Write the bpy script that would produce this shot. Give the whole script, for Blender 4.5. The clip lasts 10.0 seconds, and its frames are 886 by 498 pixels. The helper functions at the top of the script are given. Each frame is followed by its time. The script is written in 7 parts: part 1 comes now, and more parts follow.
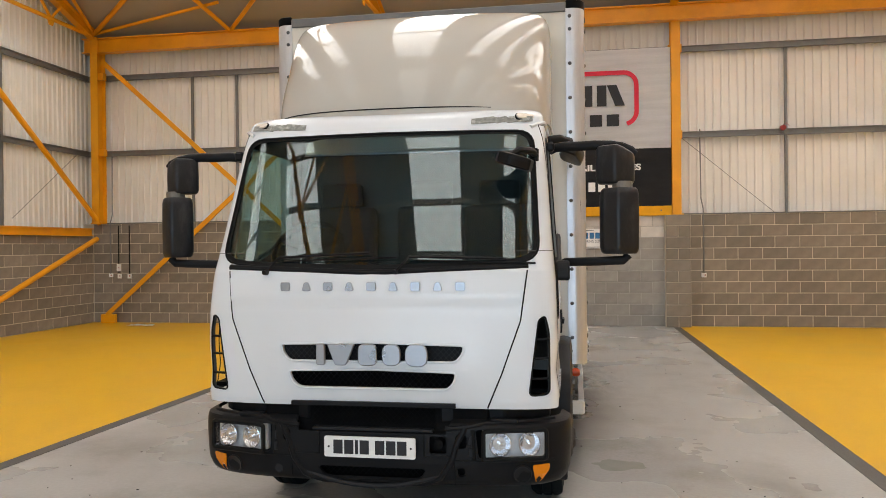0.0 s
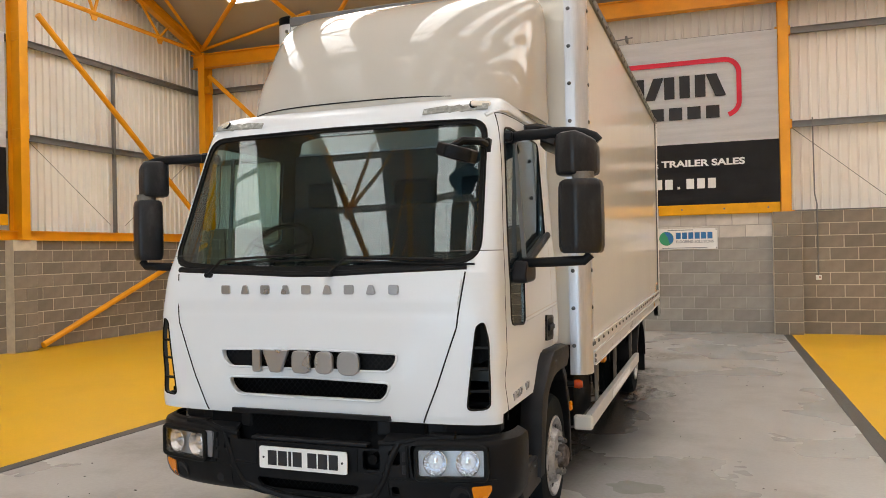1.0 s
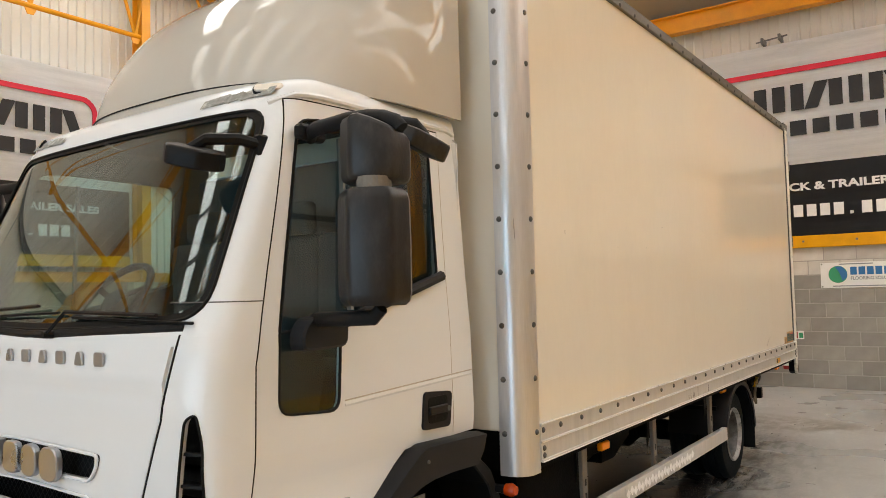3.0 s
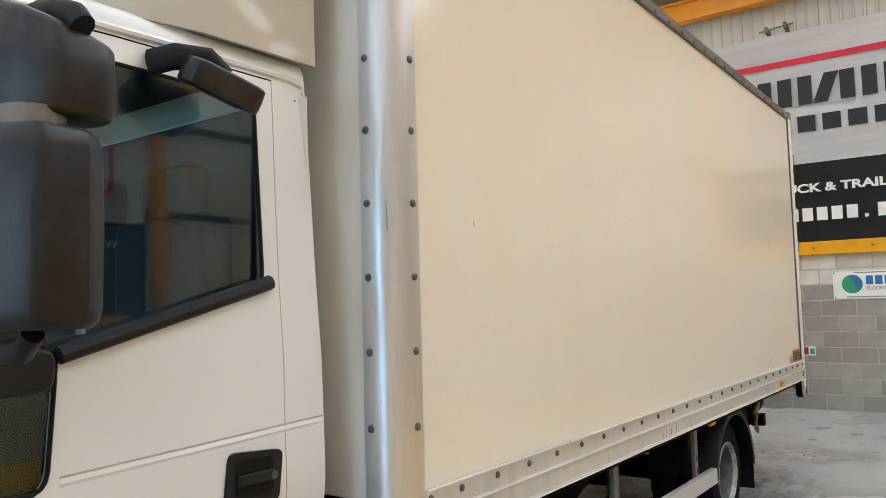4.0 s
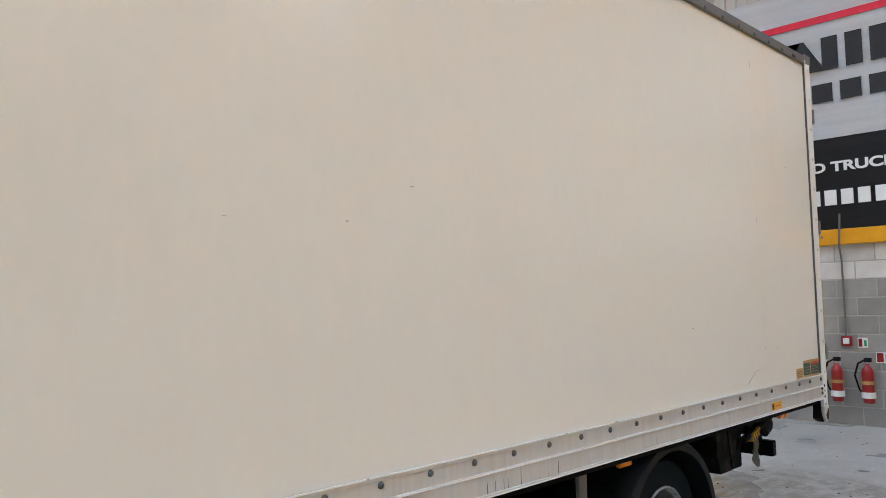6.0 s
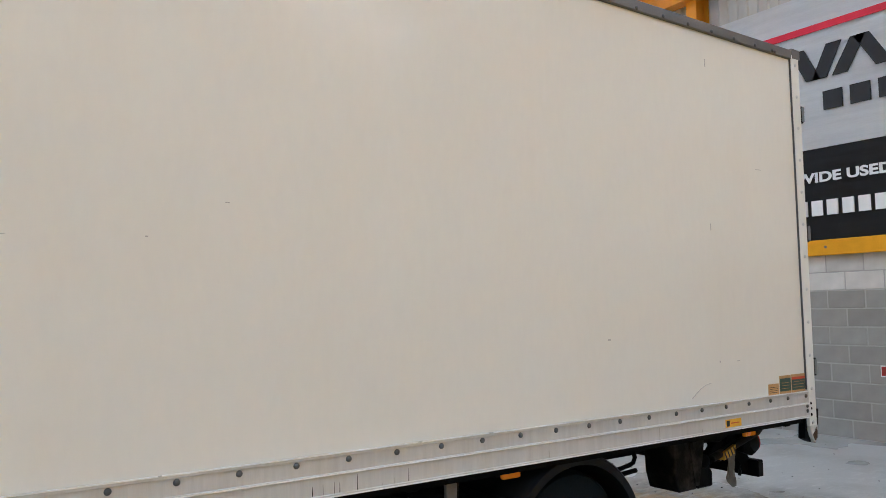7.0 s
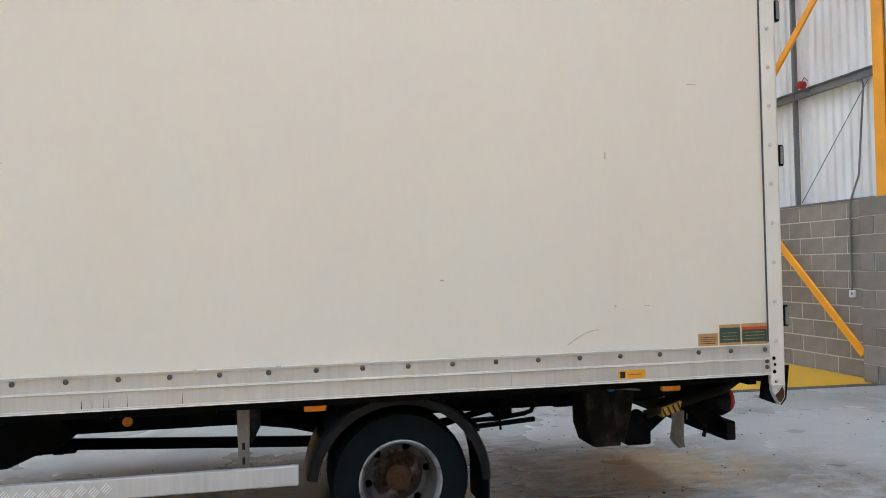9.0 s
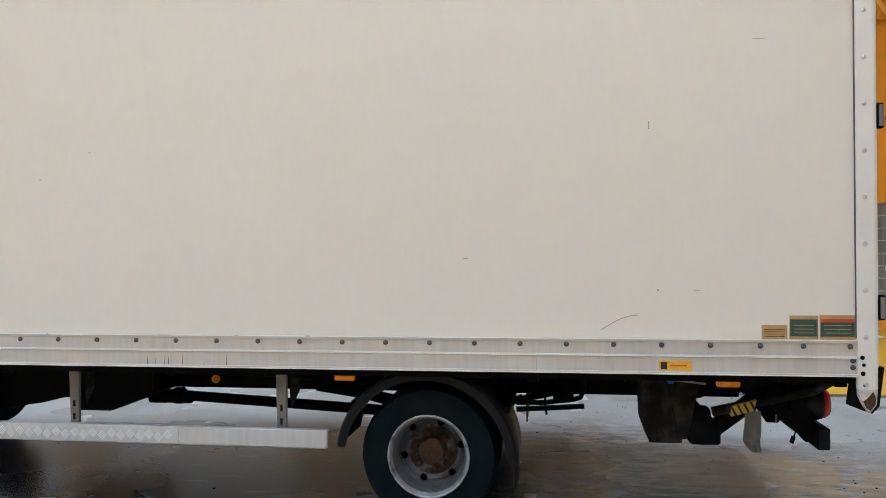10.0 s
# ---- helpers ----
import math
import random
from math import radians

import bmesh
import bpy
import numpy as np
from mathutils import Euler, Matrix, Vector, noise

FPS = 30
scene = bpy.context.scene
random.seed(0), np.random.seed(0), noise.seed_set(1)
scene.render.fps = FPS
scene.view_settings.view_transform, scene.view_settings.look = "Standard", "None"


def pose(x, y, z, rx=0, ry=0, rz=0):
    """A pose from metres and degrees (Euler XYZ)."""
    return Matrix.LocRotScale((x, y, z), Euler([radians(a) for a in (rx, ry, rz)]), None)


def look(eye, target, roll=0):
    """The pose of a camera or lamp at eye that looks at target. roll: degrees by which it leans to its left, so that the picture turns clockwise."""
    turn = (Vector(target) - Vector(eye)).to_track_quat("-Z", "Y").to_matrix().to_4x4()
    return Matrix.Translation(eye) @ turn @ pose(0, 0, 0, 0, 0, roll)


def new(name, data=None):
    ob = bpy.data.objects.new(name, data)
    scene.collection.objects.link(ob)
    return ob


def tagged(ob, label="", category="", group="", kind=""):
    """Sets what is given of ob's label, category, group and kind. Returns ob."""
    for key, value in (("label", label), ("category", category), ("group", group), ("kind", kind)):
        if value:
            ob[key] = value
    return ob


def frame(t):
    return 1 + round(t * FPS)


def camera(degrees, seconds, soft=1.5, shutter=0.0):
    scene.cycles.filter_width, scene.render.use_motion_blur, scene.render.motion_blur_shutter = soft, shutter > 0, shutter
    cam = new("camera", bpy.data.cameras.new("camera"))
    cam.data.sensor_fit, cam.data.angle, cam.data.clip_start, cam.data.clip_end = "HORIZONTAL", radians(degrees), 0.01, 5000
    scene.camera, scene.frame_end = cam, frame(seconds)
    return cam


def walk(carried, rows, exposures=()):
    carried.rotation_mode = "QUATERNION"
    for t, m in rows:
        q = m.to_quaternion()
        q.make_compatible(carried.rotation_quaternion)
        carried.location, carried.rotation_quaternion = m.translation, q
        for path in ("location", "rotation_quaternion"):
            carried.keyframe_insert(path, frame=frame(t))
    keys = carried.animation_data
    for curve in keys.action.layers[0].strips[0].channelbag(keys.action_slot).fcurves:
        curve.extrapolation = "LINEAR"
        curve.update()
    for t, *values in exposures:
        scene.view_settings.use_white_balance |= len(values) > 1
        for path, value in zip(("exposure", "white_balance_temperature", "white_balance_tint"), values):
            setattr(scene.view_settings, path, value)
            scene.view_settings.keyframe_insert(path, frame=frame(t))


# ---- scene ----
cam = camera(60.3, 10.0, 0.9)
PATH = [
    (0, (1.176, -3.816, 1.634), (0.842, -1.844, 1.625), -0.6),
    (0.5, (1.651, -3.600, 1.631), (1.149, -1.664, 1.631), -0.9),
    (1, (2.055, -3.272, 1.603), (1.374, -1.391, 1.608), -1.1),
    (1.5, (2.481, -2.894, 1.610), (1.616, -1.091, 1.624), -1.2),
    (2, (2.759, -2.427, 1.577), (1.760, -0.695, 1.606), -1.4),
    (2.2, (2.833, -2.231, 1.595), (1.788, -0.526, 1.636), -1.4),
    (3.3, (2.950, -1.031, 1.616), (1.783, 0.588, 1.744), -1.3),
    (3.5, (2.925, -0.822, 1.608), (1.755, 0.794, 1.738), -1.3),
    (4, (2.814, -0.238, 1.605), (1.636, 1.372, 1.752), -1.5),
    (4.5, (2.672, 0.327, 1.608), (1.484, 1.929, 1.758), -1.8),
    (5, (2.663, 0.842, 1.615), (1.436, 2.415, 1.760), -1.8),
    (5.2, (2.706, 1.038, 1.600), (1.450, 2.589, 1.736), -1.6),
    (6.3, (3.503, 1.884, 1.574), (2.025, 3.223, 1.727), -1.3),
    (6.5, (3.646, 2.071, 1.564), (2.123, 3.357, 1.726), -1.3),
    (7, (4.107, 2.514, 1.582), (2.471, 3.654, 1.741), -0.8),
    (7.5, (4.468, 3.043, 1.545), (2.736, 4.028, 1.711), -0.8),
    (8, (4.780, 3.603, 1.518), (2.963, 4.425, 1.673), -1.0),
    (8.5, (4.973, 4.190, 1.492), (3.078, 4.823, 1.596), -1.2),
    (8.8, (5.022, 4.511, 1.505), (3.089, 5.028, 1.563), -1.1),
    (9, (5.110, 4.799, 1.485), (3.150, 5.195, 1.529), -1.2),
    (9.5, (5.125, 5.422, 1.458), (3.127, 5.510, 1.469), -0.9),
    (10, (5.118, 6.018, 1.461), (3.140, 5.728, 1.460), -0.5),
]
EXPOSURES = [(0.0, 0.0, 6990, 13), (1.0, 0.08, 6990, 13), (2.2, 0.2, 7090, 12), (3.4, 0.1, 7190, 11), (3.7, 0.14, 7040, 11), (4.0, 0.3, 5920, 6), (5.2, 0.2, 5590, 8), (6.3, 0.1, 5250, 7), (8.0, 0.06, 5200, 6), (8.6, 0.1, 5150, 6), (9.2, 0.3, 5100, 5), (10.0, 0.28, 5100, 5)]
walk(cam, [(t, look(eye, target, roll)) for t, eye, target, roll in PATH], EXPOSURES)

# world and light: soft daylight through the rooflights
world = bpy.data.worlds.new("world")
scene.world = world
world.use_nodes = True
_sky = world.node_tree.nodes.new("ShaderNodeTexSky")
_sky.sky_type, _sky.sun_disc, _sky.sun_elevation, _sky.sun_rotation = "NISHITA", False, radians(40), radians(200)
_bg = world.node_tree.nodes["Background"]
_bg.inputs["Strength"].default_value = 0.1
world.node_tree.links.new(_sky.outputs[0], _bg.inputs[0])


# ---------------------------------------------------------------- materials
def mat(name, color, rough=0.6, metal=0.0, vary=0.12, scale=6.0, fine=90.0, bump=0.15, stain=None, stain_amount=0.3,
        stain_scale=1.6, coat=0.0, stretch=(1, 1, 1), per_object=0.0, spec=0.5, zones=()):
    """A surface with variation at two scales, an optional second tint in patches, and fine relief."""
    m = bpy.data.materials.new(name)
    m.use_nodes = True
    n, l = m.node_tree.nodes, m.node_tree.links
    b = n["Principled BSDF"]
    b.inputs["Metallic"].default_value = metal
    b.inputs["Coat Weight"].default_value = coat
    b.inputs["Specular IOR Level"].default_value = spec
    tc, mp = n.new("ShaderNodeTexCoord"), n.new("ShaderNodeMapping")
    mp.inputs["Scale"].default_value = stretch
    l.new(tc.outputs["Object"], mp.inputs[0])
    n1, n2 = n.new("ShaderNodeTexNoise"), n.new("ShaderNodeTexNoise")
    for t, s, d in ((n1, scale, 4), (n2, fine, 2)):
        t.inputs["Scale"].default_value, t.inputs["Detail"].default_value = s, d
        l.new(mp.outputs[0], t.inputs["Vector"])
    mixn = n.new("ShaderNodeMath"); mixn.operation = "MULTIPLY_ADD"
    l.new(n2.outputs[0], mixn.inputs[0]); mixn.inputs[1].default_value = 0.35
    l.new(n1.outputs[0], mixn.inputs[2])
    mr = n.new("ShaderNodeMapRange")
    mr.inputs["From Min"].default_value, mr.inputs["From Max"].default_value = 0.4, 0.95
    mr.inputs["To Min"].default_value, mr.inputs["To Max"].default_value = 1 - vary, 1 + vary
    l.new(mixn.outputs[0], mr.inputs["Value"])
    last = mr.outputs[0]
    if per_object:
        oi, mo, mu = n.new("ShaderNodeObjectInfo"), n.new("ShaderNodeMapRange"), n.new("ShaderNodeMath")
        mo.inputs["To Min"].default_value, mo.inputs["To Max"].default_value = 1 - per_object, 1 + per_object
        l.new(oi.outputs["Random"], mo.inputs["Value"])
        mu.operation = "MULTIPLY"
        l.new(last, mu.inputs[0]); l.new(mo.outputs[0], mu.inputs[1])
        last = mu.outputs[0]
    base = n.new("ShaderNodeRGB"); base.outputs[0].default_value = (*color, 1)
    col = base.outputs[0]
    if stain:
        n3, rp, mx = n.new("ShaderNodeTexNoise"), n.new("ShaderNodeMapRange"), n.new("ShaderNodeMix")
        n3.inputs["Scale"].default_value, n3.inputs["Detail"].default_value = stain_scale, 6
        n3.inputs["Roughness"].default_value = 0.65
        l.new(mp.outputs[0], n3.inputs["Vector"])
        rp.inputs["From Min"].default_value, rp.inputs["From Max"].default_value = 0.5, 0.72
        rp.inputs["To Max"].default_value = stain_amount
        l.new(n3.outputs[0], rp.inputs["Value"])
        mx.data_type = "RGBA"
        l.new(rp.outputs[0], mx.inputs["Factor"]); l.new(col, mx.inputs["A"])
        mx.inputs["B"].default_value = (*stain, 1)
        col = mx.outputs["Result"]
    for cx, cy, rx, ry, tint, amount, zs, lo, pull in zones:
        # a tinted area, for soiling and painted shade: noise that thins out away from its middle
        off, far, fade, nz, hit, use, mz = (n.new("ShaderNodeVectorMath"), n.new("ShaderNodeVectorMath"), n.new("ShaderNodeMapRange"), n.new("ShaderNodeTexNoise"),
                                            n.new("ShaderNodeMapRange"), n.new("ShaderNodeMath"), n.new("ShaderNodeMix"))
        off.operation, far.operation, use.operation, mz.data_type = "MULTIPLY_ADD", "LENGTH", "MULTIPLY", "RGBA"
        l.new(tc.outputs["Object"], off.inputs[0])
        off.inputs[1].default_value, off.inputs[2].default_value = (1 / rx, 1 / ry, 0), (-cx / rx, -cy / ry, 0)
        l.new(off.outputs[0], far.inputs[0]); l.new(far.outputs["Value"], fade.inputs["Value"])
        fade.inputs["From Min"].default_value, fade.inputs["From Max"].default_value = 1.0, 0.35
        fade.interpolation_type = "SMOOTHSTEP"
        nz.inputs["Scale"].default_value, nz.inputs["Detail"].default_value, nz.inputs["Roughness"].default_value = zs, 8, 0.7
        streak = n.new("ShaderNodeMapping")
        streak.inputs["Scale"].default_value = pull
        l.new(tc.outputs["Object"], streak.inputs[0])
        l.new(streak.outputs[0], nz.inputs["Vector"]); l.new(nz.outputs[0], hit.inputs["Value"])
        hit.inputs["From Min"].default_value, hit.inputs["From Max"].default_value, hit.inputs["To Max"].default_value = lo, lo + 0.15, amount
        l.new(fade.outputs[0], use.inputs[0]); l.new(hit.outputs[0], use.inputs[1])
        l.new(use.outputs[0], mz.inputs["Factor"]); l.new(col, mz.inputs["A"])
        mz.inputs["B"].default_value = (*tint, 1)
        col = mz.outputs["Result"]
    vm = n.new("ShaderNodeVectorMath"); vm.operation = "SCALE"
    l.new(col, vm.inputs[0]); l.new(last, vm.inputs["Scale"])
    l.new(vm.outputs[0], b.inputs["Base Color"])
    rr = n.new("ShaderNodeMapRange")
    rr.inputs["To Min"].default_value, rr.inputs["To Max"].default_value = (max(rough - 0.08, 0.02), min(rough + 0.1, 1)) if vary else (rough, rough)
    l.new(n1.outputs[0], rr.inputs["Value"]); l.new(rr.outputs[0], b.inputs["Roughness"])
    if bump:
        bp = n.new("ShaderNodeBump")
        bp.inputs["Strength"].default_value, bp.inputs["Distance"].default_value = bump, 0.01
        l.new(n2.outputs[0], bp.inputs["Height"]); l.new(bp.outputs[0], b.inputs["Normal"])
    return m


def glass_mat(name, color, rough=0.0, ior=1.5):
    m = bpy.data.materials.new(name)
    m.use_nodes = True
    b = m.node_tree.nodes["Principled BSDF"]
    b.inputs["Base Color"].default_value, b.inputs["Roughness"].default_value = (*color, 1), rough
    b.inputs["Transmission Weight"].default_value, b.inputs["IOR"].default_value = 1.0, ior
    return m


def glow(name, color, strength):
    m = bpy.data.materials.new(name)
    m.use_nodes = True
    b = m.node_tree.nodes["Principled BSDF"]
    b.inputs["Base Color"].default_value = (*color, 1)
    b.inputs["Emission Color"].default_value, b.inputs["Emission Strength"].default_value = (*color, 1), strength
    return m


# floor tints, dirt and painted shade: middle, reach, tint, strength, noise scale and threshold, streaking
# the first four darken the floor under the lorry as shade mixed with grime
DIRT_AND_SHADE = [(-0.1, 4.6, 1.75, 3.6, (0.075, 0.067, 0.06), 0.62, 1.4, 0.22, (1, 1, 1)), (0.1, 4.2, 1.8, 3.3, (0.035, 0.029, 0.023), 0.93, 2.2, 0.27, (1, 0.6, 1)),
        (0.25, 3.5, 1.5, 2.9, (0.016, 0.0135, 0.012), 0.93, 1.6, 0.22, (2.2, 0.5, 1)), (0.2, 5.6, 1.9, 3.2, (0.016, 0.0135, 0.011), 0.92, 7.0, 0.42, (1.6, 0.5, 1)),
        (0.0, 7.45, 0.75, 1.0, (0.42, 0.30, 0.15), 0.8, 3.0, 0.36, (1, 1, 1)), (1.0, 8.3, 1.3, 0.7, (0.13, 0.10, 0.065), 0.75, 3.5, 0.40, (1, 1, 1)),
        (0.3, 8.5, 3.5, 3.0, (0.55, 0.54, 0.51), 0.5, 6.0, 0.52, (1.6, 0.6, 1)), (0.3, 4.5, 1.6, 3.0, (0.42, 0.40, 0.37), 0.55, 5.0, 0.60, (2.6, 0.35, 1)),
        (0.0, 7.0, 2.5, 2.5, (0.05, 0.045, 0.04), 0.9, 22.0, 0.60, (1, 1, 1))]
M_FLOOR = mat("floor_grey", (0.385, 0.38, 0.367), 0.27, vary=0.2, scale=0.7, fine=35, bump=0.08, stain=(0.13, 0.115, 0.09), stain_amount=0.55, stain_scale=0.9, zones=DIRT_AND_SHADE, spec=0.25)
M_YELLOW = mat("floor_yellow", (0.73, 0.40, 0.006), 0.34, vary=0.12, scale=0.8, fine=50, bump=0.05, stain=(0.5, 0.30, 0.04), stain_amount=0.45, stain_scale=0.8)
M_YARD = mat("yard_concrete", (0.30, 0.30, 0.29), 0.9, vary=0.15, scale=1.0, bump=0.2)
M_LINE = mat("floor_line", (0.075, 0.07, 0.065), 0.5, vary=0.2, scale=3)
M_BLOCK = mat("concrete_block", (0.23, 0.20, 0.165), 0.92, vary=0.16, scale=5, fine=120, bump=0.5, per_object=0.16)
M_BLOCK_GREY = mat("concrete_block_grey", (0.31, 0.295, 0.27), 0.92, vary=0.12, scale=5, fine=120, bump=0.5, per_object=0.12)
M_BLOCK_PALE = mat("concrete_block_pale", (0.60, 0.57, 0.53), 0.9, vary=0.12, scale=5, fine=120, bump=0.45, per_object=0.12)
M_MORTAR = mat("mortar", (0.55, 0.49, 0.39), 0.95, vary=0.15, scale=8, bump=0.4)
M_MORTAR_GREY = mat("mortar_grey", (0.42, 0.40, 0.37), 0.95, vary=0.15, scale=8, bump=0.4)
M_CLAD = mat("white_cladding", (0.80, 0.78, 0.73), 0.5, vary=0.05, scale=1.2, bump=0.0, stain=(0.55, 0.5, 0.42), stain_amount=0.25, stain_scale=0.7)
M_ROOF = mat("roof_liner", (0.36, 0.33, 0.28), 0.6, vary=0.06, scale=1.0, bump=0.0)
M_ORANGE = mat("orange_steel", (0.80, 0.345, 0.008), 0.42, vary=0.1, scale=3, bump=0.05, stain=(0.55, 0.2, 0.02), stain_amount=0.3, stain_scale=2)
M_STEEL = mat("galvanised_steel", (0.19, 0.19, 0.185), 0.5, metal=0.4, vary=0.15, scale=5, bump=0.05)
M_BANNER = mat("banner_silver", (0.90, 0.905, 0.92), 0.42, metal=0.0, vary=0.1, scale=2.5, fine=40, bump=0.1, stretch=(0.3, 1, 4))
M_BANNER_DARK = mat("banner_dark", (0.035, 0.035, 0.038), 0.4, vary=0.15, scale=3, bump=0.05, spec=0.2)
M_INK = mat("ink_dark", (0.03, 0.03, 0.033), 0.45, vary=0.1, spec=0.2)
M_RED_INK = mat("ink_red", (0.62, 0.03, 0.06), 0.45, vary=0.08, spec=0.2)
M_WHITE_INK = mat("ink_white", (0.82, 0.82, 0.82), 0.5, vary=0.05)
M_YEL_INK = mat("banner_yellow_edge", (0.75, 0.36, 0.01), 0.4, vary=0.1, spec=0.2)
M_GRP = mat("box_panel", (0.76, 0.722, 0.645), 0.10, vary=0.03, scale=0.8, fine=30, bump=0.012, stain=(0.64, 0.58, 0.485), stain_amount=0.3, stain_scale=0.8, stretch=(1, 1, 0.35), spec=0.38)
M_ALU = mat("aluminium_rail", (0.595, 0.585, 0.575), 0.42, metal=0.3, vary=0.07, scale=7, fine=60, bump=0.05, stain=(0.32, 0.32, 0.315), stain_amount=0.3, stain_scale=1.6, stretch=(1, 6, 0.4))
M_BEAD = mat("bright_rail_edge", (0.86, 0.86, 0.86), 0.3, metal=0.3, vary=0.08, scale=9, bump=0.0)
M_POST = mat("polished_post", (0.60, 0.60, 0.62), 0.3, metal=0.5, vary=0.14, scale=4, fine=40, bump=0.04, stretch=(4, 4, 0.3), stain=(0.25, 0.23, 0.2), stain_amount=0.4, stain_scale=2)
M_RIVET = mat("rivet", (0.10, 0.10, 0.10), 0.45, metal=0.5, vary=0.2)
M_RIVET_HOLE_LIGHT = mat("rivet_and_hole_light", (0.6, 0.6, 0.6), 0.35, metal=0.9, vary=0.2)
M_PAINT = mat("white_cab_paint", (0.72, 0.75, 0.78), 0.2, vary=0.0, scale=1.5, fine=40, bump=0.0, coat=0.0)
M_FAIRING = mat("cream_fairing_gel", (0.50, 0.475, 0.43), 0.045, vary=0.0, scale=1.5, fine=40, bump=0.0, coat=0.0, spec=0.22)
M_RUST_DARK = mat("rusty_disc", (0.030, 0.021, 0.016), 0.75, vary=0.35, scale=18, bump=0.4, stain=(0.26, 0.245, 0.24), stain_amount=0.8, stain_scale=9)
M_PAINT_OLD = mat("cream_post_paint", (0.74, 0.72, 0.67), 0.35, vary=0.05, scale=6, bump=0.03)
M_PLASTIC = mat("dark_plastic", (0.010, 0.010, 0.011), 0.42, vary=0.2, scale=8, fine=300, bump=0.08, spec=0.12)
M_PLASTIC_GREY = mat("grey_plastic", (0.021, 0.021, 0.023), 0.42, vary=0.2, scale=8, fine=300, bump=0.08, spec=0.12)
M_MESH = mat("mesh_plastic", (0.055, 0.055, 0.058), 0.4, vary=0.15, scale=8, bump=0.0, spec=0.3)
M_MIRROR_CASE = mat("scuffed_mirror_case", (0.014, 0.014, 0.016), 0.36, vary=0.35, scale=9, fine=120, bump=0.05, stain=(0.07, 0.07, 0.074), stain_amount=0.3, stain_scale=9, stretch=(1, 1, 0.45), spec=0.3)
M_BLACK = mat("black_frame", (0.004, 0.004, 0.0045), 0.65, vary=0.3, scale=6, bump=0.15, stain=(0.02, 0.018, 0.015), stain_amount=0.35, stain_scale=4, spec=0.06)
M_TYRE = mat("tyre_rubber", (0.0065, 0.0092, 0.0108), 0.7, vary=0.25, scale=12, bump=0.2, spec=0.08)
M_RIM = mat("steel_rim", (0.38, 0.38, 0.38), 0.40, metal=0.45, vary=0.3, scale=14, bump=0.3, stain=(0.05, 0.04, 0.035), stain_amount=0.95, stain_scale=16)
M_RING = mat("worn_disc_ring", (0.13, 0.13, 0.135), 0.42, metal=0.35, vary=0.3, scale=14, bump=0.3, stain=(0.04, 0.03, 0.025), stain_amount=0.95, stain_scale=10)
# darker than the rim steel: shade inside the wheel is in the colour
M_BARREL = mat("shaded_dirty_barrel", (0.15, 0.15, 0.15), 0.42, metal=0.45, vary=0.35, scale=12, bump=0.3, stain=(0.03, 0.024, 0.02), stain_amount=0.9, stain_scale=11)
M_RUST = mat("rusty_hub", (0.060, 0.034, 0.020), 0.85, vary=0.4, scale=25, bump=0.5, spec=0.2)
M_AMBER = mat("amber_lens", (0.85, 0.25, 0.005), 0.25, vary=0.1)
M_REDLENS = mat("red_lens", (0.45, 0.012, 0.012), 0.25, vary=0.1)
M_SEAL = mat("rubber_seal", (0.008, 0.008, 0.008), 0.5, vary=0.2, spec=0.12)
M_BADGE = mat("silver_badge", (0.36, 0.37, 0.39), 0.28, metal=0.75, vary=0.06, bump=0.0)
M_CHROME = mat("chrome", (0.75, 0.75, 0.77), 0.08, metal=1.0, vary=0.06)
M_GLASS = glass_mat("cab_glass", (0.52, 0.735, 0.75), 0.0, 1.52)
M_CLEAR = glass_mat("clear_lens", (0.95, 0.95, 0.95))
M_MARKER = mat("marker_lens", (0.72, 0.66, 0.57), 0.2, vary=0.1, scale=40, bump=0.1)
M_PLATE = mat("plate_white", (0.82, 0.82, 0.80), 0.35, vary=0.04)
M_ROOFLIGHT = glow("rooflight_sheet", (0.93, 0.97, 1.0), 5.5)
# south slope glows less, added to leave the hall's front dimmer than its rear
M_ROOFLIGHT_DIM = glow("dim_rooflight_sheet", (0.93, 0.97, 1.0), 3.5)
M_MIRROR = mat("mirror_glass", (0.85, 0.87, 0.88), 0.03, metal=1.0, vary=0.0, bump=0.0)
M_WORN = mat("worn_paint", (0.25, 0.25, 0.23), 0.7, vary=0.35, scale=40, bump=0.05, stain=(0.6, 0.6, 0.55), stain_amount=0.8, stain_scale=30)
M_LAMP_BACK = mat("lamp_body", (0.62, 0.62, 0.63), 0.3, metal=0.4, vary=0.05)
M_TOPRAIL = mat("dull_rail", (0.16, 0.155, 0.15), 0.55, metal=0.5, vary=0.15, scale=5, bump=0.1)
M_CHIPPED = mat("chipped_paint", (0.6, 0.57, 0.52), 0.6, vary=0.2, scale=12, bump=0.3, stain=(0.10, 0.05, 0.03), stain_amount=0.95, stain_scale=22)
M_GALV_DIRTY = mat("dirty_galvanised", (0.17, 0.155, 0.135), 0.6, metal=0.3, vary=0.25, scale=9, bump=0.2)
M_GRIME = mat("grimy_steel", (0.012, 0.011, 0.010), 0.75, vary=0.35, scale=9, bump=0.3, stain=(0.07, 0.06, 0.05), stain_amount=0.6, stain_scale=7, spec=0.08)
M_HAZARD = mat("hazard_yellow", (0.55, 0.33, 0.03), 0.6, vary=0.2, scale=10)
M_YLABEL = mat("label_yellow", (0.75, 0.40, 0.02), 0.5, vary=0.15, scale=20)
M_FLAP = mat("rubber_flap_grey", (0.16, 0.15, 0.125), 0.8, vary=0.2, scale=12, bump=0.2)
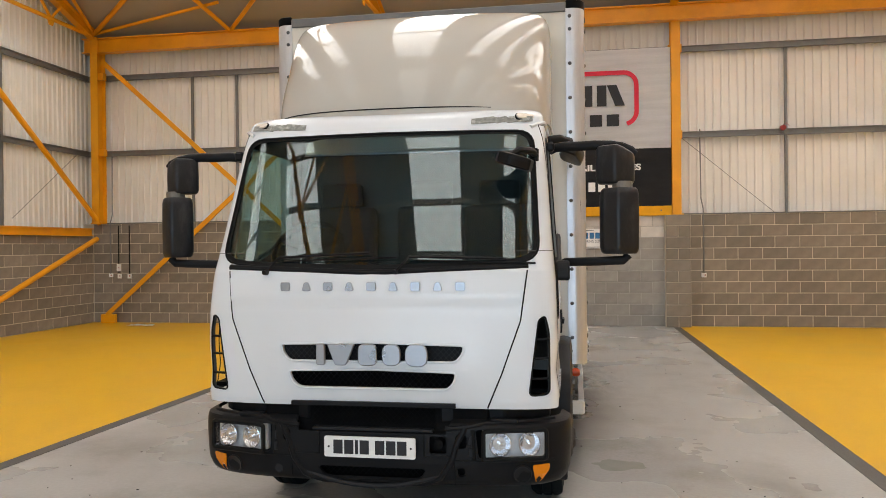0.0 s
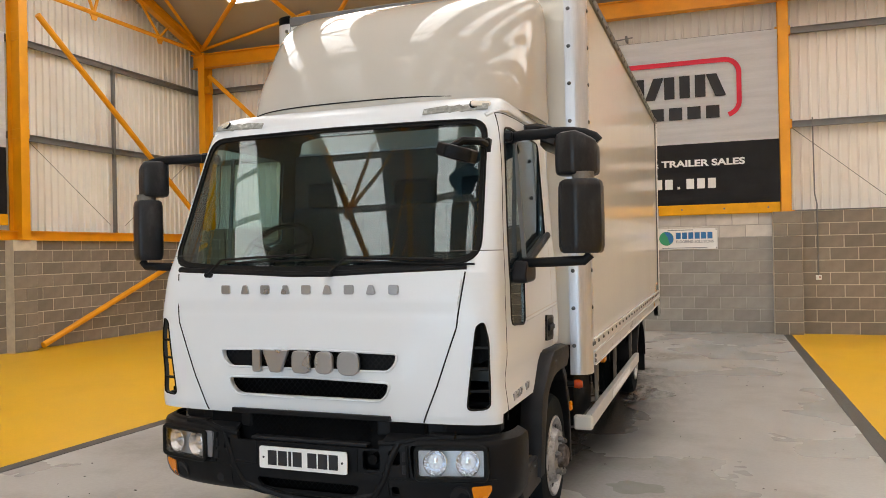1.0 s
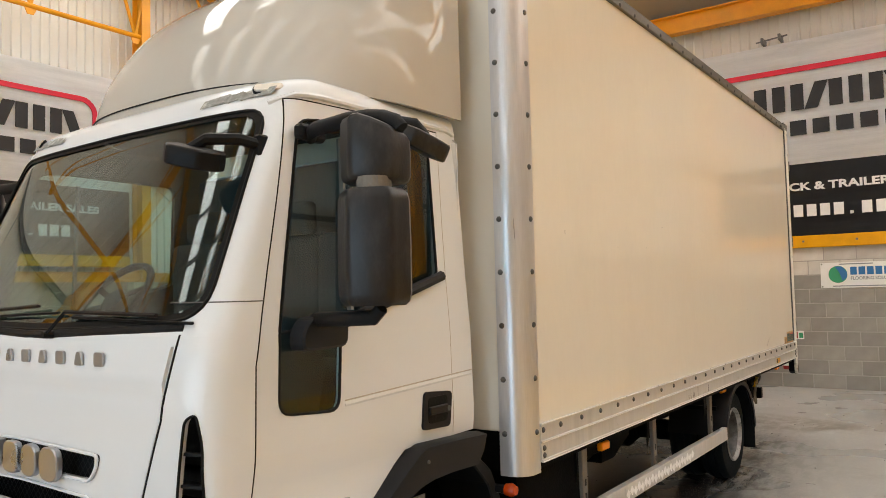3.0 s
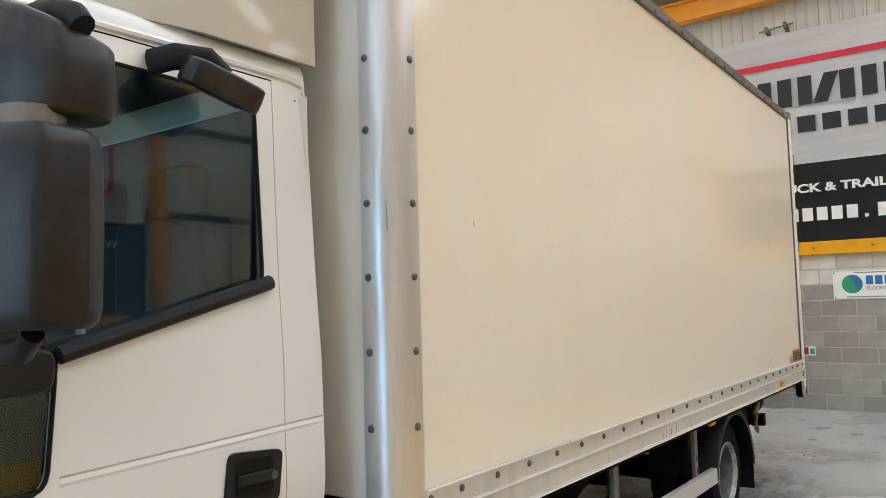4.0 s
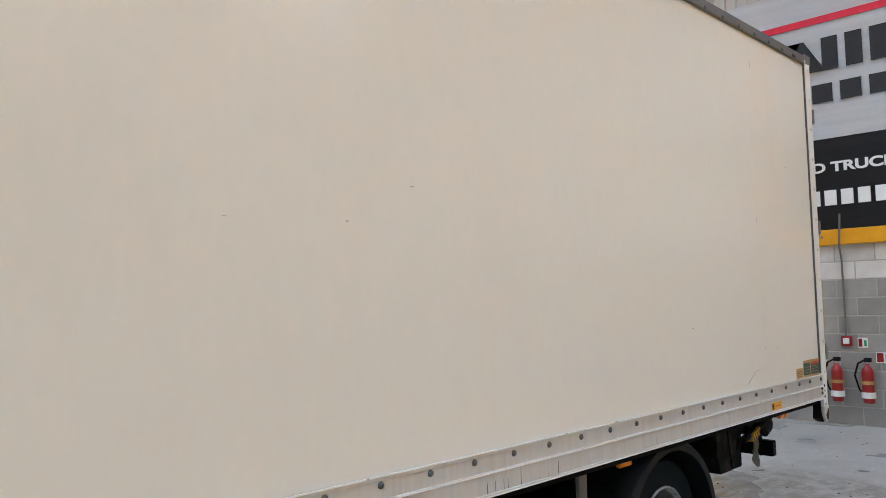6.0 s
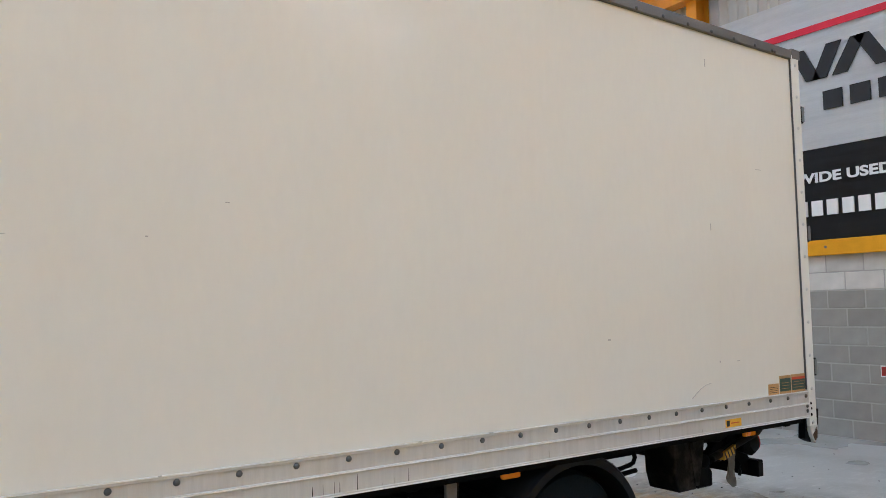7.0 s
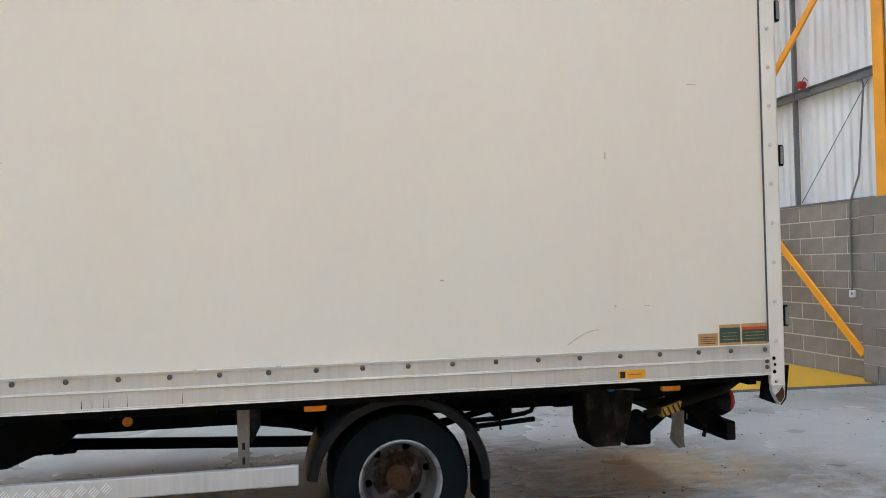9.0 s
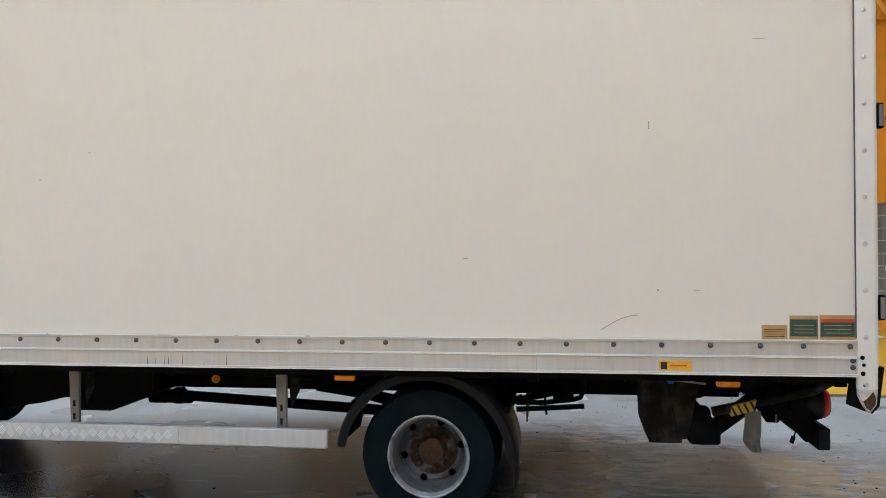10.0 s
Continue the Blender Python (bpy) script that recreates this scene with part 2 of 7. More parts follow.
M_BLUE = mat("sign_blue", (0.02, 0.16, 0.40), 0.5, vary=0.08)
M_SIGN_GREEN = mat("sign_green", (0.03, 0.30, 0.14), 0.5, vary=0.08)
M_SIGN_GREY = mat("sign_grey", (0.25, 0.27, 0.29), 0.5, vary=0.05)
M_SCUFF_SHADOW = mat("scuff_and_shadow_grey", (0.42, 0.395, 0.355), 0.6, vary=0.2, scale=60)
M_AMBER_RED = mat("orange_lens", (0.50, 0.055, 0.006), 0.25, vary=0.1)
M_WET = mat("wet_floor", (0.27, 0.265, 0.25), 0.04, vary=0.12, scale=6, bump=0.01)
M_INTERIOR = mat("cab_trim_grey", (0.05, 0.055, 0.055), 0.7, vary=0.12, scale=8, bump=0.1)
M_SEAT = mat("seat_fabric", (0.018, 0.019, 0.021), 0.9, vary=0.2, scale=20, bump=0.12)
M_EXT_RED = mat("extinguisher_red", (0.28, 0.014, 0.016), 0.3, vary=0.1)
M_LABEL_GREEN = mat("sticker_green", (0.03, 0.075, 0.06), 0.5, vary=0.15, scale=20)
M_LABEL_TAN = mat("sticker_tan", (0.45, 0.27, 0.10), 0.55, vary=0.15, scale=20)
M_LABEL_RED = mat("sticker_red", (0.5, 0.06, 0.02), 0.5, vary=0.1)


# ---------------------------------------------------------------- mesh helpers
def empty(name, label="", category="", group="", kind="", at=(0, 0, 0)):
    ob = new(name)
    ob.location = at
    ob.empty_display_size = 0.1
    return tagged(ob, label, category, group, kind)


def finish(bm, name, material, smooth=False):
    me = bpy.data.meshes.new(name)
    bmesh.ops.recalc_face_normals(bm, faces=bm.faces)
    bm.to_mesh(me)
    bm.free()
    if material:
        me.materials.append(material)
    if smooth:
        for p in me.polygons:
            p.use_smooth = True
        me.set_sharp_from_angle(angle=radians(38))
    return me


def thing(name, bm, material, label="", category="", group="", kind="", smooth=False):
    return tagged(new(name, finish(bm, name, material, smooth)), label, category, group, kind)


def part(name, bm, material, parent, label="", smooth=False):
    ob = new(name, finish(bm, name, material, smooth))
    ob.parent = parent
    if parent is not None and parent.type == "EMPTY":
        ob.matrix_parent_inverse = parent.matrix_basis.inverted()
    if label:
        ob["label"] = label
    return ob


def bevel_all(bm, r, seg=1):
    if r:
        bmesh.ops.bevel(bm, geom=list(bm.edges), offset=r, segments=seg, affect="EDGES", profile=0.6)


def box(x0, x1, y0, y1, z0, z1, r=0.0, seg=1, bm=None):
    t = bmesh.new()
    bmesh.ops.create_cube(t, size=1.0)
    for v in t.verts:
        v.co = Vector(((x0 + x1) / 2 + v.co.x * (x1 - x0), (y0 + y1) / 2 + v.co.y * (y1 - y0), (z0 + z1) / 2 + v.co.z * (z1 - z0)))
    bevel_all(t, r, seg)
    return join(bm, t)


def join(bm, other):
    if bm is None:
        return other
    me = bpy.data.meshes.new("tmp")
    other.to_mesh(me)
    other.free()
    bm.from_mesh(me)
    bpy.data.meshes.remove(me)
    return bm


def turned(bm, m):
    bmesh.ops.transform(bm, matrix=m, verts=bm.verts)
    return bm


def beam(a, b, w, h, r=0.0, bm=None, up=(0, 0, 1)):
    """A straight bar of w x h between two points."""
    a, b = Vector(a), Vector(b)
    d = b - a
    z = d.normalized()
    x = z.cross(Vector(up))
    if x.length < 1e-4:
        x = Vector((1, 0, 0))
    x.normalize()
    y = z.cross(x)
    t = box(-w / 2, w / 2, -h / 2, h / 2, 0, d.length, r)
    m = Matrix((x, y, z)).transposed().to_4x4()
    m.translation = a
    return join(bm, turned(t, m))


def tube(points, r, sides=8, bm=None, closed=False, caps=True, squash=1.0):
    """A round bar along a line of points."""
    t = bmesh.new()
    pts = [Vector(p) for p in points]
    n, rings = len(pts), []
    last = None
    for i, p in enumerate(pts):
        a = pts[i - 1] if (i or closed) else p
        c = pts[(i + 1) % n] if (i < n - 1 or closed) else p
        d = (c - a).normalized()
        ref = last if last is not None else (Vector((0, 0, 1)) if abs(d.z) < 0.9 else Vector((1, 0, 0)))
        x = (ref - d * ref.dot(d)).normalized()
        last = x
        y = d.cross(x)
        rings.append([t.verts.new(p + x * (r * math.cos(2 * math.pi * k / sides)) + y * (r * squash * math.sin(2 * math.pi * k / sides))) for k in range(sides)])
    for i in range(n if closed else n - 1):
        q, w = rings[i], rings[(i + 1) % n]
        for k in range(sides):
            t.faces.new((q[k], q[(k + 1) % sides], w[(k + 1) % sides], w[k]))
    if caps and not closed:
        t.faces.new(rings[0]); t.faces.new(rings[-1])
    return join(bm, t)


def lathe(profile, axis_at, axis="X", sides=32, bm=None, caps=True):
    """Turns a profile of (along, radius) round an axis through axis_at."""
    t = bmesh.new()
    rings = []
    for s, r in profile:
        ring = []
        for k in range(sides):
            a = 2 * math.pi * k / sides
            c, e = r * math.cos(a), r * math.sin(a)
            o = {"X": (s, c, e), "Y": (c, s, e), "Z": (c, e, s)}[axis]
            ring.append(t.verts.new(Vector(axis_at) + Vector(o)))
        rings.append(ring)
    for q, w in zip(rings, rings[1:]):
        for k in range(sides):
            t.faces.new((q[k], q[(k + 1) % sides], w[(k + 1) % sides], w[k]))
    if caps and profile[0][1] > 1e-5:
        t.faces.new(rings[0])
    if caps and profile[-1][1] > 1e-5:
        t.faces.new(rings[-1])
    bmesh.ops.remove_doubles(t, verts=t.verts, dist=1e-5)
    return join(bm, t)


def prism(outline, a, b, axis="Y", r=0.0, bm=None):
    """An outline of 2D points pushed from a to b along an axis (X: outline is y,z; Y: x,z; Z: x,y)."""
    t = bmesh.new()
    put = {"X": lambda p, s: (s, p[0], p[1]), "Y": lambda p, s: (p[0], s, p[1]), "Z": lambda p, s: (p[0], p[1], s)}[axis]
    lo = [t.verts.new(put(p, a)) for p in outline]
    hi = [t.verts.new(put(p, b)) for p in outline]
    t.faces.new(lo); t.faces.new(hi[::-1])
    n = len(outline)
    for i in range(n):
        t.faces.new((lo[i], lo[(i + 1) % n], hi[(i + 1) % n], hi[i]))
    bmesh.ops.recalc_face_normals(t, faces=t.faces)
    bevel_all(t, r)
    return join(bm, t)


def rounded(x0, x1, z0, z1, r, seg=4):
    """A rectangle's outline with round corners."""
    out = []
    for cx, cz, a0 in ((x1 - r, z1 - r, 0), (x0 + r, z1 - r, 90), (x0 + r, z0 + r, 180), (x1 - r, z0 + r, 270)):
        for k in range(seg + 1):
            a = radians(a0 + 90 * k / seg)
            out.append((cx + r * math.cos(a), cz + r * math.sin(a)))
    return out


def round_poly(pts, r, seg=4):
    """A convex outline with its corners rounded."""
    out, n = [], len(pts)
    for i in range(n):
        p, a, c = Vector(pts[i]), Vector(pts[i - 1]), Vector(pts[(i + 1) % n])
        rr = r[i] if isinstance(r, (list, tuple)) else r
        u, w = (a - p), (c - p)
        rr = min(rr, u.length * 0.45, w.length * 0.45)
        u.normalize(); w.normalize()
        for k in range(seg + 1):
            s = k / seg
            out.append(tuple((p + u * rr) * (1 - s) ** 2 + p * 2 * s * (1 - s) + (p + w * rr) * s ** 2))
    return out


def text_mesh(words, size, material, name, matrix, parent=None, width=None, label="", depth=0.002, bold=0.012):
    """Words in the built-in font as a flat mesh, stretched to a width; matrix places the middle of the line."""
    cu = bpy.data.curves.new(name, "FONT")
    cu.body, cu.size, cu.align_x, cu.align_y, cu.extrude = words, size, "CENTER", "CENTER", depth
    cu.offset = size * bold
    tmp = bpy.data.objects.new("tmp_text", cu)
    me = bpy.data.meshes.new_from_object(tmp)
    bpy.data.objects.remove(tmp)
    bpy.data.curves.remove(cu)
    xs = [v.co.x for v in me.vertices]
    k = width / (max(xs) - min(xs)) if width else 1.0
    for v in me.vertices:
        v.co.x *= k
        v.co = matrix @ v.co
    me.materials.clear()
    me.materials.append(material)
    ob = new(name, me)
    if parent is not None:
        ob.parent = parent
    if label:
        ob["label"] = label
    return ob


# ---------------------------------------------------------------- the hall
WX0, WX1, WY0, WY1 = -9.36, 11.3, -12.5, 11.68      # inner faces of the four walls
WALL_TOP, WEST_TOP, EAVE = 2.19, 1.93, 6.42
SLOPE = 0.36
RIDGE_Y = (WY0 + WY1) / 2


def roof_z(y):
    return EAVE + SLOPE * (WY1 - y if y > RIDGE_Y else y - WY0)


thing("floor", box(-14, 18, -18, 16, -0.2, 0.0), M_FLOOR, "worn grey resin floor with dirt stains, scuffs and shade painted under the lorry", "floor", kind="structure")


def floor_zone(name, pts, material, z, label):
    return thing(name, prism(pts, 0.0005, z, "Z"), material, label, "floor marking", kind="structure")


floor_zone("floor_yellow_left", [(WX0, -13.9), (-3.86, -13.9), (-3.22, 0.0), (-2.68, WY1), (WX0, WY1)], M_YELLOW, 0.004, "yellow painted floor zone with faint wear")
floor_zone("floor_yellow_right", [(3.42, -13.9), (WX1, -13.9), (WX1, WY1), (3.23, WY1)], M_YELLOW, 0.004, "yellow painted floor zone with faint wear")
floor_zone("floor_line_left", [(-3.86, -13.9), (-3.72, -13.9), (-3.09, 0.0), (-2.55, WY1), (-2.68, WY1), (-3.22, 0.0)], M_LINE, 0.0045, "dark grey painted line along the yellow zone")
floor_zone("floor_line_right", [(3.28, -13.9), (3.42, -13.9), (3.23, WY1), (3.10, WY1)], M_LINE, 0.0045, "dark grey painted line along the yellow zone")


def ribbed(x0, x1, z0, z1, pitch=0.155, deep=0.034):
    """A ribbed sheet in the plane y = 0, its ribs standing towards -y."""
    t = bmesh.new()
    xs, x = [], x0
    while x < x1 - 1e-6:
        for dx, dy in ((0.0, 0), (0.135, 0), (0.15, -deep), (0.185, -deep), (0.2, 0)):
            if x + dx * pitch / 0.2 <= x1:
                xs.append((x + dx * pitch / 0.2, dy))
        x += pitch
    xs.append((x1, 0))
    lo = [t.verts.new((a, d, z0)) for a, d in xs]
    hi = [t.verts.new((a, d, z1(a) if callable(z1) else z1)) for a, d in xs]
    for i in range(len(xs) - 1):
        if xs[i + 1][0] - xs[i][0] > 1e-5:
            t.faces.new((lo[i], lo[i + 1], hi[i + 1], hi[i]))
    return t


SKIN = 0.28    # cladding stands behind the block wall's face
wall_n = thing("wall_north", turned(ribbed(WX0 - 0.3, WX1 + 0.3, WALL_TOP - 0.15, EAVE + 0.25), pose(0, WY1 + SKIN, 0)), M_CLAD, "white ribbed metal cladding above a block wall", "wall", kind="structure")
thing("wall_north_outer", box(WX0 - 0.6, WX1 + 0.6, WY1 + SKIN + 0.04, WY1 + SKIN + 0.16, 0, EAVE + 0.3), M_CLAD, "plain outer skin of the back wall", "wall", kind="structure")
gable = lambda y: roof_z(y) + 0.2
wall_w = thing("wall_west", turned(ribbed(WY0 - 0.3, WY1 + 0.3, WEST_TOP - 0.15, gable), pose(WX0 - SKIN, 0, 0, 0, 0, 90)), M_CLAD, "white ribbed metal cladding on the gable wall", "wall", kind="structure")
thing("wall_west_outer", prism([(WY0 - 0.6, 0), (WY1 + 0.6, 0), (WY1 + 0.6, EAVE), (RIDGE_Y, gable(RIDGE_Y)), (WY0 - 0.6, EAVE)], WX0 - SKIN - 0.16, WX0 - SKIN - 0.04, "X"), M_CLAD, "plain outer skin of the gable wall", "wall", kind="structure")
east_bm = turned(ribbed(-WY1 - 0.3, -WY0 + 0.3, WALL_TOP - 0.15, lambda a: gable(-a)), pose(WX1 + SKIN, 0, 0, 0, 0, -90))
wall_e = thing("wall_east", east_bm, M_CLAD, "white ribbed metal cladding on the far gable wall", "wall", kind="structure")
thing("wall_east_outer", prism([(WY0 - 0.6, 0), (WY1 + 0.6, 0), (WY1 + 0.6, EAVE), (RIDGE_Y, gable(RIDGE_Y)), (WY0 - 0.6, EAVE)], WX1 + SKIN + 0.04, WX1 + SKIN + 0.16, "X"), M_CLAD, "plain outer skin of the gable wall", "wall", kind="structure")
DOOR = (-3.2, 5.2, 4.6)      # open yard door in the front wall: x from, x to, height
for a, b, z0 in ((WX0 - 0.3, DOOR[0], 0.0), (DOOR[1], WX1 + 0.3, 0.0), (DOOR[0], DOOR[1], DOOR[2])):
    thing("wall_south", turned(ribbed(-b, -a, z0, EAVE + 0.25), pose(0, WY0 - SKIN, 0, 0, 0, 180)), M_CLAD, "white ribbed metal cladding beside the yard door", "wall", kind="structure")
    thing("wall_south_outer", box(max(a, WX0 - 0.6), min(b, WX1 + 0.6), WY0 - SKIN - 0.16, WY0 - SKIN - 0.04, z0, EAVE + 0.3), M_CLAD, "plain outer skin of the front wall", "wall", kind="structure")
thing("yard_ground", box(-60, 60, -80, WY0 - SKIN - 0.17, -0.25, -0.01), M_YARD, "grey concrete yard outside the open door", "ground", kind="structure")
lamp = bpy.data.lights.new("door_daylight", "AREA")
lamp.shape, lamp.size, lamp.size_y, lamp.energy, lamp.color = "RECTANGLE", DOOR[1] - DOOR[0], DOOR[2], 470.0, (0.46, 0.72, 1.0)
new("door_daylight", lamp).matrix_basis = pose((DOOR[0] + DOOR[1]) / 2, WY0 - SKIN - 0.2, DOOR[2] / 2, 90, 0, 0)

# roof: sheets between long rooflights that run up the slope
LIGHTS = [(c - 0.55, c + 0.55) for c in (-7.0, -4.0, -1.0, 2.0, 5.0, 8.0, 11.0)]
LY = [(WY1 - 1.3, RIDGE_Y + 1.0), (RIDGE_Y - 1.0, WY0 + 1.3)]


def roof_sheet(bm, x0, x1, ya, yb, up=0.0):
    t = bmesh.new()
    v = [t.verts.new((x, y, roof_z(y) + up + h)) for h in (0, 0.08) for x, y in ((x0, ya), (x1, ya), (x1, yb), (x0, yb))]
    for f in ((0, 1, 2, 3), (7, 6, 5, 4), (0, 4, 5, 1), (1, 5, 6, 2), (2, 6, 7, 3), (3, 7, 4, 0)):
        t.faces.new([v[i] for i in f])
    return join(bm, t)


ceil = None
edges = [WX0 - 0.6] + [e for a in LIGHTS for e in a] + [WX1 + 0.6]
mid = RIDGE_Y + 0.001
for s, (ya, yb) in enumerate(LY):
    end, start = (WY1 + 0.6, mid) if s == 0 else (mid - 0.002, WY0 - 0.6)
    for i in range(0, len(edges), 2):
        ceil = roof_sheet(ceil, edges[i], edges[i + 1], end, start)
    for a, b in LIGHTS:
        ceil = roof_sheet(ceil, a, b, end, ya)
        ceil = roof_sheet(ceil, a, b, yb, start)
thing("ceiling", ceil, M_ROOF, "pale lined roof sheets of a pitched industrial roof", "ceiling", kind="structure")
for s, (ya, yb) in enumerate(LY):
    for i, (a, b) in enumerate(LIGHTS):
        rl = empty("rooflight", "long translucent white rooflight strip between roof sheets", "rooflight", "rooflights", at=((a + b) / 2, (ya + yb) / 2, roof_z((ya + yb) / 2)))
        part("sheet", roof_sheet(None, a, b, ya, yb, 0.02), M_ROOFLIGHT if s == 0 else M_ROOFLIGHT_DIM, rl)

# ---------------------------------------------------------------- steel frame of the hall
COLS_X = (-9.16, -2.60, 3.20, 9.05)
TIE = 6.32


def i_bar(a, b, w, h, t=0.012, bm=None, up=(0, 0, 1)):
    """A rolled I-section between two points: w across the flanges, h deep along up."""
    a, b = Vector(a), Vector(b)
    d = (b - a).normalized()
    x = d.cross(Vector(up)).normalized()
    y = x.cross(d).normalized()
    for o in (h / 2, -h / 2):
        bm = beam(a + y * o, b + y * o, w, t * 1.4, 0.0, bm, up)
    return beam(a, b, t, h, 0.0, bm, up)


def column(x, y, z0, z1, along, name="column", label="orange painted steel column standing on the block pier"):
    c = empty(name, label, "column", "steel columns", at=(x, y, z0))
    up = (0, 1, 0) if along == "y" else (1, 0, 0)
    part("shaft", i_bar((x, y, z0), (x, y, z1), 0.17, 0.28, 0.014, None, up), M_ORANGE, c)
    part("base_plate", box(x - 0.13, x + 0.13, y - 0.13, y + 0.13, z0, z0 + 0.02), M_ORANGE, c)
    for k in range(2):
        zz = 3.77 if k == 0 else 5.46
        part("cleat", box(x - 0.13, x + 0.13, y - 0.02, y + 0.12, zz - 0.08, zz + 0.08, 0.005), M_ORANGE, c)
    return c


for x in COLS_X:
    column(x, WY1 - 0.02 + (0.1 if x > -9 else -0.05), WALL_TOP + 0.001, roof_z(WY1) - 0.12, "y")
for y in (6.62, 1.5, -3.6, -8.7):
    column(WX0 + 0.08, y, WEST_TOP + 0.001, roof_z(y) - 0.15, "x")
for y in (7.65, 1.5, -4.6, -10.0):
    column(WX1 - 0.08, y, WALL_TOP + 0.001, roof_z(y) - 0.15, "x")

# wall rails
def girt(name, a, b, deep=0.105):
    g = thing(name, i_bar(a, b, 0.07, deep, 0.008), M_STEEL, "grey galvanised steel cladding rail", "rail", "cladding rails")
    return g


for z in (3.77, 5.46):
    girt("cladding_rail", (WX0 - 0.2, WY1 + 0.16, z), (WX1 + 0.2, WY1 + 0.16, z))
    girt("cladding_rail", (WX0 - 0.19, WY0 - 0.2, z), (WX0 - 0.19, WY1 + 0.2, z))
    girt("cladding_rail", (WX1 + 0.19, WY0 - 0.2, z), (WX1 + 0.19, WY1 + 0.2, z))
for x in (-7.04, -6.0, -4.42, 0.3, 5.27, 7.3):
    thing("sag_bar", beam((x, WY1 + 0.17, WALL_TOP), (x, WY1 + 0.17, 5.46), 0.045, 0.06), M_STEEL, "thin grey vertical rail tie on the cladding", "rail", "rail ties")
for y in (9.1, 4.2, -1.0, -6.0):
    thing("sag_bar", beam((WX0 - 0.17, y, WEST_TOP), (WX0 - 0.17, y, 5.46), 0.07, 0.05), M_STEEL, "thin grey vertical rail tie on the cladding", "rail", "rail ties")
for (a, b) in (((3.3, 3.72), (5.05, 2.2)), ((8.8, 3.72), (7.3, 2.2)), ((-2.9, 3.72), (-4.25, 2.25))):
    thing("sag_wire", tube([(a[0], WY1 + 0.1, a[1]), (b[0], WY1 + 0.1, b[1])], 0.006, 5), M_STEEL, "thin diagonal steel tie rod", "tie rod", "tie rods")
for (a, b) in (((6.95, 3.72), (8.9, 2.25)), ((11.3, 3.72), (9.3, 2.25))):
    thing("sag_wire", tube([(WX0 - 0.1, a[0], a[1]), (WX0 - 0.1, b[0], b[1])], 0.006, 5), M_STEEL, "thin diagonal steel tie rod", "tie rod", "tie rods")

# eaves beam, trusses, purlins
thing("eaves_beam", i_bar((WX0 - 0.1, WY1 - 0.1, 6.12), (WX1 + 0.1, WY1 - 0.1, 6.12), 0.2, 0.30, 0.014), M_ORANGE, "orange painted steel eaves beam along the back wall", "beam")
thing("wall_rail_beam", i_bar((WX0 + 0.02, WY0, WEST_TOP + 0.08), (WX0 + 0.02, WY1 - 0.1, WEST_TOP + 0.08), 0.10, 0.15, 0.012), M_ORANGE, "orange painted steel angle along the block wall top", "beam")
for x in (WX0 + 0.16, -2.65, 3.15, 8.95, WX1 - 0.16):
    tr = empty("roof_truss", "orange painted steel roof truss with tube webs", "roof truss", "roof trusses", at=(x, RIDGE_Y, TIE))
    part("bottom_chord", tube([(x, WY0 + 0.2, TIE), (x, WY1 - 0.2, TIE)], 0.045, 8), M_ORANGE, tr)
    for ya in (WY1 - 0.15, WY0 + 0.15):
        part("rafter", i_bar((x, ya, roof_z(ya) - 0.14), (x, RIDGE_Y, roof_z(RIDGE_Y) - 0.14), 0.14, 0.2, 0.012), M_ORANGE, tr)
    ys = [WY1 - 1.55 - 1.84 * k for k in range(7)]
    ys += [2 * RIDGE_Y - y for y in ys]
    for y in ys:
        part("gusset", prism([(y - 0.12, TIE + 0.02), (y + 0.12, TIE + 0.02), (y + 0.05, TIE - 0.14), (y - 0.05, TIE - 0.14)], x - 0.01, x + 0.01, "X"), M_ORANGE, tr)
        for d in (-0.7, 0.35):
            part("web", tube([(x, y, TIE), (x, y + d, roof_z(y + d) - 0.16)], 0.03, 6), M_ORANGE, tr)
for y in [9.5, 6.72, 4.0, 1.4] + [-1.9 - 0.93 * k for k in range(11)]:
    thing("purlin", i_bar((WX0 - 0.2, y, roof_z(y) - 0.12), (WX1 + 0.2, y, roof_z(y) - 0.12), 0.12 if y > 0 else 0.05, 0.17 if y > 0 else 0.12, 0.01), M_ORANGE if y in (9.5, 6.72) else M_STEEL if y > 0 else M_ROOF, "steel purlin under the roof sheets", "purlin", "purlins")
C0 = (WX0 + 0.18, WY1 - 0.15, 6.38)
for p, w in (((-6.55, 9.5, roof_z(9.5) - 0.22), 0.05), ((-5.9, WY1 - 0.9, roof_z(WY1 - 0.9) - 0.1), 0.035), ((-8.6, 9.5, roof_z(9.5) - 0.22), 0.035)):
    thing("roof_brace", tube([C0, p], w, 8), M_ORANGE, "orange painted steel tube roof brace", "brace", "roof braces")
for a, b in (((-6.0, WY1 - 0.12, 6.28), (-6.55, 9.5, roof_z(9.5) - 0.2)), ((-6.0, WY1 - 0.12, 6.28), (-3.9, 9.5, roof_z(9.5) - 0.2)), ((3.15, WY1 - 0.12, 6.28), (4.4, 9.5, roof_z(9.5) - 0.2))):
    thing("roof_brace", tube([a, b], 0.045, 8), M_ORANGE, "orange painted steel tube roof brace", "brace", "roof braces")

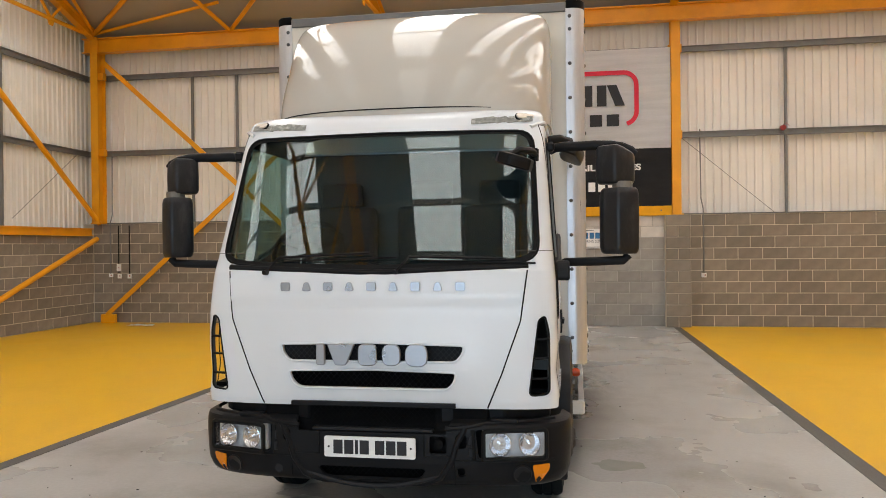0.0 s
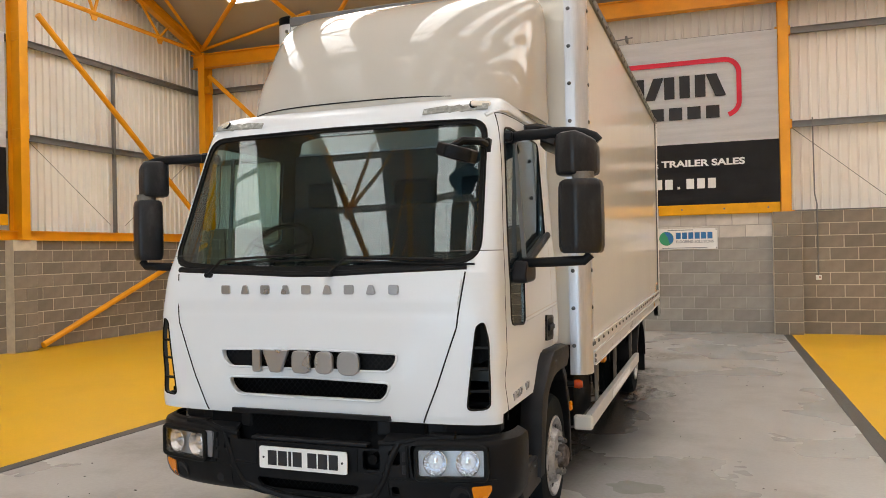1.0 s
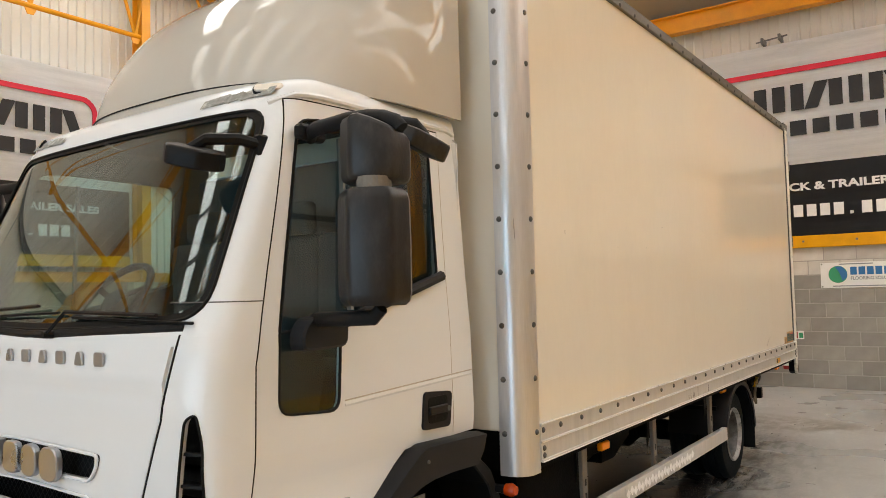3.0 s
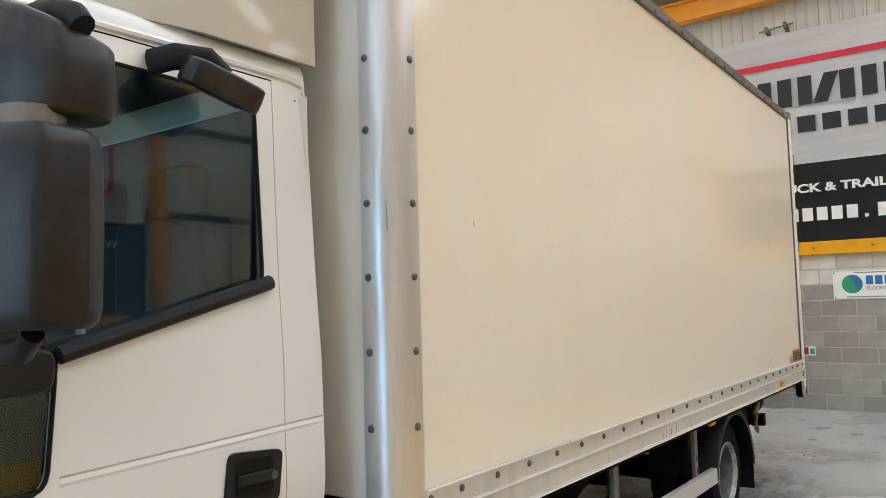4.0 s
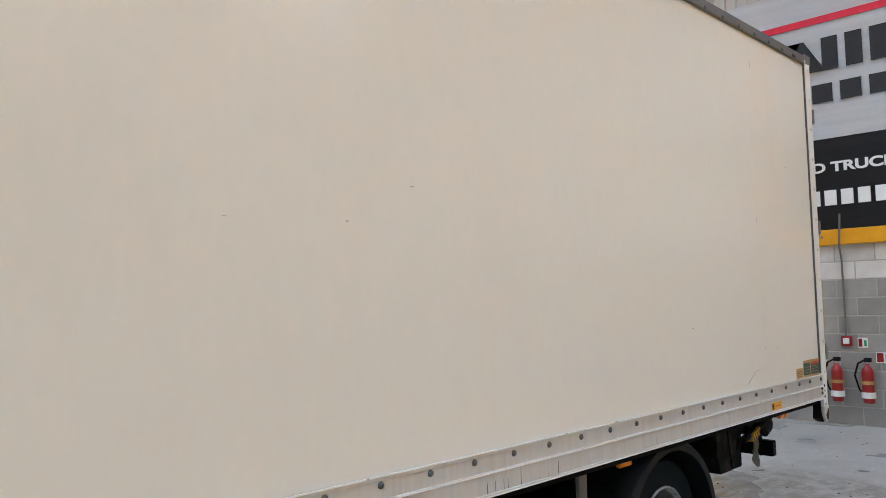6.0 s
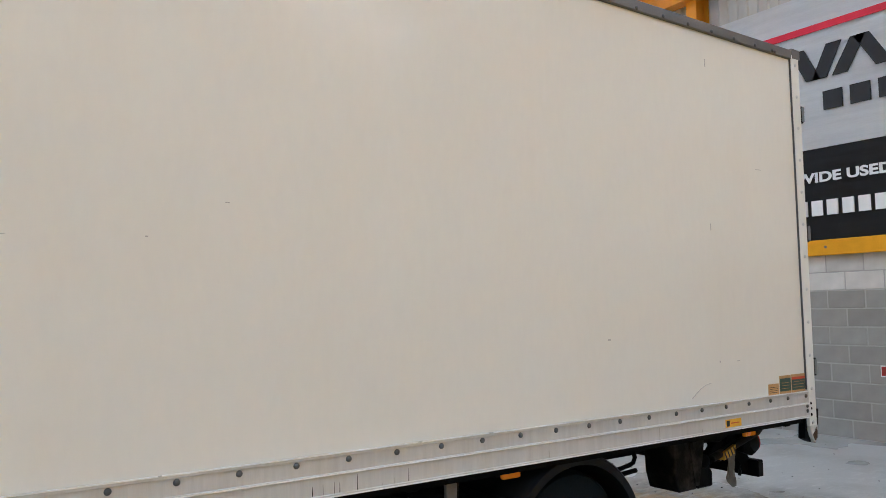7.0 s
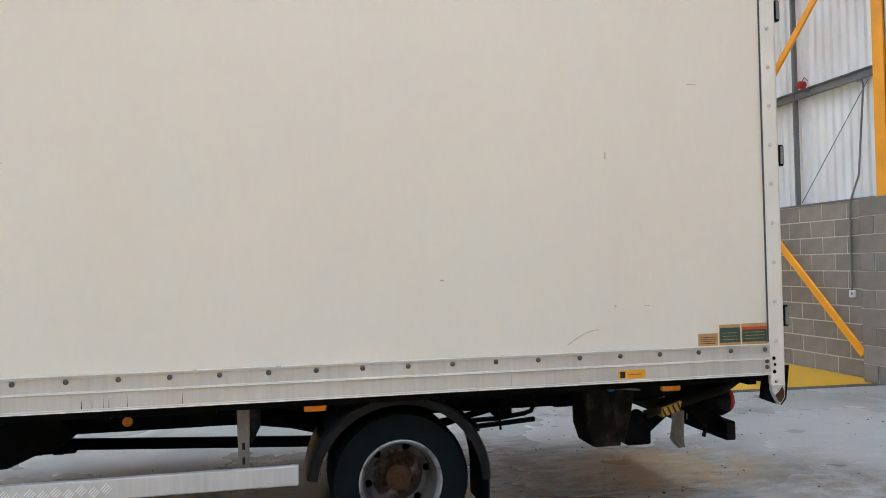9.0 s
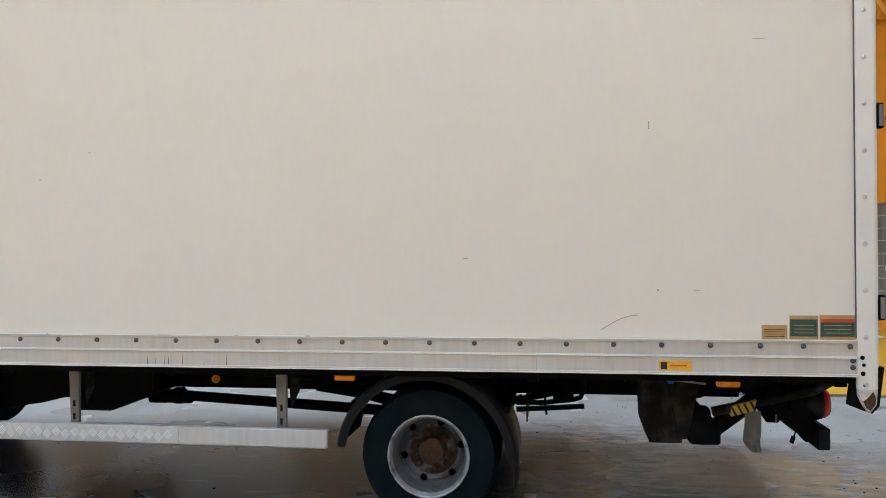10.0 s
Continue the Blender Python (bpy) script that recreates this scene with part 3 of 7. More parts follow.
# diagonal wall braces
BR = WY1 - 0.16
for a, b in (((-9.0, BR, 5.77), (-2.85, BR - 0.012, 0.32)), ((-8.95, BR, 0.18), (-2.74, BR - 0.012, 5.5))):
    d = (Vector(b) - Vector(a)).normalized()
    thing("wall_brace", beam(a, b, 0.10, 0.035, 0.004, None, (0, 1, 0)), M_ORANGE, "orange painted flat steel diagonal wall brace", "brace", "wall braces")
thing("brace_foot", box(-9.08, -8.74, BR - 0.04, BR + 0.06, 0.0, 0.2, 0.008), M_ORANGE, "orange steel foot of the wall brace on the floor", "brace foot")
BX = WX0 + 0.2
for a, b in (((BX, 6.95, 5.9), (BX, 11.6, 2.2)), ((BX, 11.5, 1.86), (BX, 6.95, 0.08))):
    thing("wall_brace", tube([a, b], 0.055, 10), M_ORANGE, "orange painted steel tube diagonal wall brace", "brace", "wall braces")

# ---------------------------------------------------------------- the two banners
def banner(m, right_wall=False):
    """A printed banner 5.5 m wide, built facing -y with its foot at z = 0 and its middle at x = 0."""
    W, H, S = 5.60, 3.22, 1.255
    e = empty("advertising_banner", "large silver and black vinyl advertising banner with a yellow lower edge", "banner", "wall banners")
    e.matrix_basis = m

    def put(name, bm, material, label=""):
        ob = new(name, finish(bm, name, material))
        ob.parent = e
        if label:
            ob["label"] = label
        return ob

    def cloth(x0, x1, z0, z1, d):
        t = bmesh.new()
        nx, nz = 60, 24
        g = [[t.verts.new((x0 + (x1 - x0) * i / nx, d + 0.012 * noise.noise((3 * i / nx, 2.2 * j / nz + z0, 0)) + 0.006 * noise.noise((9 * i / nx + z0, 14 * j / nz, 3)), z0 + (z1 - z0) * j / nz)) for i in range(nx + 1)] for j in range(nz + 1)]
        for j in range(nz):
            for i in range(nx):
                t.faces.new((g[j][i], g[j][i + 1], g[j + 1][i + 1], g[j + 1][i]))
        bmesh.ops.solidify(t, geom=t.faces[:], thickness=0.004)
        return t

    put("silver_cloth", cloth(-W / 2, W / 2, S, H, 0.0), M_BANNER, "brushed silver upper cloth")
    put("black_cloth", cloth(-W / 2, W / 2, 0.12, S, 0.0), M_BANNER_DARK, "black lower cloth")
    put("yellow_edge", box(-W / 2, W / 2, -0.03, 0.03, -0.07, 0.12, 0.006), M_YEL_INK, "yellow painted timber edge")
    D = -0.028
    # the red frame round the mark
    fx0, fx1, fz0, fz1, th = -2.18, 2.15, 1.69, 2.76, 0.085
    path = [(-1.38, fz0), (fx0 + 0.25, fz0)]
    for cx, cz, a0, a1 in ((fx0 + 0.25, fz0 + 0.25, 270, 180), (fx0 + 0.25, fz1 - 0.25, 180, 90), (fx1 - 0.25, fz1 - 0.25, 90, 0), (fx1 - 0.25, fz0 + 0.30, 0, -75)):
        for k in range(7):
            a = radians(a0 + (a1 - a0) * k / 6)
            path.append((cx + 0.25 * math.cos(a), cz + 0.25 * math.sin(a)))
    t = bmesh.new()
    sides = []
    for i, p in enumerate(path):
        q0, q1 = Vector(path[max(i - 1, 0)]), Vector(path[min(i + 1, len(path) - 1)])
        d = (q1 - q0).normalized()
        n2 = Vector((-d.y, d.x)) * th / 2
        sides.append([t.verts.new((p[0] + s * n2.x, dd, p[1] + s * n2.y)) for s in (1, -1) for dd in (D, D + 0.02)])
    for a, b in zip(sides, sides[1:]):
        t.faces.new((a[0], b[0], b[2], a[2])); t.faces.new((a[1], a[3], b[3], b[1]))
        t.faces.new((a[0], a[1], b[1], b[0])); t.faces.new((a[2], b[2], b[3], a[3]))
    put("red_frame", t, M_RED_INK)
    # the mark: plain dark shapes, two rows
    for k, lean in enumerate((-0.10, 0.10, -0.10, 0.10, 0.12, -0.12, 0.0, 0.0, 0.0, 0.08, 0.0, 0.0, 0.0, -0.08)):
        x0 = -1.93 + k * 0.274
        put("mark_shape", prism([(x0 + 0.03 - lean, 2.11), (x0 + 0.215 - lean, 2.11), (x0 + 0.215 + lean, 2.52), (x0 + 0.03 + lean, 2.52)], D, D + 0.02, "Y"), M_INK, "plain dark bar of the mark")
    for k in range(9):
        x0 = -1.05 + k * 0.328
        put("mark_shape", box(x0, x0 + 0.235, D, D + 0.02, 1.71, 1.94), M_INK, "plain dark bar of the mark")
    face = Matrix(((1, 0, 0, 0), (0, 0, -1, 0), (0, 1, 0, 0), (0, 0, 0, 1)))
    text_mesh("WORLDWIDE USED TRUCK & TRAILER SALES", 0.165, M_WHITE_INK, "lettering", pose(-0.02, D, 0.885) @ face, e, 4.50, "white bold sans lettering", bold=0.035)
    for k in range(19):
        if k == 15:
            put("mark_shape", box(-1.835 + 15 * 0.19 + 0.03, -1.835 + 15 * 0.19 + 0.075, D, D + 0.02, 0.42, 0.465), M_WHITE_INK, "plain white block")
            continue
        x0 = -1.835 + k * 0.19
        put("mark_shape", box(x0, x0 + 0.135, D, D + 0.02, 0.42, 0.605), M_WHITE_INK, "plain white block")
    for k in range(8):
        put("eyelet", lathe([(-0.004, 0.018), (0.004, 0.018)], (-2.6 + k * 0.743, D, 0.03), "Y", 10), M_STEEL)
    return e


banner(pose(0.30, WY1 - 0.045, 2.248))
banner(pose(WX0 + 0.045, 3.60, 2.25, 0, 0, 90))
banner(pose(WX1 - 0.045, 4.6, 2.26, 0, 0, -90))

# ---------------------------------------------------------------- block walls, block by block
BL, BH, J = 0.45, 0.2190, 0.013


def block_mesh(length, deep=0.10, high=BH):
    t = box(J / 2, length - J / 2, 0.0, deep, J / 2, high - J / 2, 0.004)
    return finish(t, "block", None)


_blocks = {}


def blocks(wall, m, run, courses, material, seed, z0=0.0, pale_from=None, pale=None, top=None):
    """Lays courses of blocks from 0 to run along the wall's own x, their faces at its y = 0."""
    rnd = random.Random(seed)
    for c in range(courses):
        x = 0.0
        first = BL if c % 2 == 0 else BL / 2
        while x < run - 0.02:
            ln = min(first if x == 0 else BL, run - x)
            high = min(BH, top - c * BH) if top else BH
            if high < 0.05:
                break
            key = (round(ln, 3), round(high, 3), (pale if pale_from is not None and c >= pale_from else material).name)
            if key not in _blocks:
                _blocks[key] = block_mesh(ln, high=high)
                _blocks[key].materials.append(pale if pale_from is not None and c >= pale_from else material)
            ob = new("block", _blocks[key])
            ob.parent = wall
            ob.matrix_basis = m @ pose(x, rnd.uniform(-0.002, 0.002), z0 + c * BH)
            x += ln


def backing(name, x0, x1, y0, y1, z0, z1, material, label):
    return thing(name, box(x0, x1, y0, y1, z0, z1), material, label, "wall", kind="structure")


COURSES = 10
wn1 = backing("block_wall_north_right", 3.0, WX1, WY1 + 0.004, WY1 + 0.25, 0, WALL_TOP, M_MORTAR, "brown-grey concrete block wall with pale joints")
wn2 = backing("block_wall_north_middle", -2.5, 3.0, WY1 + 0.004, WY1 + 0.25, 0, WALL_TOP, M_MORTAR_GREY, "grey concrete block infill with two paler top courses")
wn3 = backing("block_wall_north_left", WX0 - 0.25, -2.5, WY1 + 0.004, WY1 + 0.25, 0, WALL_TOP, M_MORTAR, "brown-grey concrete block wall with pale joints")
ww = backing("block_wall_west", WX0 - 0.25, WX0 - 0.004, WY0, WY1 + 0.008, 0, WEST_TOP, M_MORTAR, "brown-grey concrete block wall with pale joints")
we = backing("block_wall_east", WX1 + 0.008, WX1 + 0.25, WY0, WY1 + 0.008, 0, WALL_TOP, M_MORTAR, "brown-grey concrete block wall with pale joints")
thing("wall_coping", box(WX0, WX1, WY1 - 0.012, WY1 + 0.3, WALL_TOP, WALL_TOP + 0.025, 0.004), M_STEEL, "thin grey metal flashing on the block wall", "trim", kind="structure")
piers = []
for x in COLS_X[1:]:
    p = backing("block_pier", x - 0.235, x + 0.235, WY1 - 0.19, WY1 + 0.008, 0, WALL_TOP - 0.005, M_MORTAR, "concrete block pier under a steel column")
    piers.append((p, x))
for y in (6.62, 1.5):
    p = backing("block_pier", WX0 - 0.008, WX0 + 0.19, y - 0.235, y + 0.235, 0, WEST_TOP - 0.005, M_MORTAR, "concrete block pier under a steel column")
    piers.append((p, -y - 100))

# ---------------------------------------------------------------- the lorry
XC = 0.146      # middle of the cab
truck = empty("box_lorry", "white box lorry with an aerodynamic roof fairing, worn paint", "lorry", at=(XC, 3.5, 0))


def curve(pts, x):
    """A smooth line through (x, y) points."""
    xs = [p[0] for p in pts]
    if x <= xs[0]:
        return pts[0][1]
    for (a, p), (b, q) in zip(pts, pts[1:]):
        if x <= b:
            return p + (q - p) * (x - a) / (b - a)
    return pts[-1][1]


def smooth_curve(pts, x, w=0.04):
    return (curve(pts, x - w) + 2 * curve(pts, x) + curve(pts, x + w)) / 4


CAB_F = [(0.78, 0.045), (0.82, 0.03), (1.0, 0.02), (1.3, 0.015), (1.50, 0.045), (2.22, 0.355), (2.31, 0.40), (2.365, 0.44), (2.40, 0.50), (2.42, 0.60), (2.432, 0.74)]
CAB_W = [(0.78, 0.986), (0.86, 0.986), (0.965, 0.970), (0.99, 0.968), (1.02, 0.972), (1.1, 0.980), (1.45, 0.970), (1.7, 0.948), (2.2, 0.915), (2.33, 0.905), (2.375, 0.897), (2.4, 0.878), (2.42, 0.832), (2.432, 0.690)]
CAB_REAR = 1.465


def corner(z):
    """How square the front corner is at a height."""
    return curve([(1.2, 5.0), (1.8, 4.6)], z)


def corner_depth(z):
    return curve([(1.2, 0.20), (1.55, 0.23), (2.0, 0.20)], z)


def wrap(F, W, D, n, rear, theta):
    """A point of a plan outline that bows across the front: theta 0 is the right flank, pi the left."""
    c, s = math.cos(theta), math.sin(theta)
    return W * math.copysign(abs(c) ** (2 / n), c), F + D * (1 - abs(s) ** (2 / n))


def front_y(x, z, F=CAB_F, W=CAB_W, D=None, n=None, sm=0.012):
    n, D = n or corner(z), D or corner_depth(z)
    u = min(abs(x) / smooth_curve(W, z, sm), 0.9999)
    return smooth_curve(F, z, sm) + D * (1 - (1 - u ** n) ** (1 / n))


def side_x(y, z):
    """Half width of the cab at a place along its flank, rounded corner included."""
    v = min(max((y - smooth_curve(CAB_F, z, 0.012)) / corner_depth(z), 0.0), 1.0)
    n = corner(z)
    return smooth_curve(CAB_W, z, 0.012) * (1 - (1 - v) ** n) ** (1 / n)


def skin(rows, F, W, D, n, rear, sides=10, arc=44, top=True, sm=0.04):
    t = bmesh.new()
    grid = []
    for z in rows:
        f, w, d = smooth_curve(F, z, sm), smooth_curve(W, z, sm), D or corner_depth(z)
        pts = [(w, rear + (f + d - rear) * k / sides) for k in range(sides)]
        pts += [wrap(f, w, min(d, rear - f - 0.02), n or corner(z), rear, math.pi * k / arc) for k in range(arc + 1)]
        pts += [(-w, f + d + (rear - f - d) * k / sides) for k in range(1, sides + 1)]
        grid.append([t.verts.new((XC + x, max(min(y, rear), -1), z)) for x, y in pts])
    for a, b in zip(grid, grid[1:]):
        for i in range(len(a) - 1):
            t.faces.new((a[i], a[i + 1], b[i + 1], b[i]))
    if top:
        t.faces.new(grid[-1])
    return t


def cut(bm, outline, axis, sign=0):
    """Cuts a convex outline out of a skin; axis Y: outline is x,z on the front, X: y,z on the flank of that sign. Returns the piece."""
    cx, cz = sum(p[0] for p in outline) / len(outline), sum(p[1] for p in outline) / len(outline)
    lo0, hi0 = min(p[0] for p in outline), max(p[0] for p in outline)
    lo1, hi1 = min(p[1] for p in outline), max(p[1] for p in outline)

    def on(f, pad):
        c = f.calc_center_median()
        if axis == "Y":
            if c.y > 0.75 and c.z < 2.3:
                return False
            p = (c.x - XC, c.z)
        else:
            if (c.x - XC) * sign < 0.6:
                return False
            p = (c.y, c.z)
        return lo0 - pad < p[0] < hi0 + pad and lo1 - pad < p[1] < hi1 + pad

    edges = []
    n = len(outline)
    for i in range(n):
        p, q = outline[i], outline[(i + 1) % n]
        d = (q[0] - p[0], q[1] - p[1])
        ln = math.hypot(*d)
        if ln < 1e-5:
            continue
        no = (-d[1] / ln, d[0] / ln)
        if (cx - p[0]) * no[0] + (cz - p[1]) * no[1] < 0:
            no = (-no[0], -no[1])
        edges.append((p, no))
        faces = [f for f in bm.faces if on(f, 0.09)]
        geom = list({v for f in faces for v in f.verts}) + list({e for f in faces for e in f.edges}) + faces
        co = (XC + p[0], 0, p[1]) if axis == "Y" else (0, p[0], p[1])
        nn = (no[0], 0, no[1]) if axis == "Y" else (0, no[0], no[1])
        bmesh.ops.bisect_plane(bm, geom=geom, dist=1e-5, plane_co=co, plane_no=nn)
    inside = []
    for f in bm.faces:
        if on(f, 0.09):
            c = f.calc_center_median()
            p = (c.x - XC, c.z) if axis == "Y" else (c.y, c.z)
            if all((p[0] - e[0][0]) * e[1][0] + (p[1] - e[0][1]) * e[1][1] > -1e-6 for e in edges):
                inside.append(f)
    piece = bmesh.new()
    seen = {}
    for f in inside:
        vs = []
        for v in f.verts:
            if v not in seen:
                seen[v] = piece.verts.new(v.co)
            vs.append(seen[v])
        piece.faces.new(vs)
    bmesh.ops.delete(bm, geom=inside, context="FACES")
    return piece


def thick(bm, d):
    bmesh.ops.recalc_face_normals(bm, faces=bm.faces)
    bmesh.ops.solidify(bm, geom=bm.faces[:], thickness=d)
    return bm


def shift(bm, v):
    bmesh.ops.translate(bm, vec=v, verts=bm.verts)
    return bm


def scaled2(outline, k, kz=None):
    cx, cz = sum(p[0] for p in outline) / len(outline), sum(p[1] for p in outline) / len(outline)
    return [(cx + (p[0] - cx) * k, cz + (p[1] - cz) * (kz or k)) for p in outline]


def on_front(outline, off=0.0):
    return [(XC + x, front_y(x, z) + off, z) for x, z in outline]


def dense(outline, step=0.03, closed=True):
    out = []
    n = len(outline)
    for i in range(n if closed else n - 1):
        p, q = outline[i], outline[(i + 1) % n]
        k = max(1, int(math.hypot(q[0] - p[0], q[1] - p[1]) / step))
        out += [(p[0] + (q[0] - p[0]) * j / k, p[1] + (q[1] - p[1]) * j / k) for j in range(k)]
    if not closed:
        out.append(outline[-1])
    return out


def flank_x(z):
    return smooth_curve(CAB_W, z, 0.012)


def on_flank(outline, sign, off=0.0):
    return [(XC + sign * (flank_x(z) + off), y, z) for y, z in outline]


# cab shell with its openings
rows = [0.80 + 0.035 * k for k in range(44)] + [2.335, 2.35, 2.365, 2.38, 2.392, 2.402, 2.41, 2.418, 2.425, 2.43, 2.432]
shell = skin(rows, CAB_F, CAB_W, None, None, CAB_REAR, sm=0.012)
WS = round_poly([(-0.89, 1.555), (-0.55, 1.528), (0.0, 1.515), (0.55, 1.528), (0.89, 1.555), (0.848, 2.262), (0.0, 2.272), (-0.848, 2.262)],
                [0.10, 0.1, 0.1, 0.1, 0.10, 0.09, 0.05, 0.09], 5)
ws_glass = cut(shell, WS, "Y")
WIN = round_poly([(0.352, 1.495), (0.64, 1.525), (1.25, 1.688), (1.25, 2.235), (0.60, 2.24), (0.495, 2.225)], [0.01, 0.01, 0.03, 0.05, 0.03, 0.05], 4)
LOW = round_poly([(0.338, 1.236), (0.615, 1.214), (0.64, 1.525), (0.352, 1.495)], [0.05, 0.05, 0.004, 0.004], 4)
ARCH = ([(0.14, 0.70), (0.14, 0.842), (0.72, 0.838), (0.72, 0.70)], [(0.72, 0.70), (0.72, 0.838), (0.985, 1.014), (1.6, 1.018), (1.6, 0.70)])
cut(shell, scaled2(round_poly([(-0.61, 0.812), (0.61, 0.812), (0.685, 0.98), (0.785, 1.25), (0.82, 1.505), (0.0, 1.488), (-0.82, 1.505), (-0.785, 1.25), (-0.685, 0.98)], 0.02, 2), 0.955), "Y").free()
side_glass = {}
for sg in (1, -1):
    side_glass[sg] = (cut(shell, WIN, "X", sg), cut(shell, LOW, "X", sg))
    for low_edge in ARCH:
        cut(shell, low_edge, "X", sg).free()
VENT = {1: round_poly([(0.832, 0.868), (0.938, 0.876), (0.938, 1.19), (0.918, 1.275), (0.884, 1.255)], [0.03, 0.03, 0.03, 0.02, 0.02], 4)}
VENT[-1] = [(-x, z) for x, z in VENT[1]]
for sg in (1, -1):
    cut(shell, VENT[sg], "Y").free()
cut(shell, [(0.10, 0.86), (0.5, 0.86), (0.5, 1.25), (0.10, 1.25)], "X", -1).free()
cab = part("cab_body", thick(shell, 0.02), M_PAINT, truck, "white painted steel cab", True)
part("rear_wall", box(XC - 0.93, XC + 0.93, CAB_REAR - 0.03, CAB_REAR, 1.0, 2.3, 0.02), M_PAINT, cab)


def band(pts_a, pts_b):
    t = bmesh.new()
    a, b = [t.verts.new(p) for p in pts_a], [t.verts.new(p) for p in pts_b]
    n = len(a)
    for i in range(n):
        t.faces.new((a[i], a[(i + 1) % n], b[(i + 1) % n], b[i]))
    return t


# windscreen with its dark printed border and rubber seal
ws = part("windscreen", thick(shift(ws_glass, (0, 0.006, 0)), 0.005), M_GLASS, truck, "tinted windscreen with water spots near the top", True)
ws.visible_shadow = False
d_ws = dense(WS)
# dried water spots under the upper edge
rnd = random.Random(23)
spots = bmesh.new()
for k in range(240):
    cx, cz = rnd.uniform(0.1, 0.74), 2.225 - abs(rnd.gauss(0, 0.05))
    if k > 170:
        cx = rnd.uniform(-0.7, 0.2)
    q = rnd.uniform(0.0009, 0.0024)
    ring = on_front([(cx + q * math.cos(a), cz + q * rnd.uniform(0.7, 1.2) * math.sin(a)) for a in (0.0, 1.05, 2.1, 3.14, 4.19, 5.24)], 0.0042)
    spots.faces.new([spots.verts.new(p) for p in ring])
part("water_spots", spots, M_SCUFF_SHADOW, ws, "pale dried water spots")
part("seal", tube(on_front(d_ws, -0.001), 0.0065, 6, None, True), M_SEAL, ws, "black rubber seal")
part("border", band(on_front(dense(WS), 0.0005), on_front(scaled2(dense(WS), 0.974, 0.945), 0.0005)), M_SEAL, ws, "black printed border")
for sg in (1, -1):
    for v in side_glass[sg][0].verts:
        v.co.x += sg * 0.047 * (v.co.z - 2.05)      # the pane stands nearly upright in the leaning door
    w = part("side_window", thick(shift(side_glass[sg][0], (-0.006 * sg, 0, 0)), 0.004), M_GLASS, truck, "dark side window glass", True)
    w.visible_shadow = False
    part("seal", tube(on_flank(dense(WIN), sg, 0.0), 0.0065, 6, None, True), M_SEAL, w, "black rubber seal")
    part("sill_strip", tube(on_flank(dense([(0.64, 1.515), (1.268, 1.685)], 0.1, False), sg, 0.012), 0.022, 8), M_PLASTIC_GREY, w, "dark plastic waist strip")
    part("divider", beam((XC + sg * (flank_x(2.19) - 0.002), 0.70, 2.19), (XC + sg * (flank_x(1.56) - 0.002), 0.70, 1.56), 0.012, 0.022), M_STEEL, w)
    lw = part("lower_window", thick(shift(side_glass[sg][1], (-0.006 * sg, 0, 0)), 0.004), M_GLASS, truck, "small lower door window", True)
    lw.visible_shadow = False
    part("seal", tube(on_flank(dense(LOW), sg, 0.0), 0.0055, 6, None, True), M_SEAL, lw)

# front panel, a separate lifting flap with two grille slots
PANEL = round_poly([(-0.61, 0.812), (0.61, 0.812), (0.685, 0.98), (0.785, 1.25), (0.82, 1.505), (0.0, 1.488), (-0.82, 1.505), (-0.785, 1.25), (-0.685, 0.98)], 0.02, 3)
pan = skin([0.79 + 0.03 * k for k in range(26)], CAB_F, CAB_W, None, None, 1.0, top=False, sm=0.03)
for v in pan.verts:
    z, x = v.co.z, v.co.x - XC
    bulge = 0.016 * math.exp(-((z - 0.99) / 0.16) ** 2) * (1 if abs(x) < 0.55 else max(0, 1 - (abs(x) - 0.55) / 0.1))
    crease = 0.012 if z < 1.355 else 0.0
    v.co.y -= 0.014 + bulge - crease
flap = cut(pan, PANEL, "Y")
pan.free()
SLOT1 = round_poly([(-0.455, 1.040), (0.455, 1.040), (0.492, 1.083), (0.50, 1.126), (0.0, 1.137), (-0.50, 1.126), (-0.492, 1.083)], 0.03, 4)
SLOT2 = round_poly([(-0.405, 0.898), (0.405, 0.898), (0.445, 0.935), (0.458, 0.988), (0.0, 0.998), (-0.458, 0.988), (-0.445, 0.935)], 0.025, 4)
for s in (SLOT1, SLOT2):
    cut(flap, s, "Y").free()
flap_ob = part("front_panel", thick(flap, 0.025), M_PAINT, truck, "white bonnet flap with two grille slots", True)
for s in (SLOT1, SLOT2):
    part("slot_lip", tube([(x, y - 0.022, z) for x, y, z in on_front(dense(s, 0.04))], 0.006, 6, None, True), M_PAINT, flap_ob)


def lattice(x0, x1, z0, z1, y, cell, bar):
    """A diamond wire screen in the plane y, all its wires joined."""
    t = bmesh.new()
    nx, nz = int((x1 - x0) / cell * 2), max(2, round((z1 - z0) / cell * 2))
    dx, dz = (x1 - x0) / nx, (z1 - z0) / nz
    node = {(i, j): t.verts.new((x0 + i * dx, y, z0 + j * dz)) for i in range(nx + 1) for j in range(nz + 1) if (i + j) % 2 == 0}
    for i in range(nx + 1):
        for j in range(nz + 1):
            ring = [node[p] for p in ((i - 1, j), (i, j - 1), (i + 1, j), (i, j + 1)) if p in node]
            if (i + j) % 2 and len(ring) >= 3:
                t.faces.new(ring)
    bmesh.ops.wireframe(t, faces=t.faces[:], thickness=bar, use_replace=True, use_boundary=True, use_even_offset=False)
    return t


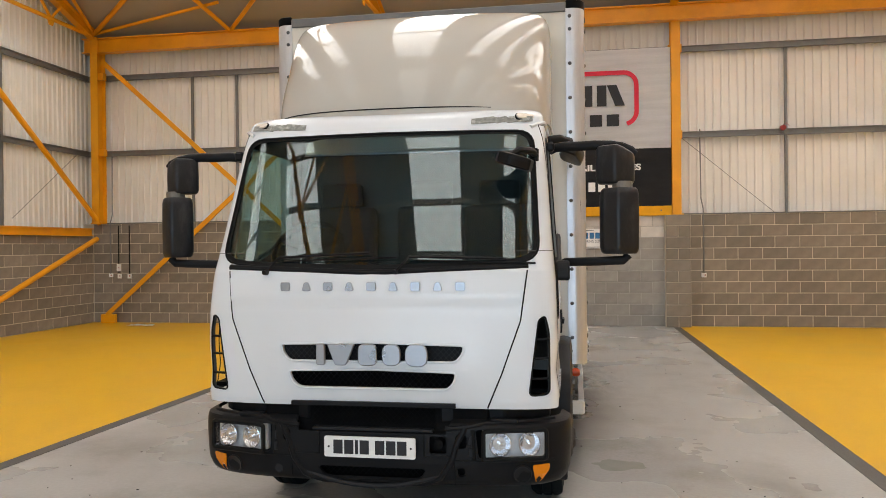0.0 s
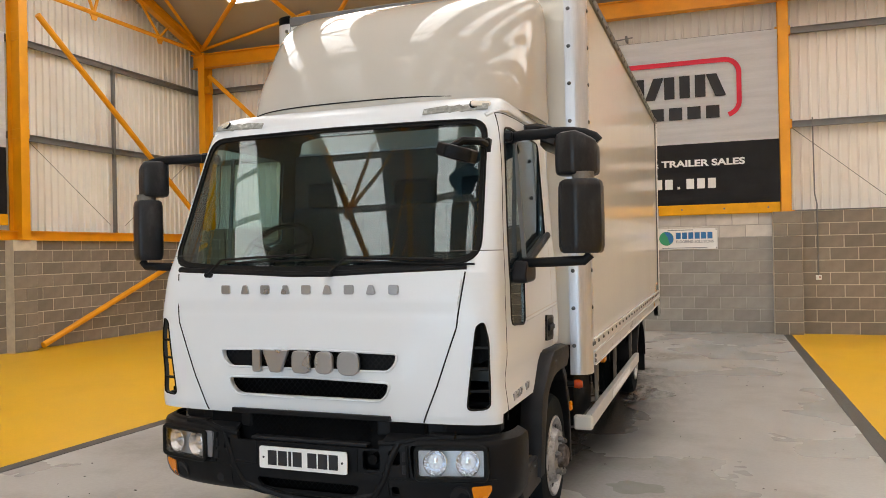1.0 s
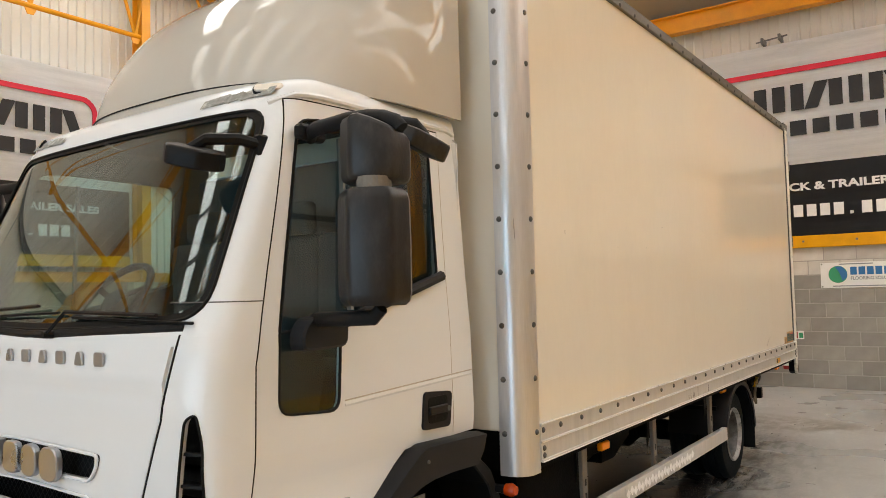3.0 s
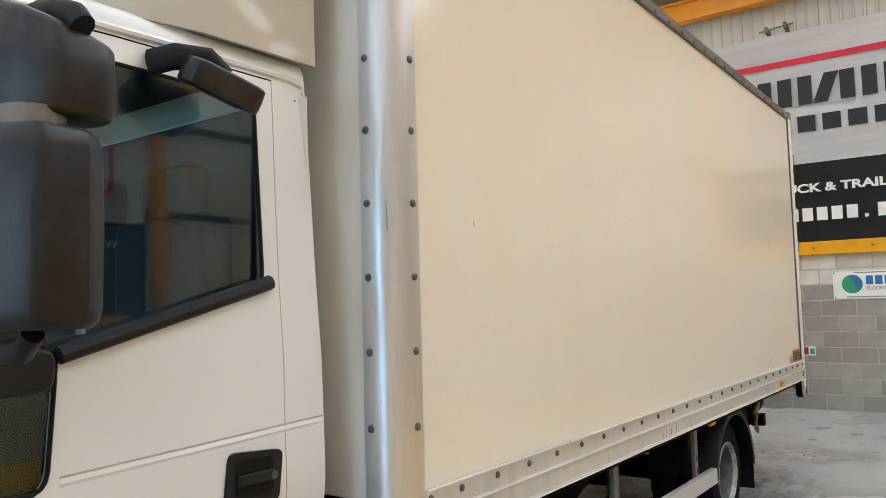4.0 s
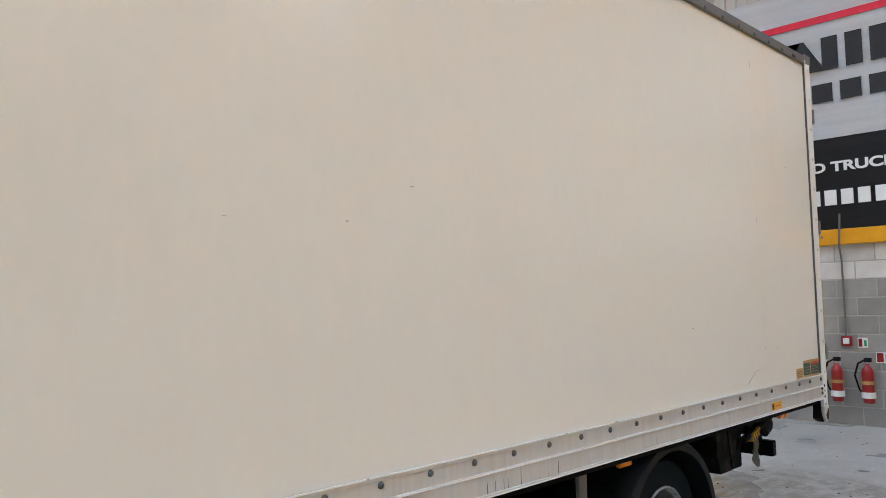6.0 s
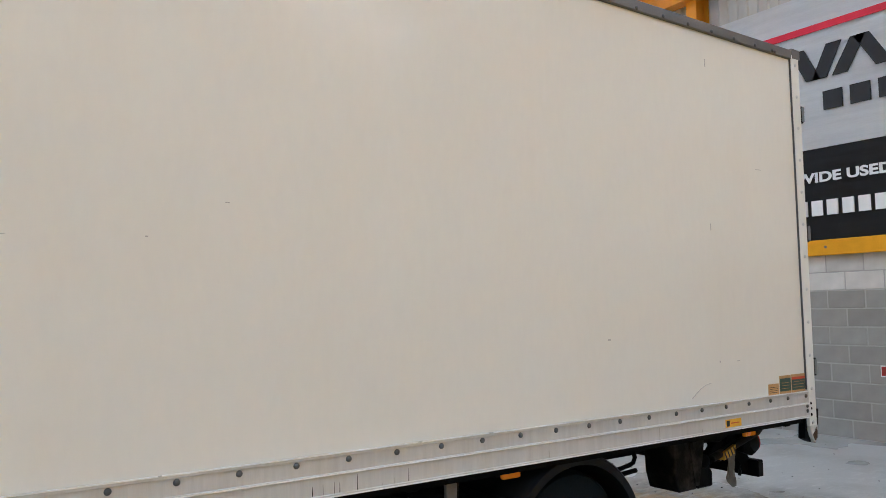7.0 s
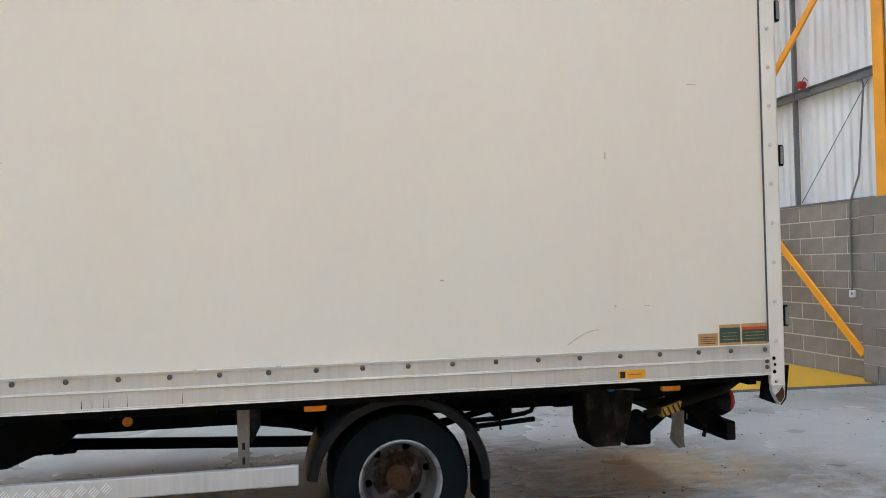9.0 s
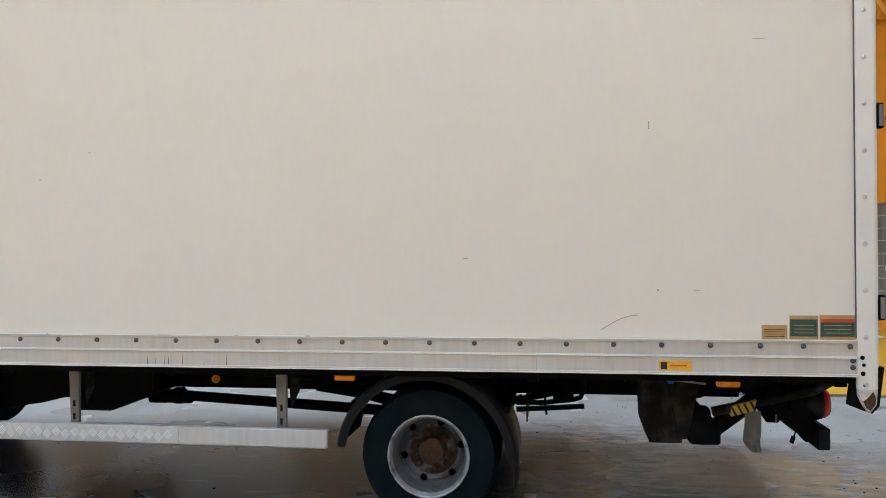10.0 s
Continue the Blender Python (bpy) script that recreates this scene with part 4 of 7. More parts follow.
part("grille_screen", lattice(XC - 0.49, XC + 0.49, 1.01, 1.12, 0.040, 0.030, 0.0045), M_MESH, flap_ob, "dark plastic mesh")
part("grille_screen", lattice(XC - 0.46, XC + 0.46, 0.87, 0.985, 0.040, 0.032, 0.0042), M_MESH, flap_ob, "dark plastic mesh")
part("slot_panel", box(XC - 0.50, XC + 0.50, 0.046, 0.054, 1.005, 1.145, 0.002), M_PLASTIC_GREY, flap_ob, "dark grey panel behind the badge")
part("radiator", box(XC - 0.62, XC + 0.62, 0.085, 0.13, 0.6, 1.2, 0.01), M_BLACK, truck, "black radiator core")
# badge shapes: plain raised blocks in place of the maker's letters
def badge(outline, z, deep, lift):
    xm = sum(p[0] for p in outline) / len(outline)
    return part("badge_block", prism(outline, 0, deep, "Y", 0.004 if deep > 0.015 else 0.0015), M_BADGE, flap_ob, "plain chrome badge block"), xm


BIG = [round_poly([(-0.292, 1.022), (-0.245, 1.022), (-0.245, 1.132), (-0.292, 1.132)], 0.008, 2),
       round_poly([(-0.188, 1.022), (-0.128, 1.022), (-0.080, 1.132), (-0.232, 1.132)], 0.008, 2),
       round_poly([(-0.062, 1.022), (0.040, 1.022), (0.040, 1.132), (-0.062, 1.132)], 0.03, 3),
       round_poly([(0.068, 1.022), (0.168, 1.022), (0.168, 1.132), (0.068, 1.132)], 0.045, 5),
       round_poly([(0.192, 1.020), (0.312, 1.020), (0.312, 1.134), (0.192, 1.134)], 0.055, 6)]
for o in BIG:
    q, xm = badge(o, 1.05, 0.024, 0.05)
    q.location = (XC, front_y(xm, 1.07) - 0.055, 0)
for k in range(9):
    xx = -0.505 + k * 0.120
    o = round_poly([(xx, 1.403), (xx + 0.052, 1.403), (xx + 0.052 - 0.014 * (k % 2), 1.449), (xx + 0.014 * (k % 2), 1.449)], 0.010, 3)
    q, xm = badge(o, 1.425, 0.010, 0.02)
    q.location = (XC, front_y(xx, 1.425) - 0.026, 0)
# dark gaps between the panels
for sg in (1, -1):
    g = [(sg * 0.827, 1.505), (sg * 0.792, 1.25), (sg * 0.692, 0.98), (sg * 0.616, 0.805)]
    part("panel_gap", tube(on_front(dense(g, 0.03, False), 0.002), 0.005, 6), M_SEAL, cab, "dark gap beside the flap")
    for gap in ([(0.462, 2.30), (0.377, 1.936), (0.285, 1.558), (0.25, 1.40), (0.24, 1.16), (0.215, 0.80)], [(0.462, 2.30), (0.8, 2.312), (1.325, 2.312)], [(1.325, 2.312), (1.315, 1.9), (1.308, 1.3), (1.308, 1.03)]):
        pts = [(XC + sg * (side_x(y, z) - 0.0015), y, z) for y, z in dense(gap, 0.02, False)]
        part("door_gap", tube(pts, 0.0026 if gap[0][0] > 1 else 0.0032, 6), M_SCUFF_SHADOW if gap[0][0] > 1 else M_SEAL, cab, "thin door gap")
    part("door_crease", tube(on_flank(dense([(0.645, 1.230), (1.46, 1.262)], 0.05, False), sg, -0.0105), 0.014, 8), M_PAINT, cab)
    # grey tube paints the shadow that runs above the door crease
    part("crease_line", tube(on_flank(dense([(0.645, 1.2445), (1.46, 1.2765)], 0.05, False), sg, -0.0012), 0.0032, 6), M_SCUFF_SHADOW, cab, "grey line painting the shadow of the door crease")
    part("rain_gutter", tube([(XC + sg * (side_x(y, z) + 0.001), y, z) for y, z in dense([(0.43, 2.285), (0.50, 2.318), (0.62, 2.328), (1.0, 2.334), (1.40, 2.334), (1.45, 2.322)], 0.04, False)], 0.012, 8), M_PAINT, cab, "raised white rain gutter over the door", True)
    part("cab_join", tube([(XC + sg * (side_x(y, 1.602) + 0.0003), y, 1.602) for y in [0.105 + 0.012 * k for k in range(17)]], 0.0022, 5), M_RIVET, cab, "thin seam at the foot of the screen pillar")
    # deflector slots at the corners
    part("vent_lip", tube(on_front(dense(VENT[sg], 0.03), -0.001), 0.0045, 6, None, True), M_SEAL, cab, "black edge of the corner vent")
    for zz in (0.955, 1.06, 1.155):
        part("vent_louvre", beam((XC + sg * 0.83, front_y(0.83, zz) + 0.02, zz), (XC + sg * 0.93, front_y(0.93, zz) + 0.015, zz), 0.02, 0.010), M_PLASTIC, cab, "black louvre")
    # door handle
    h = part("door_handle", prism(round_poly([(1.08, 1.070), (1.272, 1.062), (1.288, 1.205), (1.10, 1.220)], 0.025, 4), XC + sg * (flank_x(1.15) - 0.004), XC + sg * (flank_x(1.15) + 0.010), "X"), M_PLASTIC_GREY, truck, "dark plastic door handle recess")
    xs = XC + sg * (flank_x(1.15) + 0.010)
    part("recess", prism(rounded(1.118, 1.25, 1.09, 1.195, 0.02), xs - 0.001, xs + 0.002, "X"), M_SEAL, h, "black hollow")
    part("grip", box(min(xs, xs + sg * 0.014), max(xs, xs + sg * 0.014), 1.118, 1.243, 1.125, 1.158, 0.004), M_PLASTIC_GREY, h)
    part("lock", lathe([(0, 0.012), (0.016 * sg, 0.012)], (xs, 1.243, 1.14), "X", 12), M_RIVET, h)
    # plain bars in place of the model plate on the sill
    for k, (a, b) in enumerate(((0.33, 0.37), (0.38, 0.42), (0.43, 0.46), (0.47, 0.50), (0.58, 0.61), (0.62, 0.65))):
        part("badge_block", box(XC + sg * flank_x(0.885) - 0.006, XC + sg * flank_x(0.885) + 0.006, a, b, 0.868 + 0.002 * k, 0.902 + 0.002 * k), M_BADGE, cab, "small plain grey badge block")
    # marker lamp on the roof corner
    mk = part("marker_lamp", prism(rounded(-0.055, 0.055, -0.018, 0.018, 0.016), -0.006, 0.008, "Z", 0.003), M_MARKER, truck, "small clear roof marker lamp", True)
    mk.matrix_basis = pose(XC + sg * 0.80, front_y(0.80, 2.35), 2.35, 55, 0, sg * 30)
    part("base", prism(rounded(-0.060, 0.060, -0.023, 0.023, 0.02), -0.008, 0.001, "Z"), M_SEAL, mk)
    # weathered patch where paint has worn beside the marker
    pts = [(sg * (0.60 + 0.022 * k), 2.335 + 0.006 * math.sin(2.1 * k)) for k in range(8)]
    part("worn_patch", thick(band([(XC + a, front_y(a, b + 0.012) - 0.002, b + 0.012) for a, b in pts] , [(XC + a, front_y(a, b - 0.022) - 0.002, b - 0.022) for a, b in pts]), 0.002), M_WORN, cab, "grey worn paint patch")

# wiper scuttle and wipers
part("scuttle", tube(on_front(dense([(-0.83, 1.525), (0.0, 1.497), (0.83, 1.525)], 0.06, False), 0.012), 0.020, 8), M_PLASTIC, truck, "black wiper scuttle")
for px, tip in ((-0.60, (-0.02, 1.60)), (0.13, (0.72, 1.565))):
    wp = part("wiper", tube([(XC + px, front_y(px, 1.50) - 0.03, 1.50), (XC + px + 0.07, front_y(px + 0.07, 1.58) - 0.03, 1.578), (XC + tip[0], front_y(tip[0], tip[1]) - 0.02, tip[1])], 0.007, 6), M_PLASTIC, truck, "black windscreen wiper")
    part("blade", tube(on_front(dense([(px + 0.10, 1.560), (tip[0] + 0.15, tip[1] - 0.025)], 0.06, False), -0.012), 0.005, 6), M_SEAL, wp)
    part("pivot", lathe([(-0.04, 0.012), (0.02, 0.016)], (XC + px, front_y(px, 1.50), 1.50), "Y", 12), M_PLASTIC, wp)

# roof fairing
RISE = [k / 48 for k in range(49)]
FF = [(2.34, 0.50)] + [(2.39 + 0.835 * t, 0.50 + 0.95 * (1 - (1 - t ** 1.7) ** 0.62)) for t in RISE]
FW = [(2.34, 0.92)] + [(2.39 + 0.835 * t, 0.70 + 0.22 * (1 - t ** 14) ** 0.4 - 0.006 * t) for t in RISE]
fair = skin([2.39] + [2.405 + 0.03 * k for k in range(20)] + [2.995] + [3.02, 3.045, 3.07, 3.09, 3.11, 3.13, 3.145, 3.16, 3.172, 3.183, 3.192, 3.20, 3.206, 3.212], FF, FW, 0.80, 2.8, 1.49, sm=0.012)
fairing = part("roof_fairing", thick(shift(fair, (0.012, 0, 0)), 0.012), M_FAIRING, truck, "glossy cream white domed roof fairing", True)
part("base_strip", tube([(XC + x, front_y(x, 2.43, FF, FW, 0.80, 2.8) - 0.002, 2.432) for x in [-0.86 + 0.06 * k for k in range(30)] if abs(x) < 0.88], 0.0035, 6), M_SEAL, fairing)

# mirrors
def housing(cx, cy, z0, z1, wx, wy, taper=0.86):
    t = bmesh.new()
    rings = []
    prof = [(0.0, 0.82), (0.03, 0.93), (0.10, 0.99), (0.5, 1.0), (0.9, 0.98), (0.97, 0.92), (1.0, 0.80)]
    for f, k in prof:
        ring = []
        for i in range(20):
            a = 2 * math.pi * i / 20
            c, s = math.cos(a), math.sin(a)
            x, y = abs(c) ** 0.42 * math.copysign(1, c), abs(s) ** 0.42 * math.copysign(1, s)
            fr = 0.72 if y < 0 else 1.0
            ring.append(t.verts.new((cx + x * wx / 2 * k * (fr if y < -0.6 else 1), cy + y * wy / 2 * k, z0 + (z1 - z0) * f)))
        rings.append(ring)
    for a, b in zip(rings, rings[1:]):
        for i in range(20):
            t.faces.new((a[i], a[(i + 1) % 20], b[(i + 1) % 20], b[i]))
    t.faces.new(rings[0]); t.faces.new(rings[-1])
    return t


for sg in (1, -1):
    mx, my = XC + sg * 1.338, 0.40
    m = part("mirror_arm", tube([(XC + sg * 0.94, 0.53, 2.165), (XC + sg * 0.97, 0.505, 2.175), (XC + sg * 1.02, 0.483, 2.178), (XC + sg * 1.10, 0.462, 2.174), (XC + sg * 1.19, 0.452, 2.176), (mx - sg * 0.06, 0.452, 2.172), (mx, 0.455, 2.162), (mx + sg * 0.05, 0.46, 2.142), (mx + sg * 0.07, 0.462, 2.118)], 0.027, 10, None, False, True, 0.8), M_PLASTIC, truck, "black door mirror assembly", True)
    low = housing(mx, my + 0.012, 1.58, 1.935, 0.228 if sg > 0 else 0.18, 0.15)
    up = housing(mx, my + 0.05, 1.958, 2.168, 0.222 if sg > 0 else 0.175, 0.155)
    for v in up.verts:
        drop = 0.30 * ((v.co.x - mx) * sg + 0.03)
        if v.co.z > 2.04:
            v.co.z -= max(drop, 0) * (v.co.z - 2.04) / 0.085
    part("main_housing", turned(low, pose(mx, my, 0) @ pose(0, 0, 0, 0, 0, sg * 30) @ pose(-mx, -my, 0)), M_MIRROR_CASE, m, "dark grey main mirror housing", True)
    part("upper_housing", turned(up, pose(mx, my, 0) @ pose(0, 0, 0, 0, 0, sg * 30) @ pose(-mx, -my, 0)), M_MIRROR_CASE, m, "scuffed dark upper mirror housing", True)
    part("collar", lathe([(0, 0.055), (0.05, 0.055)], (mx, my + 0.01, 1.92), "Z", 20), M_GALV_DIRTY, m)
    part("lower_arm", tube([(XC + sg * 0.97, 0.50, 1.51), (XC + sg * 1.02, 0.46, 1.535), (XC + sg * 1.2, 0.41, 1.54), (mx + sg * 0.0, 0.40, 1.545), (mx + sg * 0.03, 0.40, 1.575)], 0.024, 10, None, False, True, 0.8), M_PLASTIC, m, "", True)
    part("bracket", prism(round_poly([(0.385, 1.435), (0.60, 1.44), (0.605, 1.53), (0.43, 1.55), (0.385, 1.50)], 0.03, 4), XC + sg * 0.97, XC + sg * 1.045, "X", 0.008), M_PLASTIC_GREY, m, "dark plastic bracket cover")
    part("upper_bracket", box(min(XC + sg * 0.92, XC + sg * 0.98), max(XC + sg * 0.92, XC + sg * 0.965), 0.46, 0.59, 2.15, 2.205, 0.012), M_PLASTIC, m)
    for z0, z1, dy in ((1.60, 1.88, 0.068), (1.965, 2.085, 0.10)):
        glass = prism(rounded(mx - 0.075, mx + 0.075, z0, z1, 0.03), my + dy, my + dy + 0.010, "Y")
        part("mirror_glass", turned(glass, pose(mx, my, 0) @ pose(0, 0, 0, 0, 0, sg * 30) @ pose(-mx, -my, 0)), M_MIRROR, m)
# kerb mirror over the nearside door
km = part("kerb_mirror", turned(housing(0, 0, -0.03, 0.045, 0.15, 0.215), pose(XC + 1.06, 1.02, 2.196, -14, 22, -8)), M_MIRROR_CASE, truck, "dark plastic kerb mirror over the door", True)
part("arm", tube([(XC + 0.925, 0.90, 2.262), (XC + 0.99, 0.93, 2.272), (XC + 1.05, 0.985, 2.262), (XC + 1.06, 1.03, 2.222)], 0.037, 10, None, False, True, 0.7), M_PLASTIC, km, "", True)
# front mirror on the windscreen corner
fm = part("front_mirror", turned(housing(0, 0, -0.030, 0.036, 0.205, 0.13), pose(XC + 0.765, 0.165, 2.066, 10, 14, 26)), M_PLASTIC, truck, "black front view mirror on an arm", True)
part("arm", tube([(XC + 0.86, 0.38, 2.125), (XC + 0.845, 0.29, 2.135), (XC + 0.78, 0.21, 2.132), (XC + 0.735, 0.18, 2.10)], 0.02, 8), M_PLASTIC, fm, "", True)
part("mount", box(XC + 0.845, XC + 0.88, 0.35, 0.40, 2.08, 2.16, 0.008), M_PLASTIC, fm)

# bumper
BF = [(0.36, 0.12), (0.385, 0.03), (0.42, -0.005), (0.50, -0.02), (0.66, -0.02), (0.70, -0.01), (0.722, 0.05)]
BW = [(0.36, 0.95), (0.39, 1.015), (0.45, 1.04), (0.62, 1.05), (0.70, 1.045), (0.722, 0.99)]
bskin = skin([0.36, 0.372, 0.385, 0.40, 0.42, 0.45, 0.50, 0.55, 0.60, 0.64, 0.665, 0.685, 0.70, 0.711, 0.722], BF, BW, 0.36, 3.2, 0.36, 6, top=False, sm=0.008)
HL = {sg: round_poly([(sg * 0.57, 0.532), (sg * 0.925, 0.535), (sg * 0.925, 0.68), (sg * 0.555, 0.68)], 0.02, 3) for sg in (1, -1)}
for sg in (1, -1):
    cut(bskin, HL[sg], "Y").free()
MOUTH = round_poly([(-0.25, 0.405), (0.25, 0.405), (0.30, 0.475), (-0.30, 0.475)], 0.03, 3)
UPPER = [(-0.40, 0.655), (0.40, 0.655), (0.43, 0.73), (-0.43, 0.73)]
HOLE = {1: rounded(0.315, 0.405, 0.555, 0.645, 0.012, 2), 2: rounded(0.45, 0.51, 0.585, 0.655, 0.015, 2), 3: rounded(0.46, 0.50, 0.44, 0.485, 0.012, 2), 4: rounded(-0.49, -0.45, 0.60, 0.66, 0.012, 2)}
for o in (MOUTH, UPPER, *HOLE.values()):
    cut(bskin, o, "Y").free()
bumper = part("bumper", thick(bskin, 0.018), M_PLASTIC, truck, "scuffed dark grey plastic front bumper", True)


def bump_y(x, z):
    return front_y(x, z, BF, BW, 0.36, 3.2)


part("step_panel", box(XC - 0.62, XC + 0.62, 0.06, 0.10, 0.40, 0.82, 0.01), M_BLACK, bumper, "black panel behind the bumper")
for sg in (1, -1):
    part("upper_filler", prism([(XC + sg * 0.36, 0.05), (XC + sg * 0.7, 0.10), (XC + sg * 0.88, 0.19), (XC + sg * 0.935, 0.25), (XC + sg * 0.935, 0.33), (XC + sg * 0.36, 0.33)], 0.70, 0.82, "Z", 0.01), M_PLASTIC, bumper, "dark filler under the cab corner")
part("screen_bar", box(XC - 0.45, XC + 0.45, 0.004, 0.05, 0.782, 0.806, 0.003), M_PLASTIC, bumper, "black bar over the mesh")
part("air_screen", lattice(XC - 0.34, XC + 0.34, 0.69, 0.785, 0.03, 0.032, 0.004), M_PLASTIC_GREY, bumper, "dark mesh")
part("air_screen", lattice(XC - 0.30, XC + 0.30, 0.40, 0.48, 0.025, 0.032, 0.0045), M_PLASTIC_GREY, bumper, "dark mesh")
part("step_tread", box(XC - 0.33, XC + 0.33, 0.0, 0.05, 0.655, 0.672, 0.004), M_PLASTIC_GREY, bumper, "ribbed step tread")
part("spoiler_lip", tube([(XC + x, bump_y(x, 0.40) - 0.012, 0.475 - 0.10 * (1 - (abs(x) / 0.45) ** 2) if abs(x) < 0.45 else 0.475) for x in [-0.45 + 0.05 * k for k in range(19)]], 0.014, 8), M_PLASTIC_GREY, bumper)
part("tow_pin", lathe([(-0.02, 0.025), (0.05, 0.025)], (XC + 0.36, 0.02, 0.60), "Y", 14), M_BLACK, bumper)
for k in range(2):
    part("clip_rib", box(XC + 0.52, XC + 0.545, bump_y(0.53, 0.6) - 0.008, bump_y(0.53, 0.6) + 0.02, 0.545 + 0.06 * k, 0.59 + 0.06 * k, 0.004), M_PLASTIC_GREY, bumper)
    part("clip_rib", box(XC - 0.55, XC - 0.525, bump_y(0.53, 0.6) - 0.008, bump_y(0.53, 0.6) + 0.02, 0.545 + 0.06 * k, 0.59 + 0.06 * k, 0.004), M_PLASTIC_GREY, bumper)
for sg in (1, -1):
    part("filler_box", box(min(XC + sg * 0.32, XC + sg * 0.42), max(XC + sg * 0.32, XC + sg * 0.42), bump_y(0.4, 0.6) - 0.006, 0.03, 0.535, 0.55, 0.004), M_PLASTIC, bumper)
    yl = bump_y(0.74, 0.6)
    slope = (bump_y(0.92, 0.6) - bump_y(0.57, 0.6)) / 0.35
    hl = part("headlamp", prism(rounded(-0.175, 0.175, -0.072, 0.072, 0.018), 0.03, 0.05, "Y"), M_LAMP_BACK, truck, "clear twin headlamp")
    hm = pose(XC + sg * 0.755, yl + 0.010, 0.607, 0, 0, sg * math.degrees(math.atan(slope))) @ Matrix.Diagonal((0.93, 1, 0.985, 1))
    hl.matrix_basis = hm
    for cx2 in (-0.082, 0.084):
        part("reflector", lathe([(0.05, 0.0), (0.048, 0.02), (0.038, 0.04), (0.018, 0.058), (0.012, 0.062), (0.010, 0.058), (0.034, 0.036)], (cx2, -0.018, 0.0), "Y", 18), M_CHROME, hl, "round chrome reflector")
        part("bulb", lathe([(0.0, 0.0), (0.006, 0.012), (0.04, 0.012)], (cx2, -0.012, 0.0), "Y", 12), M_CHROME, hl, "", True)
    part("lens", prism(rounded(-0.172, 0.172, -0.069, 0.069, 0.018), -0.022, -0.017, "Y"), M_CLEAR, hl, "clear lens").visible_shadow = False
    part("bezel", tube([(x, -0.018, z) for x, z in rounded(-0.178, 0.178, -0.074, 0.074, 0.02)], 0.013, 6, None, True), M_SEAL, hl, "black bezel")
    tri = [(0.862, 0.398), (0.885, 0.405), (0.932, 0.470), (0.935, 0.502), (0.85, 0.498), (0.848, 0.485)]
    t = bmesh.new()
    loops = [[t.verts.new((XC + sg * x, bump_y(x, z) + d, z)) for x, z in dense(round_poly(tri, 0.012, 3), 0.02)] for d in (0.02, -0.008)]
    for i in range(len(loops[0])):
        j = (i + 1) % len(loops[0])
        t.faces.new((loops[0][i], loops[0][j], loops[1][j], loops[1][i]))
    mid_v = t.verts.new((XC + sg * 0.885, bump_y(0.885, 0.46) - 0.010, 0.46))
    for i in range(len(loops[1])):
        t.faces.new((loops[1][i], loops[1][(i + 1) % len(loops[1])], mid_v))
    part("indicator", t, M_AMBER, truck, "amber corner indicator lens")
    t = bmesh.new()
    disc = [(0.795 + 0.048 * math.cos(2 * math.pi * k / 28), 0.452 + 0.048 * math.sin(2 * math.pi * k / 28)) for k in range(28)]
    loops = [[t.verts.new((XC + sg * (0.795 + (x - 0.795) * f), bump_y(x, z) + d, 0.452 + (z - 0.452) * f)) for x, z in disc] for d, f in ((0.02, 1.0), (-0.008, 1.0), (-0.011, 0.93), (-0.004, 0.80))]
    for p, q in zip(loops, loops[1:]):
        for i in range(28):
            t.faces.new((p[i], p[(i + 1) % 28], q[(i + 1) % 28], q[i]))
    t.faces.new(loops[-1])
    part("fog_blank", t, M_PLASTIC_GREY, bumper, "round blanked fog lamp", True)

    def on_bumper(line, off, r, material, name, label=""):
        return part(name, tube([(XC + sg * x, bump_y(x, z) + off, z) for x, z in dense(line, 0.03, False)], r, 8), material, bumper, label, True)

    # mouldings: the shelf over the lamp, the long U ridge below the plate, seams
    on_bumper([(0.955, 0.712), (0.80, 0.712), (0.60, 0.706), (0.50, 0.690), (0.40, 0.682)], 0.002, 0.014, M_PLASTIC, "shelf_lip")
    on_bumper([(0.50, 0.69), (0.455, 0.60), (0.43, 0.52), (0.37, 0.43), (0.28, 0.392), (0.15, 0.38), (0.0, 0.378)], 0.004, 0.017, M_PLASTIC, "u_ridge")
    on_bumper([(0.445, 0.523), (0.60, 0.522), (0.80, 0.522), (0.96, 0.522)], 0.0, 0.0045, M_SEAL, "seam")
    on_bumper([(0.443, 0.52), (0.448, 0.42), (0.44, 0.385)], 0.0, 0.0045, M_SEAL, "seam")
    on_bumper([(0.285, 0.655), (0.285, 0.54), (0.43, 0.545)], 0.0, 0.004, M_SEAL, "seam")
    on_bumper([(0.548, 0.53), (0.545, 0.60), (0.542, 0.68)], -0.002, 0.010, M_SEAL, "clip_rail")
    part("lamp_clip", box(XC + sg * 0.70 - 0.07, XC + sg * 0.70 + 0.07, bump_y(0.70, 0.71) - 0.014, bump_y(0.70, 0.71) + 0.03, 0.708, 0.728, 0.004), M_PLASTIC, bumper)
    part("sensor_cap", lathe([(-0.004, 0.022), (0.02, 0.022)], (XC - 0.52, bump_y(0.52, 0.45), 0.45), "Y", 16), M_PLASTIC_GREY, bumper) if sg < 0 else None
for ob in truck.children:
    if ob.name.split(".")[0] in ("bumper", "headlamp", "indicator"):
        ob.location.z += 0.022
